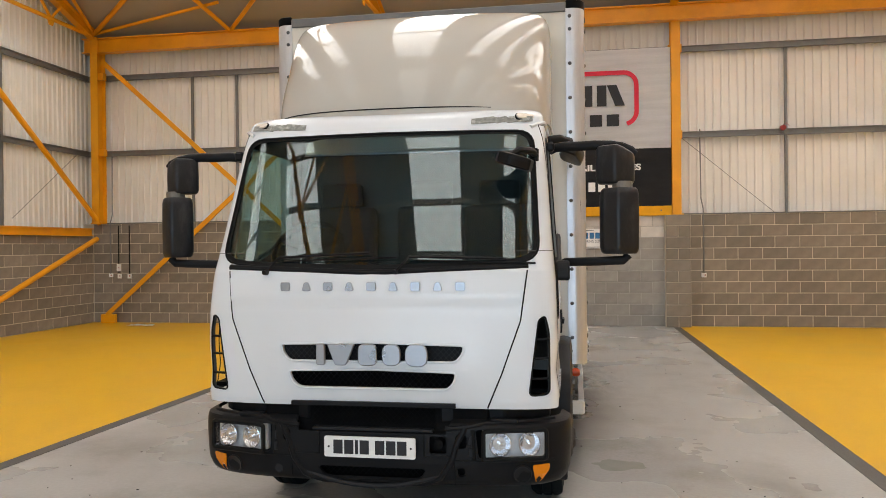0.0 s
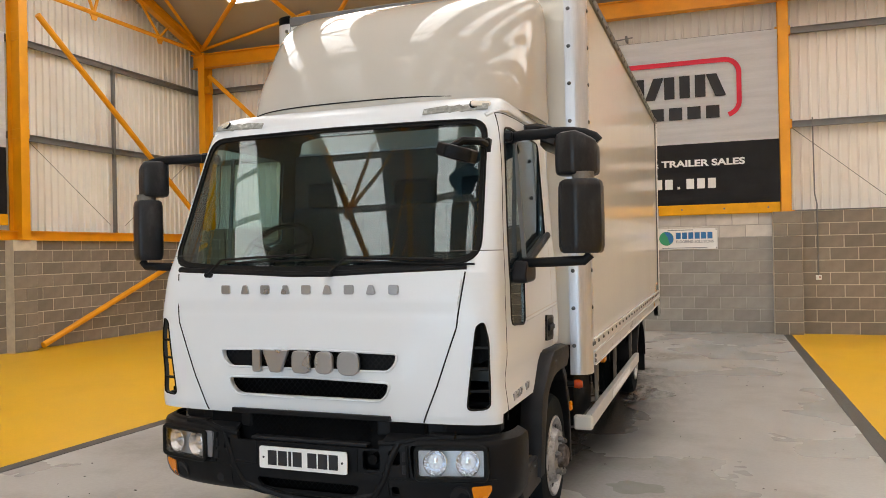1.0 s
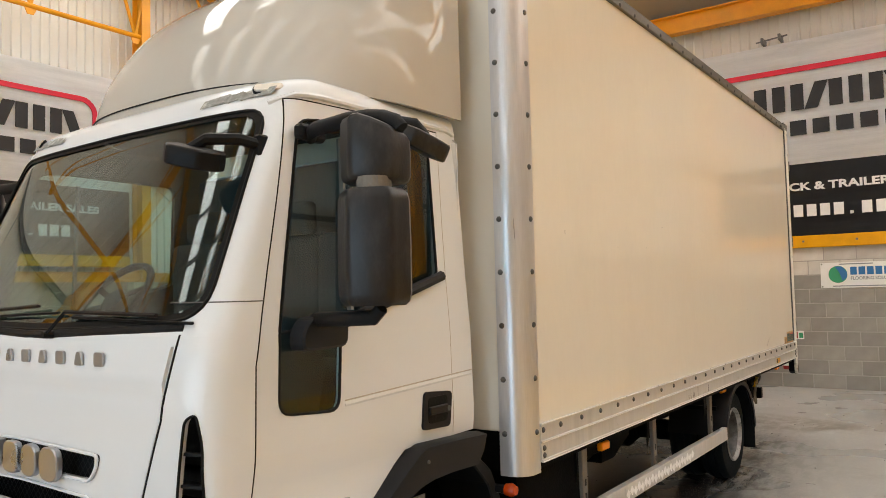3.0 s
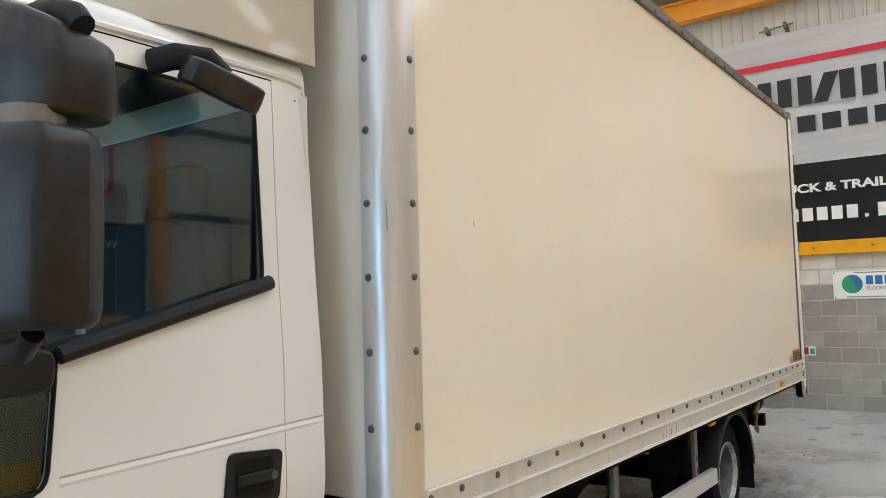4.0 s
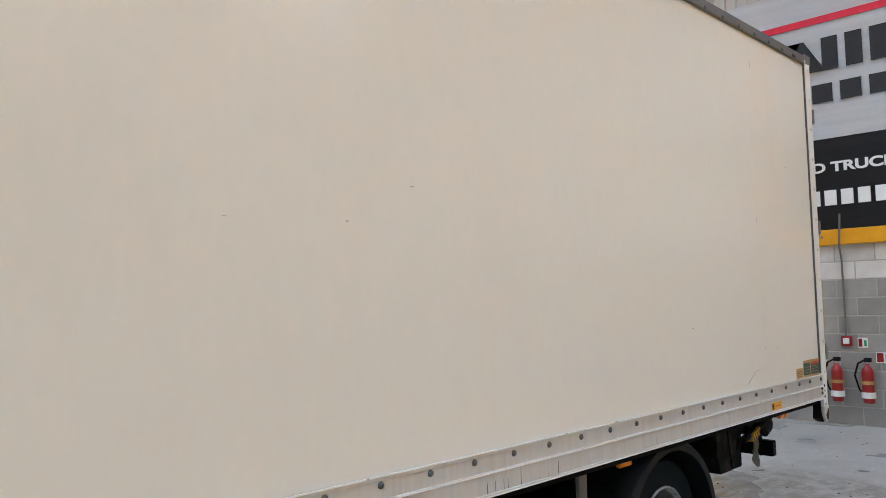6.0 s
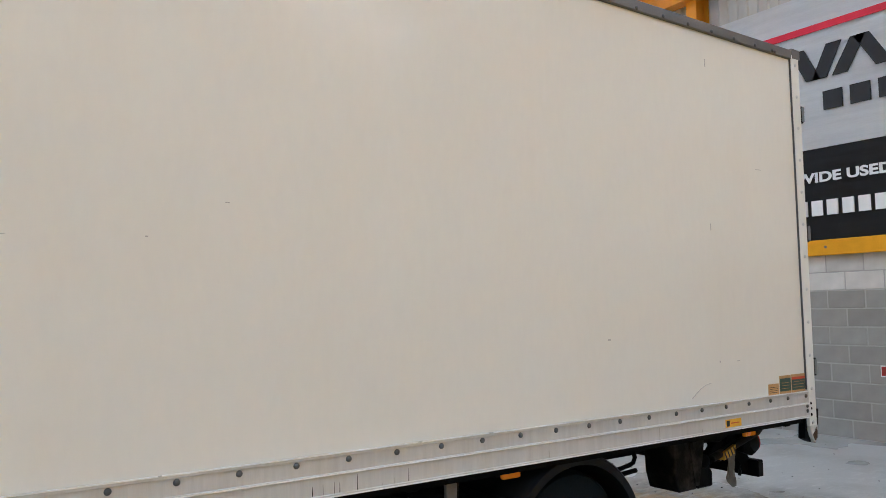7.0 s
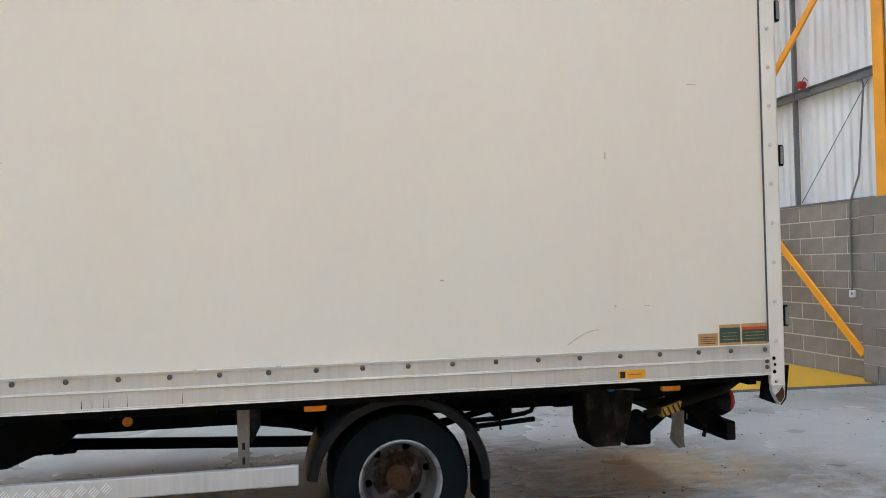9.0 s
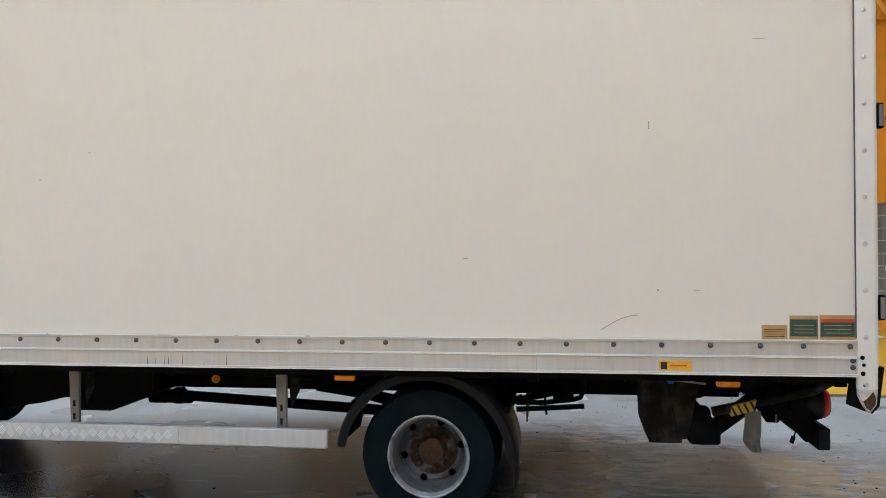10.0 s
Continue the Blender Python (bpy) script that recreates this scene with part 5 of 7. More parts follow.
# number plate: bars stand in for its characters
plate = part("number_plate", prism(rounded(-0.258, 0.258, -0.054, 0.054, 0.01), -0.004, 0.004, "Y"), M_PLATE, truck, "white number plate with plain dark bars")
plate.matrix_basis = pose(XC + 0.002, -0.05, 0.609) @ Matrix.Diagonal((0.955, 1, 0.985, 1))
xx = -0.205
for w in (0.052, 0.052, 0.016, 0.052, 0.0, 0.052, 0.052, 0.052):
    if w:
        part("plate_bar", box(xx, xx + w, -0.0065, -0.004, -0.036, 0.036), M_INK, plate)
        xx += w + 0.010
    else:
        xx += 0.025
for s in (-0.232, 0.232):
    part("plate_screw", lathe([(-0.007, 0.006), (-0.004, 0.006)], (s, 0, 0), "Y", 8), M_INK, plate)

# inside faces of the cab take the grey trim
cab.data.materials.append(M_INTERIOR)
mid_cab = Vector((XC, 0.95, 1.6))
for p in cab.data.polygons:
    if p.normal.dot(p.center - mid_cab) < 0:
        p.material_index = 1
part("floor_pan", box(XC - 0.93, XC + 0.93, 0.2, CAB_REAR - 0.03, 0.98, 1.03), M_INTERIOR, cab)
part("rear_trim", box(XC - 0.91, XC + 0.91, CAB_REAR - 0.06, CAB_REAR - 0.032, 1.0, 2.28, 0.01), M_INTERIOR, cab, "grey rear wall trim")
for k in range(4):
    for j in range(3):
        part("trim_slot", box(XC - 0.10 + 0.085 * k + (0.28 if k > 1 else 0), XC - 0.04 + 0.085 * k + (0.28 if k > 1 else 0), CAB_REAR - 0.066, CAB_REAR - 0.06, 1.70 + 0.05 * j, 1.722 + 0.05 * j), M_PLATE if j == 1 else M_SEAL, cab)
vp = part("vent_panel", box(0.18, 0.56, CAB_REAR - 0.075, CAB_REAR - 0.062, 1.73, 1.905, 0.004), M_LAMP_BACK, truck, "pale louvred panel on the cab rear wall")
for k in range(4):
    for j in range(4):
        part("louvre_slot", box(0.205 + 0.055 * k, 0.245 + 0.055 * k, CAB_REAR - 0.077, CAB_REAR - 0.0745, 1.765 + 0.03 * j, 1.777 + 0.03 * j), M_SEAL, vp)
part("dashboard", prism([(0.26, 1.05), (0.22, 1.43), (0.28, 1.505), (0.50, 1.50), (0.66, 1.47), (0.70, 1.36), (0.62, 1.05)], XC - 0.84, XC + 0.84, "X", 0.012), M_SEAT, truck, "dark grey dashboard")
wheel_pts = [(0.22 * math.cos(2 * math.pi * k / 32), 0.22 * math.sin(2 * math.pi * k / 32), 0) for k in range(32)]
sw = part("steering_wheel", tube(wheel_pts, 0.018, 8, None, True), M_SEAL, truck, "black steering wheel", True)
sw.matrix_basis = pose(XC - 0.60, 0.70, 1.615, 48, 0, 0)
part("hub", lathe([(-0.05, 0.05), (0.0, 0.07), (0.012, 0.05)], (0, 0, 0), "Z", 20), M_SEAL, sw, "", True)
for a in (20, 160, 270):
    part("spoke", beam((0.05 * math.cos(radians(a)), 0.05 * math.sin(radians(a)), 0), (0.215 * math.cos(radians(a)), 0.215 * math.sin(radians(a)), 0), 0.03, 0.012, 0.003), M_SEAL, sw)
for xs in (-0.52, 0.12, 0.58):
    st = part("seat_back", box(XC + xs - 0.24, XC + xs + 0.24, 1.12, 1.26, 1.32, 1.90, 0.05, 3), M_SEAT, truck, "dark fabric cab seat", True)
    part("cushion", box(XC + xs - 0.24, XC + xs + 0.24, 0.72, 1.16, 1.2, 1.34, 0.05, 3), M_SEAT, st, "", True)
    part("headrest", box(XC + xs - 0.14, XC + xs + 0.14, 1.14, 1.24, 1.90, 2.06, 0.04, 3), M_SEAT, st, "", True)

# the cab as drawn above is drawn a little too wide: bring it to its true width
NARROW = Matrix.Translation((XC, 0, 0)) @ Matrix.Diagonal((0.972, 1, 1, 1)) @ Matrix.Translation((-XC, 0, 0))
for ob in truck.children:
    ob.matrix_basis = NARROW @ ob.matrix_basis

# ---------------------------------------------------------------- the cargo box
XC, HALF = 0.14, 1.13      # middle of the box and chassis, half the width of the box
BX0, BX1, BY0, BY1, BZ0, BZ1 = XC - HALF, XC + HALF, 1.60, 7.50, 0.845, 3.33
plan = [(BX0 + 0.010, BY1 - 0.03), (BX0 + 0.010, BY0 + 0.10), (BX0 + 0.045, BY0 + 0.045), (BX0 + 0.10, BY0 + 0.012), (BX1 - 0.10, BY0 + 0.012), (BX1 - 0.045, BY0 + 0.045), (BX1 - 0.010, BY0 + 0.10), (BX1 - 0.010, BY1 - 0.03)]
body = part("box_body", prism(plan, BZ0 + 0.14, BZ1 - 0.02, "Z", 0.004), M_GRP, truck, "cream white panelled cargo box")
part("floor_deck", box(BX0 + 0.03, BX1 - 0.03, BY0 + 0.05, BY1 - 0.06, 0.80, 0.98), M_BLACK, truck, "dark box floor with cross bearers")
for sg in (1, -1):
    X = XC + sg * HALF
    o = lambda d: X + sg * d
    rail_prof = [(0.840, 0.0), (0.840, 0.016), (0.850, 0.016), (0.852, 0.009), (0.922, 0.009), (0.924, 0.014), (0.933, 0.014), (0.935, 0.007), (0.996, 0.007), (0.998, 0.013), (1.010, 0.013), (1.010, -0.006), (0.840, -0.006)]
    t = bmesh.new()
    ends = [[t.verts.new((o(d), y, z)) for z, d in rail_prof] for y in (1.735, 7.425)]
    for i in range(len(rail_prof)):
        j = (i + 1) % len(rail_prof)
        t.faces.new((ends[0][i], ends[0][j], ends[1][j], ends[1][i]))
    t.faces.new(ends[0]); t.faces.new(ends[1])
    rail = part("side_rail", t, M_ALU, body, "scratched aluminium side rail")
    # pale strips put the highlights of the rail's edges into colour
    for z, d in ((1.0105, 0.012), (0.9285, 0.0135), (0.8415, 0.0155)):
        part("edge_bead", beam((o(d), 1.74, z), (o(d), 7.42, z), 0.006, 0.005), M_BEAD, rail, "pale strip painting the highlight on the rail edge")
    top = part("top_rail", box(min(o(-0.05), o(0.008)), max(o(-0.05), o(0.008)), 1.69, 7.47, 3.268, 3.335, 0.006), M_TOPRAIL, body, "dull grey aluminium roof rail")
    # round front corner post
    cx, cy, r = o(-0.085), BY0 + 0.085, 0.085
    prof = [(o(-0.125), BY0 - 0.004), (o(-0.085), BY0 - 0.004)]
    for k in range(1, 8):
        a = radians(90 * k / 8)
        prof.append((cx + sg * (r + 0.004) * math.sin(a), cy - (r + 0.004) * math.cos(a)))
    prof += [(o(0.004), cy), (o(0.004), BY0 + 0.135), (o(-0.01), BY0 + 0.135), (o(-0.01), cy), (cx, BY0 + 0.012), (o(-0.125), BY0 + 0.012)]
    post = part("corner_post", prism(prof, 0.795, 3.285, "Z"), M_POST, body, "polished round aluminium corner post", True)
    part("post_cap", prism([(x * 1.0, y) for x, y in prof], 3.285, 3.345, "Z", 0.006), M_BLACK, body, "black corner cap")
    # rear post with its battered foot
    rp = part("rear_post", prism([(o(-0.05), 7.425), (o(0.010), 7.425), (o(0.012), 7.505), (o(-0.0), 7.522), (o(-0.05), 7.522)], 0.78, 3.30, "Z", 0.003), M_PAINT_OLD, body, "cream painted rear post with chipped foot")
    part("post_gap", box(min(o(-0.02), o(0.003)), max(o(-0.02), o(0.003)), 7.4225, 7.4265, 1.02, 3.27), M_RIVET, rp, "dark sealant gap")
    part("post_foot", prism([(7.427, 0.785), (7.513, 0.785), (7.509, 0.71), (7.478, 0.666), (7.452, 0.70), (7.428, 0.75)], o(-0.03), o(0.014), "X", 0.004), M_CHIPPED, rp, "dented chipped foot")
    part("rust_patch", prism([(7.446, 0.725), (7.468, 0.742), (7.492, 0.772), (7.503, 0.74), (7.500, 0.71), (7.478, 0.682), (7.460, 0.695)], min(o(0.0142), o(0.0152)), max(o(0.0142), o(0.0152)), "X"), M_RUST, rp, "bare rusty patch")
    for zz, yy, q in ((0.93, 7.446, 0.011), (0.895, 7.452, 0.009), (0.855, 7.448, 0.012), (0.80, 7.455, 0.008)):
        part("paint_chip", lathe([(0.0, q), (sg * 0.0012, q * 0.8), (sg * 0.0014, 0.0)], (o(0.0122), yy, zz), "X", 7), M_BLACK, rp, "dark chip in the paint")
    part("rubber_buffer", prism([(7.415, 0.846), (7.43, 0.846), (7.44, 0.72), (7.47, 0.67), (7.395, 0.70)], o(-0.06), o(-0.012), "X"), M_BLACK, rp)
    part("rubber_buffer", prism([(7.49, 0.665), (7.522, 0.70), (7.545, 0.885), (7.512, 0.885)], o(-0.06), o(0.004), "X"), M_BLACK, rp, "torn black rubber buffer")
    for z in (1.165, 2.07, 2.895):
        hg = part("door_hinge", box(min(o(-0.03), o(0.004)), max(o(-0.03), o(0.004)), 7.515, 7.555, z - 0.06, z + 0.06, 0.006), M_BLACK, rp, "dark steel door hinge")
        part("hinge_pin", lathe([(-0.05, 0.010), (0.05, 0.010)], (o(0.006), 7.54, z), "Z", 10), M_STEEL, hg)
    part("rear_cap", box(min(o(-0.05), o(0.013)), max(o(-0.05), o(0.013)), 7.43, 7.53, 3.27, 3.345, 0.006), M_TOPRAIL, body)
    # rivets
    rv = finish(lathe([(0.0, 0.0135), (0.004, 0.0125), (0.008, 0.008), (0.009, 0.0)], (0, 0, 0), "X", 10), "rivet", M_RIVET, True)
    rb = finish(lathe([(0.0, 0.0115), (0.004, 0.0105), (0.007, 0.006), (0.008, 0.0)], (0, 0, 0), "X", 10), "rivet", M_RIVET_HOLE_LIGHT, True)

    def rivet(me, parent, x, y, z, rz=0.0):
        ob = new("rivet", me)
        ob.parent = parent
        ob.matrix_basis = pose(x, y, z, 0, 0, rz)

    face = 0 if sg > 0 else 180
    for k in range(-1, 25):
        y = 6.99 - (k - 2) * 0.2298 if k > 1 else {1: 7.185, 0: 7.395, -1: 1.76}[k]
        rivet(rv, rail, o(0.007), y, 0.981, face)
    for z in (0.90, 0.868):
        rivet(rv, rail, o(0.009), 1.762, z, face)
        rivet(rv, rail, o(0.009), 7.405, z + 0.015, face)
    for k in range(-2, 10):
        z = 1.22 + 0.24 * k if k < 9 else 3.23
        if z > 0.77:
            rivet(rv, post, o(0.004), BY0 + 0.104, z, face)
            rivet(rv, post, o(-0.098), BY0 - 0.004, z, -90)
    for k in range(-1, 11):
        rivet(rb, rp, o(0.012), 7.462, 1.026 + 0.22 * k, face)
    for k in range(26):
        rivet(rv, top, o(0.008), 1.95 + 0.2298 * k if k < 24 else 7.2, 3.285, face)
rnd = random.Random(11)
for y in [3.84 + 0.045 * k for k in range(5)] + [4.17 + 0.06 * k for k in range(3)] + [5.1, 5.9, 6.3, 2.6, 3.1]:
    y += rnd.uniform(-0.02, 0.02)
    h, w = rnd.uniform(0.015, 0.075), rnd.uniform(0.0015, 0.0045)
    z1 = 0.853 + h * rnd.uniform(0.6, 1.0)
    part("drip_stain", prism([(y, 0.853), (y + w, 0.853), (y + w * 0.8, z1 * 0.5 + 0.4265), (y + w * 0.6, z1), (y + w * 0.3, z1)], BX1 + 0.0085, BX1 + 0.0096, "X"), M_GRIME if 3.8 < y < 4.4 and h > 0.03 else M_SCUFF_SHADOW, body, "dark drip stain")
# front bulkhead face, roof and rear doors
part("roof_skin", box(BX0 + 0.03, BX1 - 0.03, BY0 + 0.05, BY1 - 0.04, BZ1 - 0.022, BZ1 + 0.004, 0.004), M_GRP, body)
part("front_trim", box(BX0 + 0.12, BX1 - 0.12, BY0 - 0.003, BY0 + 0.02, 3.265, 3.33, 0.005), M_TOPRAIL, body)
for sg in (1, -1):
    dr = part("rear_door", box(min(XC + sg * 0.004, XC + sg * 1.10), max(XC + sg * 0.004, XC + sg * 1.10), 7.47, 7.512, 0.86, 3.28, 0.006), M_GRP, body, "cream rear door")
    part("lock_rod", tube([(XC + sg * 0.2, 7.535, 0.85), (XC + sg * 0.2, 7.535, 3.25)], 0.014, 8), M_STEEL, dr)
# stickers and small damage marks on the nearside panel
SX = BX1 - 0.010


def sticker(name, y0, y1, z0, z1, material, label, d=0.0012, x=SX):
    return part(name, box(x - 0.0004, x + d, y0, y1, z0, z1), material, body, label)


for y0, y1, z1, rows in ((7.0, 7.118, 1.080, 1), (7.127, 7.258, 1.126, 2), (7.264, 7.424, 1.128, 3)):
    s = sticker("sticker", y0, y1, 1.012, z1, M_LABEL_TAN, "faded tan warning sticker with dark print")
    if rows > 1:
        part("print_field", box(SX + 0.0012, SX + 0.0018, y0 + 0.004, y1 - 0.004, 1.026, z1 - 0.018), M_LABEL_GREEN, s, "dark green printed field")
        if rows > 2:
            part("red_band", box(SX + 0.0018, SX + 0.0024, y0 + 0.004, y1 - 0.004, z1 - 0.034, z1 - 0.018), M_LABEL_RED, s)
        for k in range(3):
            part("print_bar", box(SX + 0.0018, SX + 0.0023, y0 + 0.02, y1 - 0.02, 1.042 + 0.018 * k, 1.0445 + 0.018 * k), M_LABEL_TAN, s)
    else:
        for k in range(4):
            part("print_bar", box(SX + 0.0012, SX + 0.0018, y0 + 0.012, y1 - 0.012, 1.024 + 0.011 * k, 1.027 + 0.011 * k), M_INK, s)
ys = sticker("yellow_label", 6.515, 6.672, 0.858, 0.905, M_YLABEL, "worn yellow maker's label", 0.0015, BX1 + 0.009)
part("print_bar", box(BX1 + 0.0105, BX1 + 0.0112, 6.525, 6.555, 0.864, 0.898), M_INK, ys)
part("print_bar", box(BX1 + 0.0105, BX1 + 0.0112, 6.57, 6.65, 0.878, 0.884), M_LABEL_RED, ys)
for y, z, w, h in ((5.568, 1.41, 0.022, 0.007), (6.517, 1.248, 0.011, 0.011), (6.479, 2.061, 0.006, 0.04), (6.487, 3.08, 0.008, 0.05), (3.496, 2.003, 0.018, 0.004), (3.20, 1.86, 0.010, 0.006), (2.082, 1.901, 0.005, 0.022), (6.70, 1.245, 0.03, 0.004), (2.75, 1.85, 0.014, 0.003), (7.0, 2.46, 0.06, 0.004)):
    part("scuff", box(SX - 0.0003, SX + 0.0006, y - w / 2, y + w / 2, z - h / 2, z + h / 2), M_SCUFF_SHADOW, body, "small grey scuff")
part("scuff", tube([(SX + 0.0005, 6.24 + 0.18 * k / 8, 1.05 + 0.075 * math.sin(math.pi / 2 * k / 8)) for k in range(9)], 0.0022, 5), M_SCUFF_SHADOW, body, "curved grey scuff")

# ---------------------------------------------------------------- chassis, wheels, side guards
def dark(name, bm, label="", smooth=False, material=None):
    return part(name, bm, material or M_BLACK, truck, label, smooth)


for sg in (1, -1):
    dark("chassis_rail", box(XC + sg * 0.40 - 0.04, XC + sg * 0.40 + 0.04, 0.5, 7.05, 0.60, 0.80, 0.006), "black steel chassis rail")
    # bright discs stand in for light seen through holes in the rail
    for k in range(13):
        part("rail_bolt", lathe([(0, 0.010), (sg * 0.006, 0.009), (sg * 0.008, 0)], (XC + sg * 0.44, 3.72 + 0.215 * k + 0.05 * (k % 3), 0.75 - 0.045 * (k % 2)), "X", 8), M_RIVET_HOLE_LIGHT, truck, "small bright disc painting the light through a chassis hole")
    dark("sub_frame", box(XC + sg * 0.52 - 0.03, XC + sg * 0.52 + 0.03, 1.6, 7.35, 0.76, 0.845, 0.004), "black box sub frame")
for y in [1.9 + 0.5 * k for k in range(12)]:
    dark("cross_bearer", box(BX0 + 0.13, BX1 - 0.13, y - 0.03, y + 0.03, 0.765, 0.842, 0.004), "black steel cross bearer")
dark("drive_shaft", tube([(XC, 2.2, 0.50), (XC, 3.3, 0.468), (XC, 3.55, 0.455), (XC, 5.2, 0.37)], 0.036, 12), "black drive shaft", True)
for k, (y0, y1, z0, z1, x0, x1) in enumerate(((1.75, 2.45, 0.42, 0.76, 0.45, 1.0), (2.47, 2.68, 0.475, 0.74, 0.5, 0.92), (3.40, 3.66, 0.60, 0.78, 0.3, 0.7))):
    dark(("battery_box", "fuel_tank", "air_tank")[k], box(XC + x0, XC + x1, y0, y1, z0, z1, 0.04, 2), "dark equipment under the chassis", True)
dark("tank_skirt", prism([(2.66, 0.78), (2.66, 0.485), (2.80, 0.53), (2.95, 0.552), (3.10, 0.588), (3.18, 0.585), (3.19, 0.512), (3.40, 0.512), (3.54, 0.574), (3.66, 0.612), (3.67, 0.78)], XC + 0.30, XC + 0.78, "X", 0.01), "dark tank skirt under the chassis")
for k, (y, r) in enumerate(((3.25, 0.045), (3.31, 0.055), (3.37, 0.042), (3.43, 0.058), (3.49, 0.045))):
    dark("shaft_joint", lathe([(-0.04, 0.03), (-0.03, r), (0.03, r), (0.04, 0.03)], (XC, y, 0.448 + 0.01 * (k % 2)), "Y", 10), "dark shaft joint")
# more discs in place of light coming through the rail's holes
for k, y in enumerate((3.62, 3.86, 4.02, 4.40, 4.46, 4.66, 4.72, 4.80, 5.62, 6.05, 6.25)):
    part("bolt_head", lathe([(0.0, 0.010), (0.006, 0.009), (0.007, 0.0)], (XC + 0.441, y, 0.735 - 0.03 * (k % 2)), "X", 6), M_RIVET_HOLE_LIGHT, truck)
dark("brake_pipe", tube([(XC + 0.46, 3.4, 0.70), (XC + 0.46, 4.3, 0.69), (XC + 0.47, 4.7, 0.66), (XC + 0.47, 5.0, 0.64)], 0.012, 6), "thin black brake pipe", True)
dark("torsion_bar", tube([(XC + 0.62, 4.62, 0.655), (XC + 0.62, 5.0, 0.60), (XC + 0.55, 5.2, 0.55)], 0.03, 8), "black anti-roll bar", True)
dark("exhaust_silencer", lathe([(-0.4, 0.12), (-0.38, 0.15), (0.38, 0.15), (0.4, 0.12)], (XC - 0.75, 2.6, 0.58), "Y", 20), "dark exhaust silencer", True)
for sg in (1, -1):
    for k, (r0, z0) in enumerate(((0.72, 0.60), (0.60, 0.577), (0.48, 0.554))):
        pts = [(XC + sg * 0.42, 5.342 + r0 * (2 * j / 12 - 1), z0 - 0.10 * (1 - (2 * j / 12 - 1) ** 2) + 0.02) for j in range(13)]
        dark("spring_leaf", tube(pts, 0.02, 6, None, False, True, 1.6), "black leaf spring")
    dark("spring_hanger", box(XC + sg * 0.42 - 0.04, XC + sg * 0.42 + 0.04, 6.0, 6.12, 0.56, 0.72, 0.01), "spring hanger")
    dark("damper_rod", tube([(XC + sg * 0.74, 5.80, 0.568), (XC + sg * 0.74, 6.17, 0.592)], 0.015, 8), "black damper rod", True)
    dark("damper_rod", tube([(XC + sg * 0.74, 5.80, 0.606), (XC + sg * 0.74, 5.95, 0.608), (XC + sg * 0.74, 6.11, 0.628), (XC + sg * 0.74, 6.15, 0.64), (XC + sg * 0.74, 6.165, 0.67), (XC + sg * 0.72, 6.165, 0.74)], 0.014, 8), "black bent pipe", True)
    dark("pipe_clip", tube([(XC + sg * 0.75, 5.955, 0.66), (XC + sg * 0.75, 5.965, 0.545)], 0.007, 6), "thin pipe clip", True)
dark("rear_axle", tube([(XC - 0.85, 5.342, 0.36), (XC + 0.85, 5.342, 0.36)], 0.09, 14), "black rear axle", True)
dark("axle_casing", lathe([(-0.2, 0.1), (-0.1, 0.19), (0.1, 0.19), (0.2, 0.1)], (XC, 5.342, 0.37), "X", 20), "black differential casing", True)
dark("front_axle", tube([(XC - 0.85, 1.22, 0.34), (XC + 0.85, 1.22, 0.34)], 0.06, 12), "black front axle", True)
dark("engine_block", box(XC - 0.38, XC + 0.38, 0.35, 1.5, 0.42, 1.0, 0.05, 2), "dark engine and gearbox", True)

R = 0.366


def tyre(x_out, y, z, width, sg):
    s = -sg
    p = [(0.0, 0.216 if width < 0.2 else 0.232), (0.004 * s, 0.25), (-0.004 * s, 0.29), (0.006 * s, R - 0.02), (0.03 * s, R - 0.004), (width * 0.3 * s, R), (width * 0.32 * s, R - 0.012), (width * 0.36 * s, R - 0.012), (width * 0.38 * s, R), (width * 0.62 * s, R), (width * 0.64 * s, R - 0.012), (width * 0.68 * s, R - 0.012), (width * 0.70 * s, R), ((width - 0.03) * s, R - 0.004), (width * s, R - 0.03), (width * s, 0.232)]
    return lathe(p, (x_out, y, z), "X", 48, None, False)


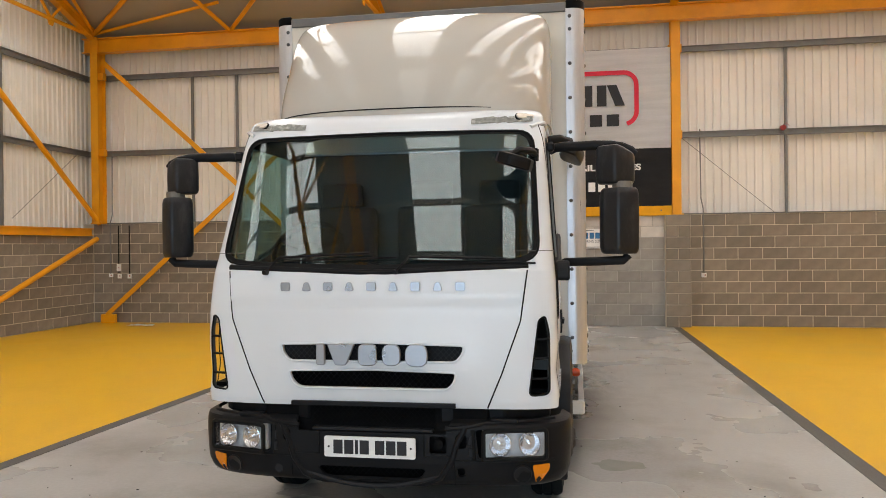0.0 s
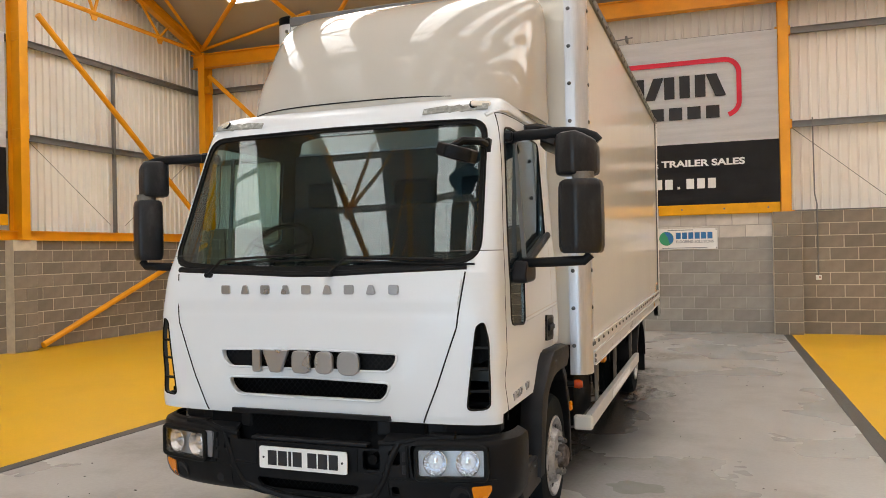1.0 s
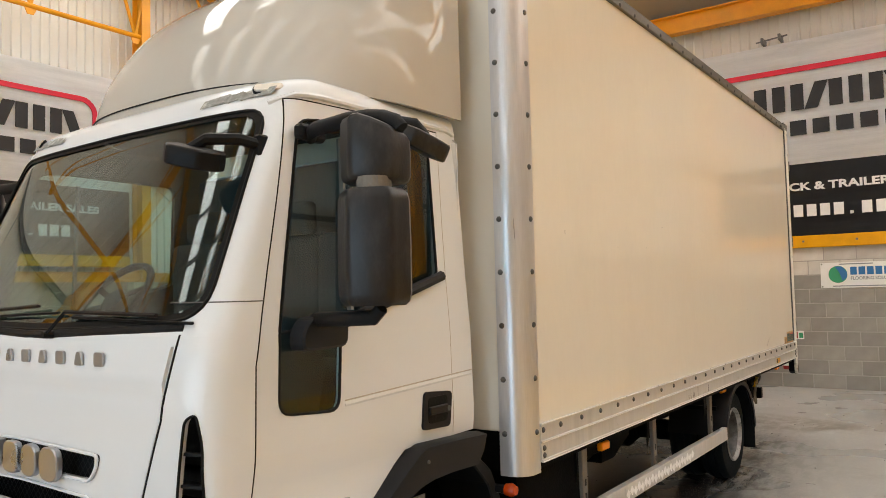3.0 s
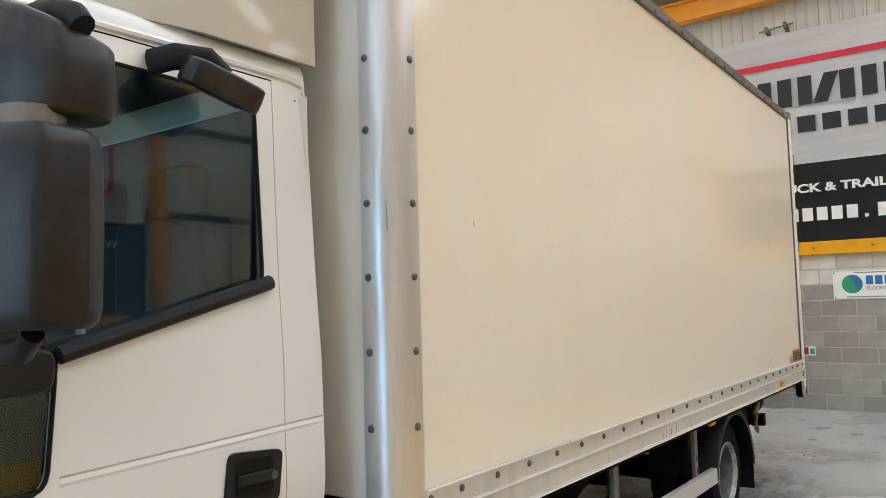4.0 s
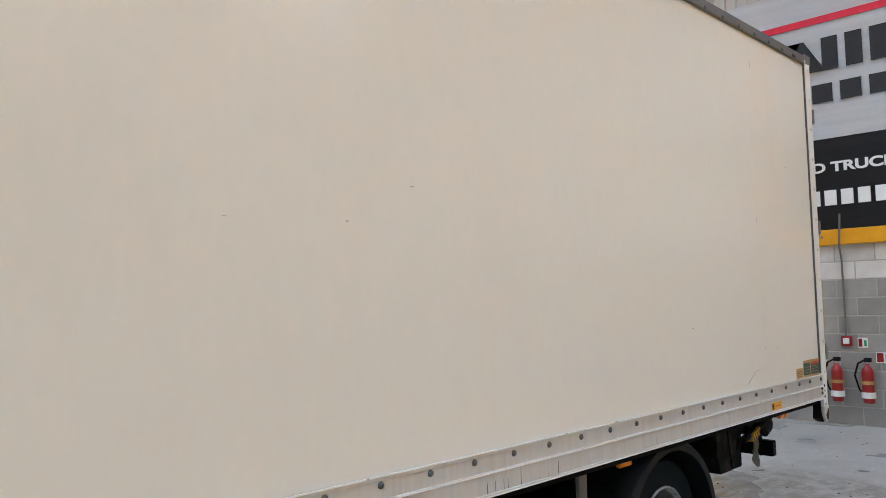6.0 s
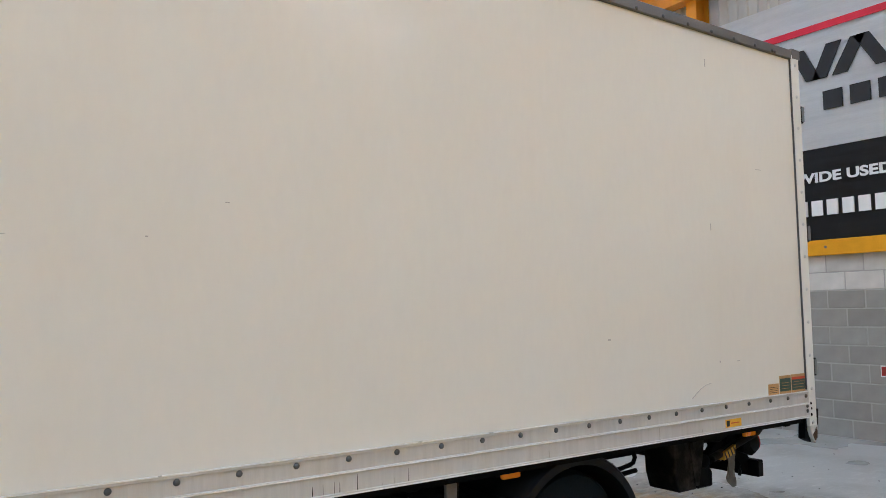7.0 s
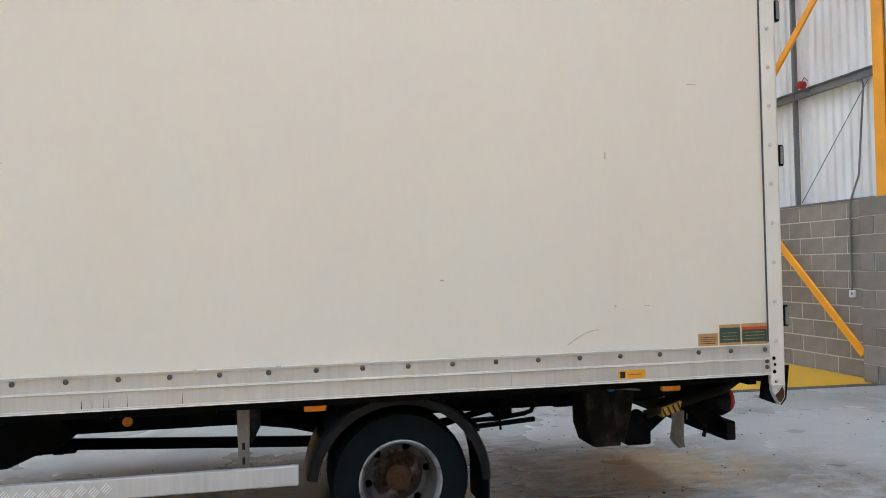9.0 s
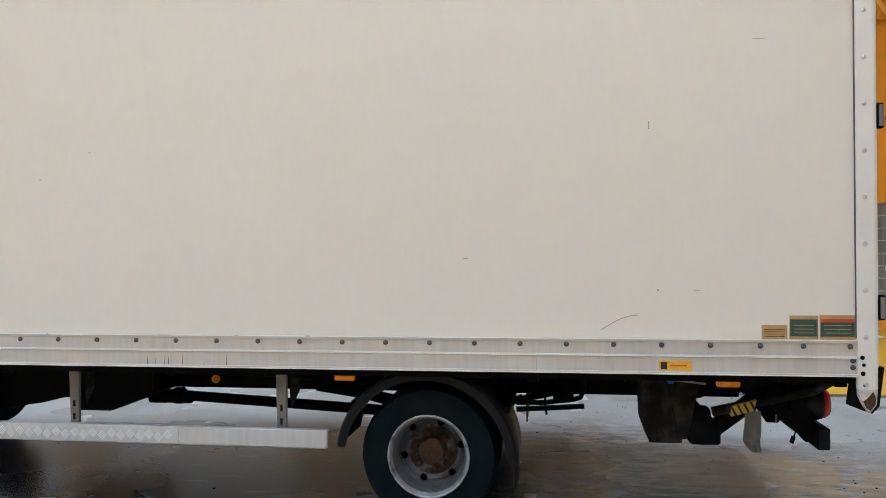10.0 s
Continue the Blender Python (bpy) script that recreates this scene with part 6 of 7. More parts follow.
def road_wheel(x_out, y, z, sg, rear):
    s = -sg
    w = part("wheel", tyre(x_out, y, z, 0.199 if rear else 0.2, sg), M_TYRE, truck, "worn black lorry tyre on a steel rim", True)
    if rear:
        rim = [(0.016 * s, 0.222), (-0.006 * s, 0.219), (-0.010 * s, 0.214), (-0.006 * s, 0.208), (0.010 * s, 0.204), (0.02 * s, 0.197), (0.045 * s, 0.190), (0.12 * s, 0.182), (0.146 * s, 0.172), (0.140 * s, 0.158), (0.154 * s, 0.142), (0.158 * s, 0.135)]
        face_x = 0.156 * s
    else:
        rim = [(0.012 * s, 0.236), (-0.006 * s, 0.232), (-0.008 * s, 0.222), (0.03 * s, 0.205), (0.05 * s, 0.195), (0.02 * s, 0.17), (-0.025 * s, 0.145), (-0.03 * s, 0.09), (-0.03 * s, 0.03)]
        face_x = -0.03 * s
    if rear:
        part("barrel", lathe(rim[5:8], (x_out, y, z), "X", 40, None, False), M_BARREL, w, "grey rim barrel, darkened in colour as shade, with dirt", True)
        part("disc_ring", lathe(rim[7:], (x_out, y, z), "X", 40, None, False), M_RING, w, "worn grey ring of the wheel disc", True)
        rim = rim[:6]
    rm = part("rim", lathe(rim, (x_out, y, z), "X", 40, None, False), M_RIM, w, "chipped grey steel rim with rust", True)
    if rear:
        part("disc", lathe([(0.157 * s, 0.140), (0.154 * s, 0.11), (0.148 * s, 0.10), (0.150 * s, 0.03)], (x_out, y, z), "X", 36, None, False), M_RUST_DARK, w, "rusty wheel disc with paint chips", True)
    for k in range(6):
        a = radians(60 * k + 12)
        rr = 0.160 if rear else 0.163
        part("hand_hole", lathe([(0.0, 0.0), (0.0, 0.020 if rear else 0.021)], (x_out + (0.138 * s if rear else 0.004 * s), y + rr * math.cos(a), z + rr * math.sin(a)), "X", 14), M_SEAL, rm)
        a += radians(30)
        part("wheel_nut", lathe([(0.01 * s, 0.0), (0.01 * s, 0.026 if rear else 0.021), ((-0.035 if rear else -0.018) * s, 0.022 if rear else 0.018), ((-0.05 if rear else -0.03) * s, 0.009), ((-0.05 if rear else -0.03) * s, 0.0)], (x_out + face_x, y + (0.094 if rear else 0.105) * math.cos(a), z + (0.094 if rear else 0.105) * math.sin(a)), "X", 6), M_RUST if rear else M_BARREL, rm)
    hub = [(0.0, 0.078), (-0.03 * s, 0.076), (-0.07 * s, 0.068), (-0.078 * s, 0.05), (-0.08 * s, 0.0)] if rear else [(0.0, 0.07), (-0.035 * s, 0.066), (-0.05 * s, 0.05), (-0.052 * s, 0.0)]
    part("hub", lathe(hub, (x_out + face_x, y, z), "X", 28), M_RUST if rear else M_RUST_DARK, w, "rusty wheel hub", True)
    return w


for sg in (1, -1):
    road_wheel(XC + sg * 1.02, 5.35, 0.368, sg, True)
    dark("inner_tyre", tyre(XC + sg * 0.785, 5.35, 0.368, 0.2, sg), "inner twin tyre", True, M_TYRE)
    road_wheel(XC + sg * 0.965, 1.25, 0.366, sg, False)
    # rear mudguard
    t = bmesh.new()
    ring = []
    for k in range(33):
        a = radians(1 + 171 * k / 32)
        row = []
        for rr, xx in ((0.455, 0.62), (0.47, 0.64), (0.47, 1.075), (0.458, 1.092), (0.418, 1.092), (0.418, 1.08), (0.455, 1.06)):
            z = 0.362 + rr * math.sin(a)
            row.append(t.verts.new((XC + sg * xx, 5.342 + rr * 1.02 * math.cos(a), z)))
        ring.append(row)
    for a, b in zip(ring, ring[1:]):
        for i in range(7):
            t.faces.new((a[i], a[(i + 1) % 7], b[(i + 1) % 7], b[i]))
    t.faces.new(ring[0]); t.faces.new(ring[-1])
    mg = dark("mudguard", t, "black plastic rear mudguard", True, M_PLASTIC)
    part("mud_flap", box(min(XC + sg * 0.66, XC + sg * 1.08), max(XC + sg * 0.66, XC + sg * 1.08), 5.80, 5.81, 0.18, 0.46, 0.003), M_SEAL, mg, "black rubber mud flap")
    part("mudguard_stay", box(min(XC + sg * 0.5, XC + sg * 1.0), max(XC + sg * 0.5, XC + sg * 1.0), 4.93, 4.97, 0.62, 0.65), M_BLACK, mg)
    part("mudguard_stay", box(min(XC + sg * 0.5, XC + sg * 1.0), max(XC + sg * 0.5, XC + sg * 1.0), 5.74, 5.78, 0.60, 0.63), M_BLACK, mg)
    # front wheel arch and step
    t = bmesh.new()
    ring = []
    arch = [(0.63, 0.42), (0.665, 0.60), (0.69, 0.75), (0.725, 0.838), (0.80, 0.893), (0.90, 0.958), (0.985, 1.010), (1.04, 1.028), (1.25, 1.022), (1.46, 1.012)]
    inner = [(0.715, 0.42), (0.765, 0.62), (0.80, 0.71), (0.84, 0.79), (0.885, 0.83), (0.94, 0.856), (1.0, 0.876), (1.08, 0.888), (1.2, 0.892), (1.40, 0.886)]
    for (ya, za), (yb, zb) in zip(arch, inner):
        ym, zm = ya * 0.45 + yb * 0.55, za * 0.45 + zb * 0.55
        ring.append([t.verts.new((XC + sg * xx, y, z)) for xx, y, z in ((0.90, ya + 0.012, za - 0.012), (0.975, ya, za), (1.018, ya + 0.012, za - 0.012), (1.030, ym, zm), (1.022, yb - 0.004, zb), (0.90, yb, zb))])
    for a, b in zip(ring, ring[1:]):
        for i in range(6):
            t.faces.new((a[i], a[(i + 1) % 6], b[(i + 1) % 6], b[i]))
    t.faces.new(ring[0]); t.faces.new(ring[-1])
    wa = dark("wheel_arch", t, "dark grey plastic front wheel arch", True, M_PLASTIC_GREY)
    part("clip_screw", lathe([(0, 0.008), (sg * 0.005, 0.007), (sg * 0.006, 0)], (XC + sg * 1.028, 1.03, 0.965), "X", 10), M_RIVET, wa)
    lin = bmesh.new()
    rings = [[lin.verts.new((XC + sg * xx, y + dy, z)) for xx, dy in ((0.66, 0), (0.93, 0), (0.93, 0.015), (0.66, 0.015))] for y, z in [(p[0] * 0.5 + q[0] * 0.5, p[1] * 0.5 + q[1] * 0.5) for p, q in zip(arch, inner)]]
    for a, b in zip(rings, rings[1:]):
        for i in range(4):
            lin.faces.new((a[i], a[(i + 1) % 4], b[(i + 1) % 4], b[i]))
    lin.faces.new(rings[0]); lin.faces.new(rings[-1])
    part("arch_liner", lin, M_BLACK, wa, "black inner liner", True)
    fl = dark("front_mudflap", prism([(1.40, 0.886), (1.46, 0.90), (1.555, 0.825), (1.66, 0.63), (1.685, 0.38), (1.685, 0.22), (1.65, 0.22), (1.64, 0.40), (1.60, 0.60), (1.52, 0.77)], XC + sg * 0.70, XC + sg * 0.985, "X", 0.006), "black front mudguard tail", False, M_PLASTIC)
    step = dark("cab_step", prism(round_poly([(0.30, 0.52), (0.745, 0.52), (0.755, 0.49), (0.72, 0.36), (0.34, 0.36)], 0.015, 3), XC + sg * 0.72, XC + sg * 1.0, "X", 0.008), "dark cab entry step", False, M_PLASTIC_GREY)
    tooth = finish(beam((-0.008, -0.008, 0), (0.008, 0.008, 0), 0.006, 0.010, 0.001), "tread_tooth", M_GALV_DIRTY)
    for i in range(9):
        for j in range(5):
            q = new("tread_tooth", tooth)
            q.parent = step
            q.matrix_basis = pose(XC + sg * (0.765 + 0.05 * j), 0.345 + 0.046 * i, 0.524, 0, 0, 90 * ((i + j) % 2))
    for k in range(4):
        part("step_stud", lathe([(0, 0.007), (sg * 0.005, 0.006), (sg * 0.006, 0)], (XC + sg * 1.0, 0.40 + 0.09 * k, 0.485), "X", 8), M_RIVET, step)
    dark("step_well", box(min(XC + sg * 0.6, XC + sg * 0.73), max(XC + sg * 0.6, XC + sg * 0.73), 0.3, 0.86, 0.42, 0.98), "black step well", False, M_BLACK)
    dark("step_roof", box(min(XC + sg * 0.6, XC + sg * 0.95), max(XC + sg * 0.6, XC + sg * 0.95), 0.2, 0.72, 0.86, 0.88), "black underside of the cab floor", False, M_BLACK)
    # side guard
    xg = XC + sg * 1.10
    sgd = part("side_guard", box(xg - 0.012, xg + 0.012, 1.78, 4.828, 0.415, 0.509, 0.006), M_ALU, truck, "dented aluminium side guard rail")
    part("guard_lip", box(min(xg - sg * 0.03, xg + sg * 0.012), max(xg - sg * 0.03, xg + sg * 0.012), 1.78, 4.828, 0.500, 0.512, 0.003), M_ALU, sgd)
    part("end_cap", prism([(xg - sg * 0.11, 1.745), (xg + sg * 0.016, 1.745), (xg + sg * 0.016, 1.79), (xg - sg * 0.11, 1.79)], 0.408, 0.504, "Z", 0.012), M_PAINT_OLD, sgd, "pale plastic end cap")
    part("tread_plate", box(min(xg + sg * 0.011, xg + sg * 0.0145), max(xg + sg * 0.011, xg + sg * 0.0145), 2.75, 4.0, 0.422, 0.500), M_ALU, sgd, "bright chequered tread plate")
    if sg > 0:
        bar_me = finish(beam((0, -0.014, -0.014), (0, 0.014, 0.014), 0.006, 0.0055, 0.001), "tread_bar", M_BEAD)
        for k in range(22):
            for j in range(4):
                q = new("tread_bar", bar_me)
                q.parent = sgd
                q.matrix_basis = pose(xg + 0.0155, 2.785 + 0.055 * k + 0.0075 * (j - 1.5), 0.463 - 0.0075 * (j - 1.5) + (0.006 if k % 2 else -0.006), 0, 0, 0)
    for y in (2.33, 3.36, 4.565):
        part("guard_post", prism([(y - 0.032, 0.80), (y + 0.030, 0.80), (y + 0.024, 0.45), (y - 0.024, 0.45)], xg - sg * 0.055, xg - sg * 0.03, "X", 0.004), M_GALV_DIRTY, sgd, "dirty galvanised guard post")
        for zs in (0.528, 0.60):
            part("post_slot", box(min(xg - sg * 0.028, xg - sg * 0.031), max(xg - sg * 0.028, xg - sg * 0.031), y - 0.007, y + 0.007, zs, zs + 0.034), M_SEAL, sgd)
        part("post_bracket", prism([(y + 0.02, 0.80), (y + 0.085, 0.80), (y + 0.08, 0.70), (y + 0.03, 0.60)], xg - sg * 0.10, xg - sg * 0.09, "X", 0.002), M_GRIME, sgd, "grimy bracket behind the post")
    # lamps and reflectors along the side
    for y in (4.915, 6.855):
        lp = part("side_marker", box(min(XC + sg * 1.05, XC + sg * 1.078), max(XC + sg * 1.05, XC + sg * 1.078), y - 0.056, y + 0.056, 0.768, 0.808, 0.006), M_AMBER, truck, "amber side marker lamp")
        part("bracket", box(min(XC + sg * 0.98, XC + sg * 1.05), max(XC + sg * 0.98, XC + sg * 1.05), y - 0.03, y + 0.03, 0.775, 0.845), M_BLACK, lp)
    rf = part("round_reflector", lathe([(0.0, 0.027), (sg * 0.01, 0.027), (sg * 0.012, 0.0)], (XC + sg * 0.442, 3.905, 0.655), "X", 20), M_AMBER, truck, "round amber reflector", True)
    mk2 = part("side_marker", box(min(XC + sg * 1.06, XC + sg * 1.095), max(XC + sg * 1.06, XC + sg * 1.095), 2.50, 2.60, 0.745, 0.79, 0.006), M_AMBER, truck, "amber side marker lamp")
    part("bracket", box(min(XC + sg * 0.98, XC + sg * 1.06), max(XC + sg * 0.98, XC + sg * 1.06), 2.53, 2.57, 0.77, 0.845), M_BLACK, mk2)
    rp2 = part("repeater_lamp", lathe([(0.0, 0.026), (sg * 0.03, 0.030), (sg * 0.05, 0.02), (sg * 0.052, 0.0)], (XC + sg * 1.03, 1.60, 0.737), "X", 18), M_AMBER_RED, truck, "orange repeater lamp on a stalk", True)
    part("stalk", tube([(XC + sg * 0.85, 1.58, 0.74), (XC + sg * 1.03, 1.60, 0.737)], 0.02, 8), M_PLASTIC, rp2)
    part("repeater_lamp", box(min(XC + sg * 0.99, XC + sg * 1.01), max(XC + sg * 0.99, XC + sg * 1.01), 1.59, 1.62, 0.565, 0.625, 0.006), M_AMBER, truck, "small amber reflector")

# rear end: valve box, tail lift arms, underrun bar
for sg in (1, -1):
    xo, xi = XC + sg * 0.79, XC + sg * 0.50

    def slab(outline, x0, x1, r=0.006):
        return prism(outline, min(XC + sg * x0, XC + sg * x1), max(XC + sg * x0, XC + sg * x1), "X", r)

    vb = dark("valve_box", slab([(6.465, 0.82), (6.66, 0.82), (6.665, 0.60), (6.68, 0.415), (6.51, 0.415), (6.475, 0.52)], 0.55, 0.79), "grimy dark steel box under the rear", False, M_GRIME)
    part("cover_plate", slab([(6.60, 0.80), (6.78, 0.80), (6.74, 0.60), (6.70, 0.44), (6.66, 0.44)], 0.79, 0.80, 0.002), M_GRIME, vb, "grimy cover plate")
    pb = dark("pump_box", slab([(6.70, 0.60), (6.79, 0.60), (6.85, 0.54), (6.88, 0.50), (6.88, 0.405), (6.725, 0.405), (6.705, 0.45)], 0.50, 0.77, 0.010), "black pump box")
    part("backing_plate", slab([(6.66, 0.82), (7.0, 0.82), (6.99, 0.70), (6.90, 0.635), (6.84, 0.60), (6.70, 0.58)], 0.44, 0.47, 0.002), M_BLACK, pb)
    part("dome", lathe([(0.0, 0.045), (sg * 0.02, 0.042), (sg * 0.03, 0.025), (sg * 0.032, 0.0)], (XC + sg * 0.77, 6.785, 0.575), "X", 16), M_BLACK, pb, "", True)
    dark("lift_arm", beam((XC + sg * 0.66, 6.84, 0.45), (XC + sg * 0.66, 7.16, 0.70), 0.05, 0.085, 0.008), "black tail lift arm")
    dark("lift_arm", beam((XC + sg * 0.66, 7.02, 0.70), (XC + sg * 0.66, 7.46, 0.80), 0.06, 0.09, 0.008), "black tail lift arm")
    cy = dark("lift_ram", tube([(XC + sg * 0.80, 6.83, 0.59), (XC + sg * 0.80, 7.06, 0.645), (XC + sg * 0.80, 7.34, 0.712), (XC + sg * 0.80, 7.46, 0.785)], 0.026, 12), "dark grey tail lift ram", True, M_GRIME)
    hz = part("hazard_sleeve", prism([(-0.075, -0.026), (0.045, -0.026), (0.075, 0.026), (-0.055, 0.026)], -0.028, 0.028, "X", 0.004), M_HAZARD, cy, "yellow and black hazard sleeve")
    hz.matrix_basis = pose(XC + sg * 0.81, 6.982, 0.618, 16, 0, 0)
    for k in range(4):
        y0 = -0.055 + 0.033 * k
        part("stripe", prism([(y0, -0.025), (y0 + 0.012, -0.025), (y0 + 0.003, 0.025), (y0 - 0.009, 0.025)], sg * 0.0282, sg * 0.0292, "X"), M_INK, hz)
    t = bmesh.new()
    cols = [(6.995, 7.07), (6.99, 7.075), (6.985, 7.075), (6.985, 7.07), (7.0, 7.068), (7.035, 7.075)]
    rows_z = [0.60, 0.54, 0.49, 0.445, 0.42, 0.385]
    g = [[t.verts.new((XC + sg * (0.80 + 0.012 * math.sin(1.3 * j + 2.2 * i)), y0 + (y1 - y0) * i / 4, z)) for i in range(5)] for j, ((y0, y1), z) in enumerate(zip(cols, rows_z))]
    for j in range(5):
        for i in range(4):
            t.faces.new((g[j][i], g[j][i + 1], g[j + 1][i + 1], g[j + 1][i]))
    dark("rag_flap", thick(t, 0.006), "hanging torn grey rubber flap", True, M_FLAP)
    pl = dark("tail_bracket", slab([(7.05, 0.80), (7.24, 0.80), (7.235, 0.52), (7.215, 0.495), (7.155, 0.495), (7.09, 0.595)], 0.58, 0.60, 0.003), "black bracket plate")
    part("slot", slab([(7.20, 0.50), (7.21, 0.50), (7.21, 0.54), (7.20, 0.54)], 0.60, 0.602, 0), M_STEEL, pl)
    dark("underrun_stay", beam((XC + sg * 0.68, 7.15, 0.70), (XC + sg * 0.68, 7.37, 0.45), 0.06, 0.11, 0.006), "black underrun stay")
    dark("tail_bracket", slab([(7.22, 0.80), (7.36, 0.78), (7.40, 0.70), (7.40, 0.56), (7.35, 0.54), (7.24, 0.58)], 0.56, 0.76, 0.01), "black lamp bracket")
    tl = part("tail_lamp", lathe([(0.0, 0.076), (0.02, 0.078), (0.038, 0.066), (0.044, 0.0)], (XC + sg * 0.70, 7.395, 0.628), "Y", 24), M_REDLENS, truck, "round red tail lamp", True)
    part("housing", lathe([(-0.10, 0.05), (-0.03, 0.084), (0.002, 0.084)], (XC + sg * 0.70, 7.395, 0.628), "Y", 24), M_PLASTIC, tl, "", True)
    dark("trailing_cable", tube([(XC + sg * 0.70, 7.29, 0.54), (XC + sg * 0.705, 7.275, 0.48), (XC + sg * 0.71, 7.262, 0.445)], 0.004, 6), "thin hanging cable", False, M_SEAL)
    dark("cable_plug", tube([(XC + sg * 0.71, 7.262, 0.45), (XC + sg * 0.715, 7.248, 0.415)], 0.012, 8), "black cable plug", True, M_SEAL)
ub = dark("underrun_bar", box(XC - 0.79, XC + 0.79, 7.355, 7.42, 0.40, 0.512, 0.006), "black square rear underrun bar")
for sg in (1, -1):
    part("bar_end", box(min(XC + sg * 0.79, XC + sg * 0.791), max(XC + sg * 0.79, XC + sg * 0.791), 7.362, 7.412, 0.408, 0.504), M_SEAL, ub, "hollow end")
dark("tail_deck", box(XC - 1.05, XC + 1.05, 7.0, 7.36, 0.80, 0.846, 0.006), "dark rear cross member")
dark("tail_tongue", prism([(6.70, 0.842), (7.48, 0.842), (7.45, 0.815), (7.12, 0.735), (6.95, 0.68), (6.70, 0.70)], XC - 0.78, XC + 0.78, "X", 0.006), "folded black tail lift tongue")
dark("rear_mount", beam((XC + 0.80, 6.45, 0.775), (XC + 0.80, 6.80, 0.735), 0.010, 0.010), "thin grey pipe", False, M_STEEL)
dark("blue_valve", box(XC + 0.78, XC + 0.81, 6.60, 6.64, 0.735, 0.775, 0.008), "small blue plastic valve", False, M_BLUE)

# ---------------------------------------------------------------- small things in the hall
def socket_box(x, y, z, label="white plastic socket outlet on the block wall", h=0.09):
    s = thing("socket_outlet", box(x - 0.045, x + 0.045, y - 0.04, y, z - h / 2, z + h / 2, 0.006), M_PLATE, label, "socket")
    part("faceplate", box(x - 0.04, x + 0.04, y - 0.044, y - 0.04, z - h / 2 + 0.006, z + h / 2 - 0.006, 0.002), M_PLATE, s)
    part("rocker_switch", box(x + 0.008, x + 0.026, y - 0.048, y - 0.044, z - 0.012, z + 0.02), M_EXT_RED, s)
    return s


def conduit(pts, label="grey steel conduit pipe fixed to the wall", r=0.012, material=None):
    return thing("conduit", tube(pts, r, 8), material or M_STEEL, label, "conduit", smooth=True)


socket_box(3.70, WY1, 1.007)
conduit([(3.70, WY1 - 0.03, 1.04), (3.695, WY1 - 0.03, 2.3), (3.67, WY1 + 0.06, 2.5), (3.66, WY1 + 0.09, 3.86)])
wall_l = WY1 - 0.0
for x, z, hh in ((-8.74, 1.22, 0.16), (-8.93, 1.05, 0.08), (-8.72, 1.03, 0.10), (-8.48, 1.03, 0.10)):
    socket_box(x, wall_l, z, "white and red plastic outlet on the block wall", hh)
for x in (-8.74, -8.48):
    conduit([(x, wall_l - 0.02, 1.10 if x < -8.6 else 1.08), (x, wall_l - 0.02, 2.15)], "black cable clipped to the block wall", 0.012, M_SEAL)
conduit([(-8.93, wall_l - 0.03, 1.09), (-8.93, wall_l - 0.03, 2.2), (-8.95, wall_l + 0.08, 2.4), (-8.95, wall_l + 0.1, 3.8)])
socket_box(-3.19, WY1, 1.03)
conduit([(-3.19, WY1 - 0.03, 1.07), (-3.185, WY1 - 0.03, 2.15), (-3.08, WY1 + 0.03, 2.5), (-2.98, WY1 + 0.05, 3.60), (-3.01, WY1 + 0.05, 3.68), (-3.08, WY1 + 0.05, 3.66)])
for x, z in ((5.19, 3.83), (-4.12, 3.86)):
    al = thing("alarm_sounder", lathe([(-0.08, 0.05), (-0.03, 0.055), (0.0, 0.055)], (x, WY1 + 0.09, z), "Y", 16), M_EXT_RED, "small red alarm sounder on the cladding rail", "alarm", "alarm sounders", smooth=True)
    part("bracket", box(x - 0.03, x + 0.03, WY1 + 0.07, WY1 + 0.16, z - 0.08, z - 0.05), M_STEEL, al)
    part("cable", tube([(x, WY1 + 0.06, z + 0.05), (x + 0.06, WY1 + 0.05, z + 0.09), (x + 0.12, WY1 + 0.06, z + 0.03)], 0.006, 6), M_EXT_RED, al)

# the supplier's sign
sg_e = thing("wall_sign", box(0.885, 2.03, WY1 - 0.016, WY1 - 0.004, 1.545, 1.93, 0.002), M_PLATE, "white printed vinyl sign on the block wall", "sign")
part("emblem", lathe([(-0.003, 0.13), (0.0, 0.13)], (1.125, WY1 - 0.017, 1.75), "Y", 28), M_SIGN_GREEN, sg_e, "round green and blue emblem")
part("emblem_half", prism([(1.085, 1.87), (1.185, 1.87), (1.25, 1.78), (1.245, 1.70), (1.185, 1.65), (1.145, 1.78)], WY1 - 0.0215, WY1 - 0.0205, "Y"), M_BLUE, sg_e)
for k in range(6):
    part("mark_shape", box(1.295 + k * 0.112, 1.295 + k * 0.112 + 0.088, WY1 - 0.018, WY1 - 0.016, 1.74, 1.86), M_BLUE, sg_e, "plain blue block")
face_n = Matrix(((1, 0, 0, 0), (0, 0, -1, 0), (0, 1, 0, 0), (0, 0, 0, 1)))
text_mesh("FLOORING SOLUTIONS", 0.07, M_SIGN_GREY, "lettering", pose(1.63, WY1 - 0.0175, 1.685) @ face_n, sg_e, 0.66, "small grey lettering", 0.001)
for k, (a, b, z) in enumerate(((1.15, 1.6, 1.905), (1.05, 1.85, 1.572))):
    part("print_bar", box(a, b, WY1 - 0.0175, WY1 - 0.016, z - 0.008, z + 0.008), M_SIGN_GREY, sg_e)
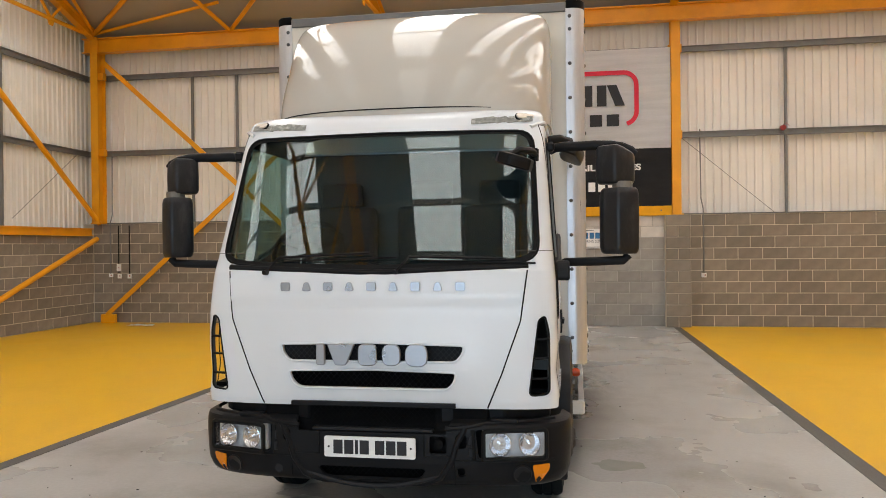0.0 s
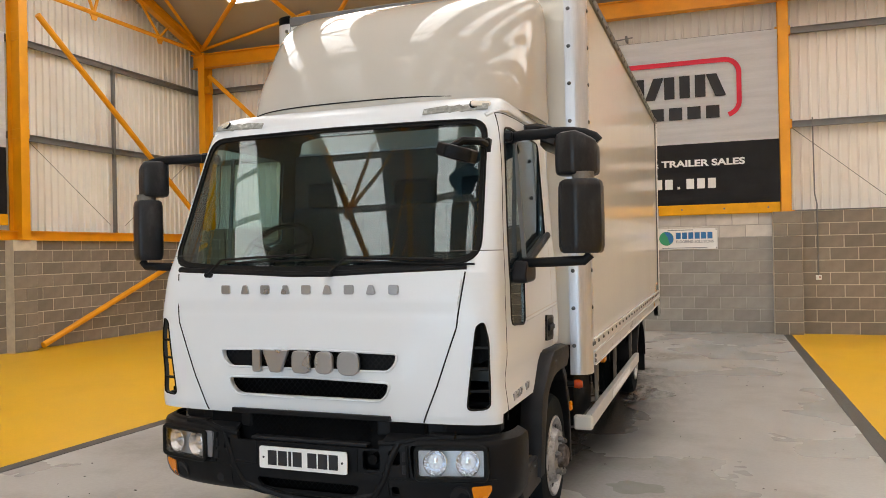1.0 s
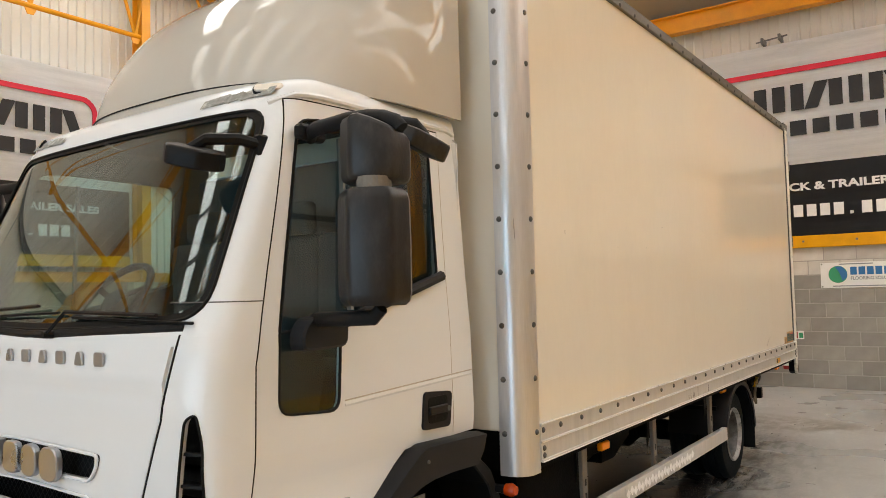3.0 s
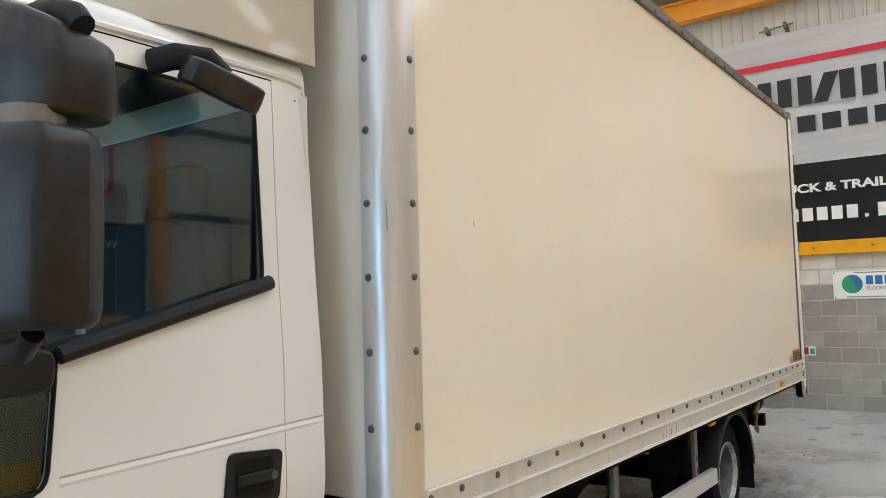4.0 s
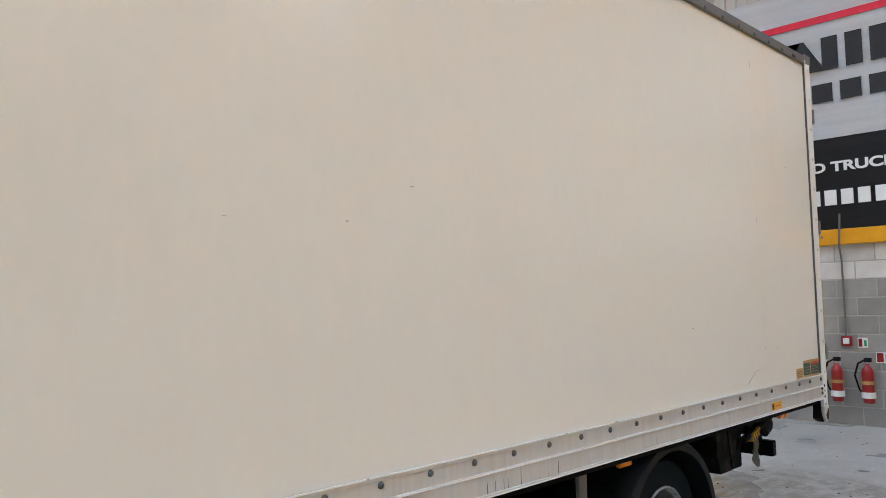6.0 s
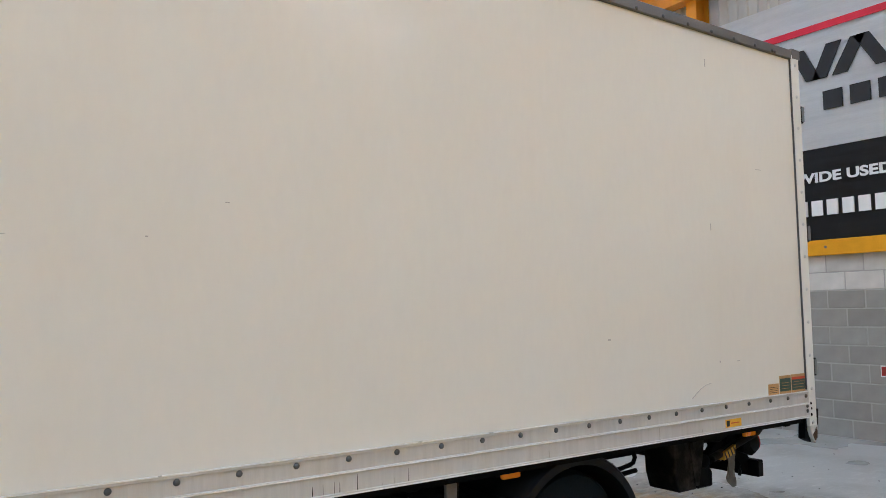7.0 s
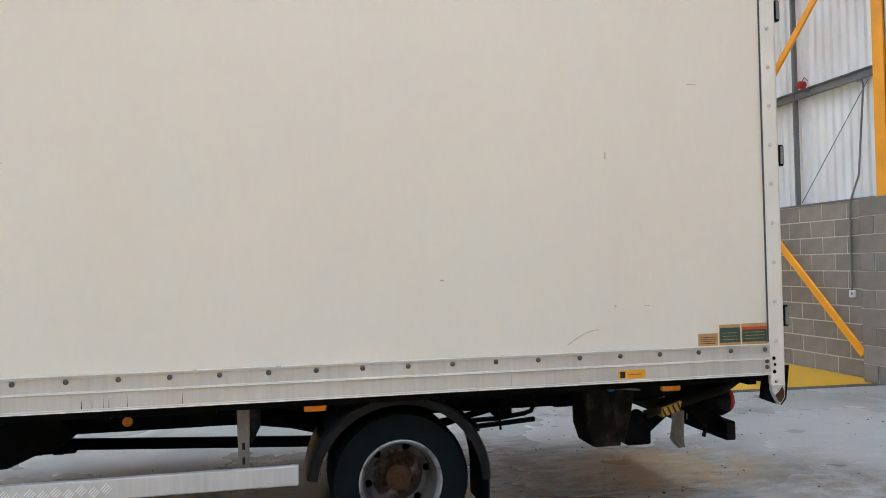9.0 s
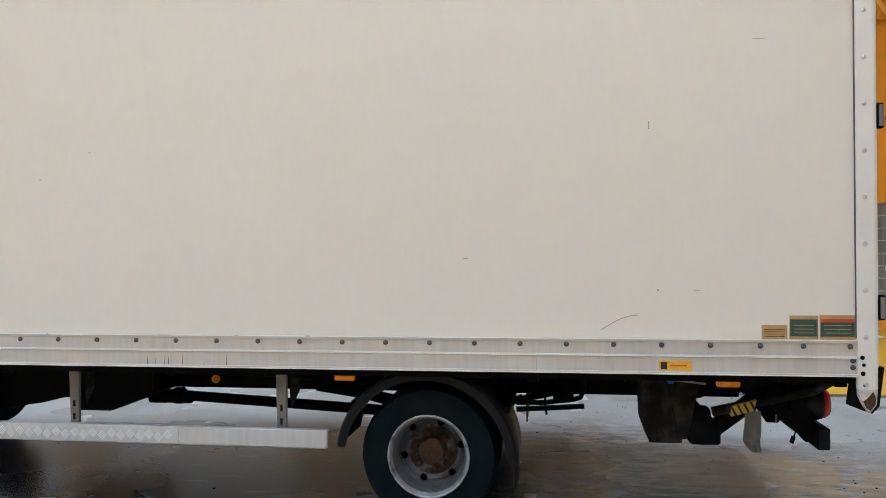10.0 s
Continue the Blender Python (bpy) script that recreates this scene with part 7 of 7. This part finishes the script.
for x, z in ((0.905, 1.565), (2.01, 1.565), (0.905, 1.91), (2.01, 1.91)):
    part("eyelet", lathe([(-0.003, 0.012), (0.0, 0.012)], (x, WY1 - 0.0165, z), "Y", 10), M_STEEL, sg_e)


def fire_sign(x, z, w=0.17, h=0.13):
    f = thing("fire_notice", box(x - w / 2, x + w / 2, WY1 - 0.008, WY1 - 0.003, z - h / 2, z + h / 2), M_PLATE, "small white fire notice with red and green panels", "sign", "fire notices")
    part("red_panel", box(x - w / 2 + 0.01, x - 0.005, WY1 - 0.0095, WY1 - 0.008, z - h / 2 + 0.012, z + h / 2 - 0.012), M_EXT_RED, f)
    part("green_panel", box(x + 0.015, x + w / 2 - 0.012, WY1 - 0.0095, WY1 - 0.008, z - h / 2 + 0.02, z + h / 2 - 0.03), M_SIGN_GREEN, f)
    return f


FS, FS2 = (0.52, 0.82), (-0.20, 0.81)
fire_sign(FS[0], FS[1])
fire_sign(FS2[0], FS2[1])
fire_sign(FS2[0] + 0.50, FS2[1] + 0.18, 0.11, 0.12)
cp = thing("call_point", box(FS2[0] + 0.27, FS2[0] + 0.39, WY1 - 0.05, WY1, FS2[1] + 0.14, FS2[1] + 0.26, 0.006), M_EXT_RED, "red fire alarm call point box", "call point")
part("pane", box(FS2[0] + 0.295, FS2[0] + 0.365, WY1 - 0.053, WY1 - 0.05, FS2[1] + 0.165, FS2[1] + 0.235), M_PLATE, cp)
conduit([(FS2[0] + 0.33, WY1 - 0.03, FS2[1] + 0.26), (FS2[0] + 0.325, WY1 - 0.03, 2.0), (FS2[0] + 0.33, WY1 - 0.10, 2.15), (FS2[0] + 0.36, WY1 - 0.12, 2.55)])
for dx, s in ((0.22, 1.0), (0.56, 1.0)):
    x, z = FS2[0] + dx, FS2[1] - 0.52
    fe = thing("fire_extinguisher", lathe([(0.0, 0.055), (0.01, 0.064), (0.05, 0.067), (0.36, 0.067), (0.40, 0.055), (0.43, 0.028), (0.46, 0.022)], (x, WY1 - 0.10, z), "Z", 22), M_EXT_RED, "red fire extinguisher hung on the block wall", "extinguisher", "fire extinguishers", smooth=True)
    part("valve", box(x - 0.03, x + 0.05, WY1 - 0.12, WY1 - 0.08, z + 0.48, z + 0.53, 0.006), M_SEAL, fe)
    part("hose", tube([(x - 0.03, WY1 - 0.10, z + 0.50), (x - 0.10, WY1 - 0.10, z + 0.46), (x - 0.14, WY1 - 0.10, z + 0.32), (x - 0.10, WY1 - 0.10, z + 0.16), (x - 0.06, WY1 - 0.11, z + 0.10)], 0.011, 8), M_SEAL, fe, "black hose", True)
    part("label_panel", lathe([(0.06, 0.0765), (0.13, 0.0765)], (x, WY1 - 0.10, z), "Z", 22, None, False), M_PLATE, fe)
    part("label_panel", lathe([(0.22, 0.0765), (0.26, 0.0765)], (x, WY1 - 0.10, z), "Z", 22, None, False), M_LABEL_TAN, fe)
    part("hook", box(x - 0.02, x + 0.02, WY1 - 0.03, WY1, z + 0.36, z + 0.42), M_STEEL, fe)
hk = thing("banner_bracket", beam((0.10, WY1 - 0.02, 5.56), (0.58, WY1 - 0.02, 5.60), 0.02, 0.02), M_STEEL, "thin dark bracket above the banner", "bracket")
part("clip", box(0.18, 0.22, WY1 - 0.05, WY1 + 0.2, 5.53, 5.62), M_STEEL, hk)
part("clip", box(0.44, 0.48, WY1 - 0.05, WY1 + 0.2, 5.55, 5.64), M_STEEL, hk)
# a scrap of white sheet on the yellow floor
t = bmesh.new()
g = [[t.verts.new((-8.1 + 0.08 * i + 0.03 * noise.noise((i, j, 5)), 10.92 + 0.05 * j, 0.012 + 0.05 * abs(noise.noise((i * 0.7, j * 0.9, 1))))) for i in range(8)] for j in range(4)]
for j in range(3):
    for i in range(7):
        t.faces.new((g[j][i], g[j][i + 1], g[j + 1][i + 1], g[j + 1][i]))
thing("plastic_scrap", thick(t, 0.003), M_PLATE, "crumpled scrap of white plastic on the yellow floor", "litter", smooth=True)


# stains and wet patches on the floor
def stain(cx, cy, rx, ry, material, seed, label):
    t = bmesh.new()
    n = 40
    ring = []
    for k in range(n):
        a = 2 * math.pi * k / n
        r = 1 + 0.45 * noise.noise((math.cos(a) * 1.6 + seed, math.sin(a) * 1.6, seed * 3.1)) + 0.2 * noise.noise((math.cos(a) * 5 + seed, math.sin(a) * 5, 2))
        ring.append(t.verts.new((cx + rx * r * math.cos(a), cy + ry * r * math.sin(a), 0.0012)))
    t.faces.new(ring)
    return thing("floor_stain", t, material, label, "stain", "floor stains", kind="structure")


stain(1.50, 1.95, 0.20, 0.13, M_WET, 1, "dark wet patch on the grey floor")
rnd = random.Random(4)
chips = None
for k in range(340):
    x, y = rnd.uniform(-2.6, 3.0), rnd.uniform(-1.0, 11.3)
    s = rnd.uniform(0.002, 0.007)
    if k > 200:
        x, y, s = rnd.uniform(-3.0, 1.2), rnd.gauss(7.3, 1.3), rnd.uniform(0.0015, 0.006)
    chips = box(x - s, x + s * rnd.uniform(0.5, 2), y - s, y + s * rnd.uniform(0.4, 1.5), 0.0, rnd.uniform(0.002, 0.005), 0, 1, chips)
thing("floor_debris", chips, M_BLACK, "small dark crumbs and dirt specks on the floor", "debris", kind="stuff")

# blocks of the walls and piers
blocks(wn2, pose(-2.44, WY1, 0), 5.40, COURSES, M_BLOCK_GREY, 1, pale_from=8, pale=M_BLOCK_PALE)
blocks(wn1, pose(3.44, WY1, 0), 4.5, COURSES, M_BLOCK, 2)
blocks(wn3, pose(WX0, WY1, 0), 6.44, COURSES, M_BLOCK, 3)
blocks(ww, pose(WX0, 2.2, 0, 0, 0, 90) @ pose(0, 0, 0), WY1 - 2.2, COURSES, M_BLOCK, 4, top=WEST_TOP)
for p, x in piers:
    if x > -50:
        for c in range(COURSES):
            for a, ln in (((-0.235, 0.47),) if c % 2 else ((-0.235, 0.235), (0.0, 0.235))):
                key = (round(ln, 3), "pier")
                if key not in _blocks:
                    _blocks[key] = block_mesh(ln, 0.18)
                    _blocks[key].materials.append(M_BLOCK)
                ob = new("block", _blocks[key])
                ob.parent = p
                ob.matrix_basis = pose(x + a, WY1 - 0.2, c * BH)
    else:
        yy = -x - 100
        for c in range(int(WEST_TOP / BH)):
            for a, ln in (((-0.235, 0.47),) if c % 2 else ((-0.235, 0.235), (0.0, 0.235))):
                ob = new("block", _blocks[(round(ln, 3), "pier")])
                ob.parent = p
                ob.matrix_basis = pose(WX0 + 0.2, yy + a, c * BH, 0, 0, 90)
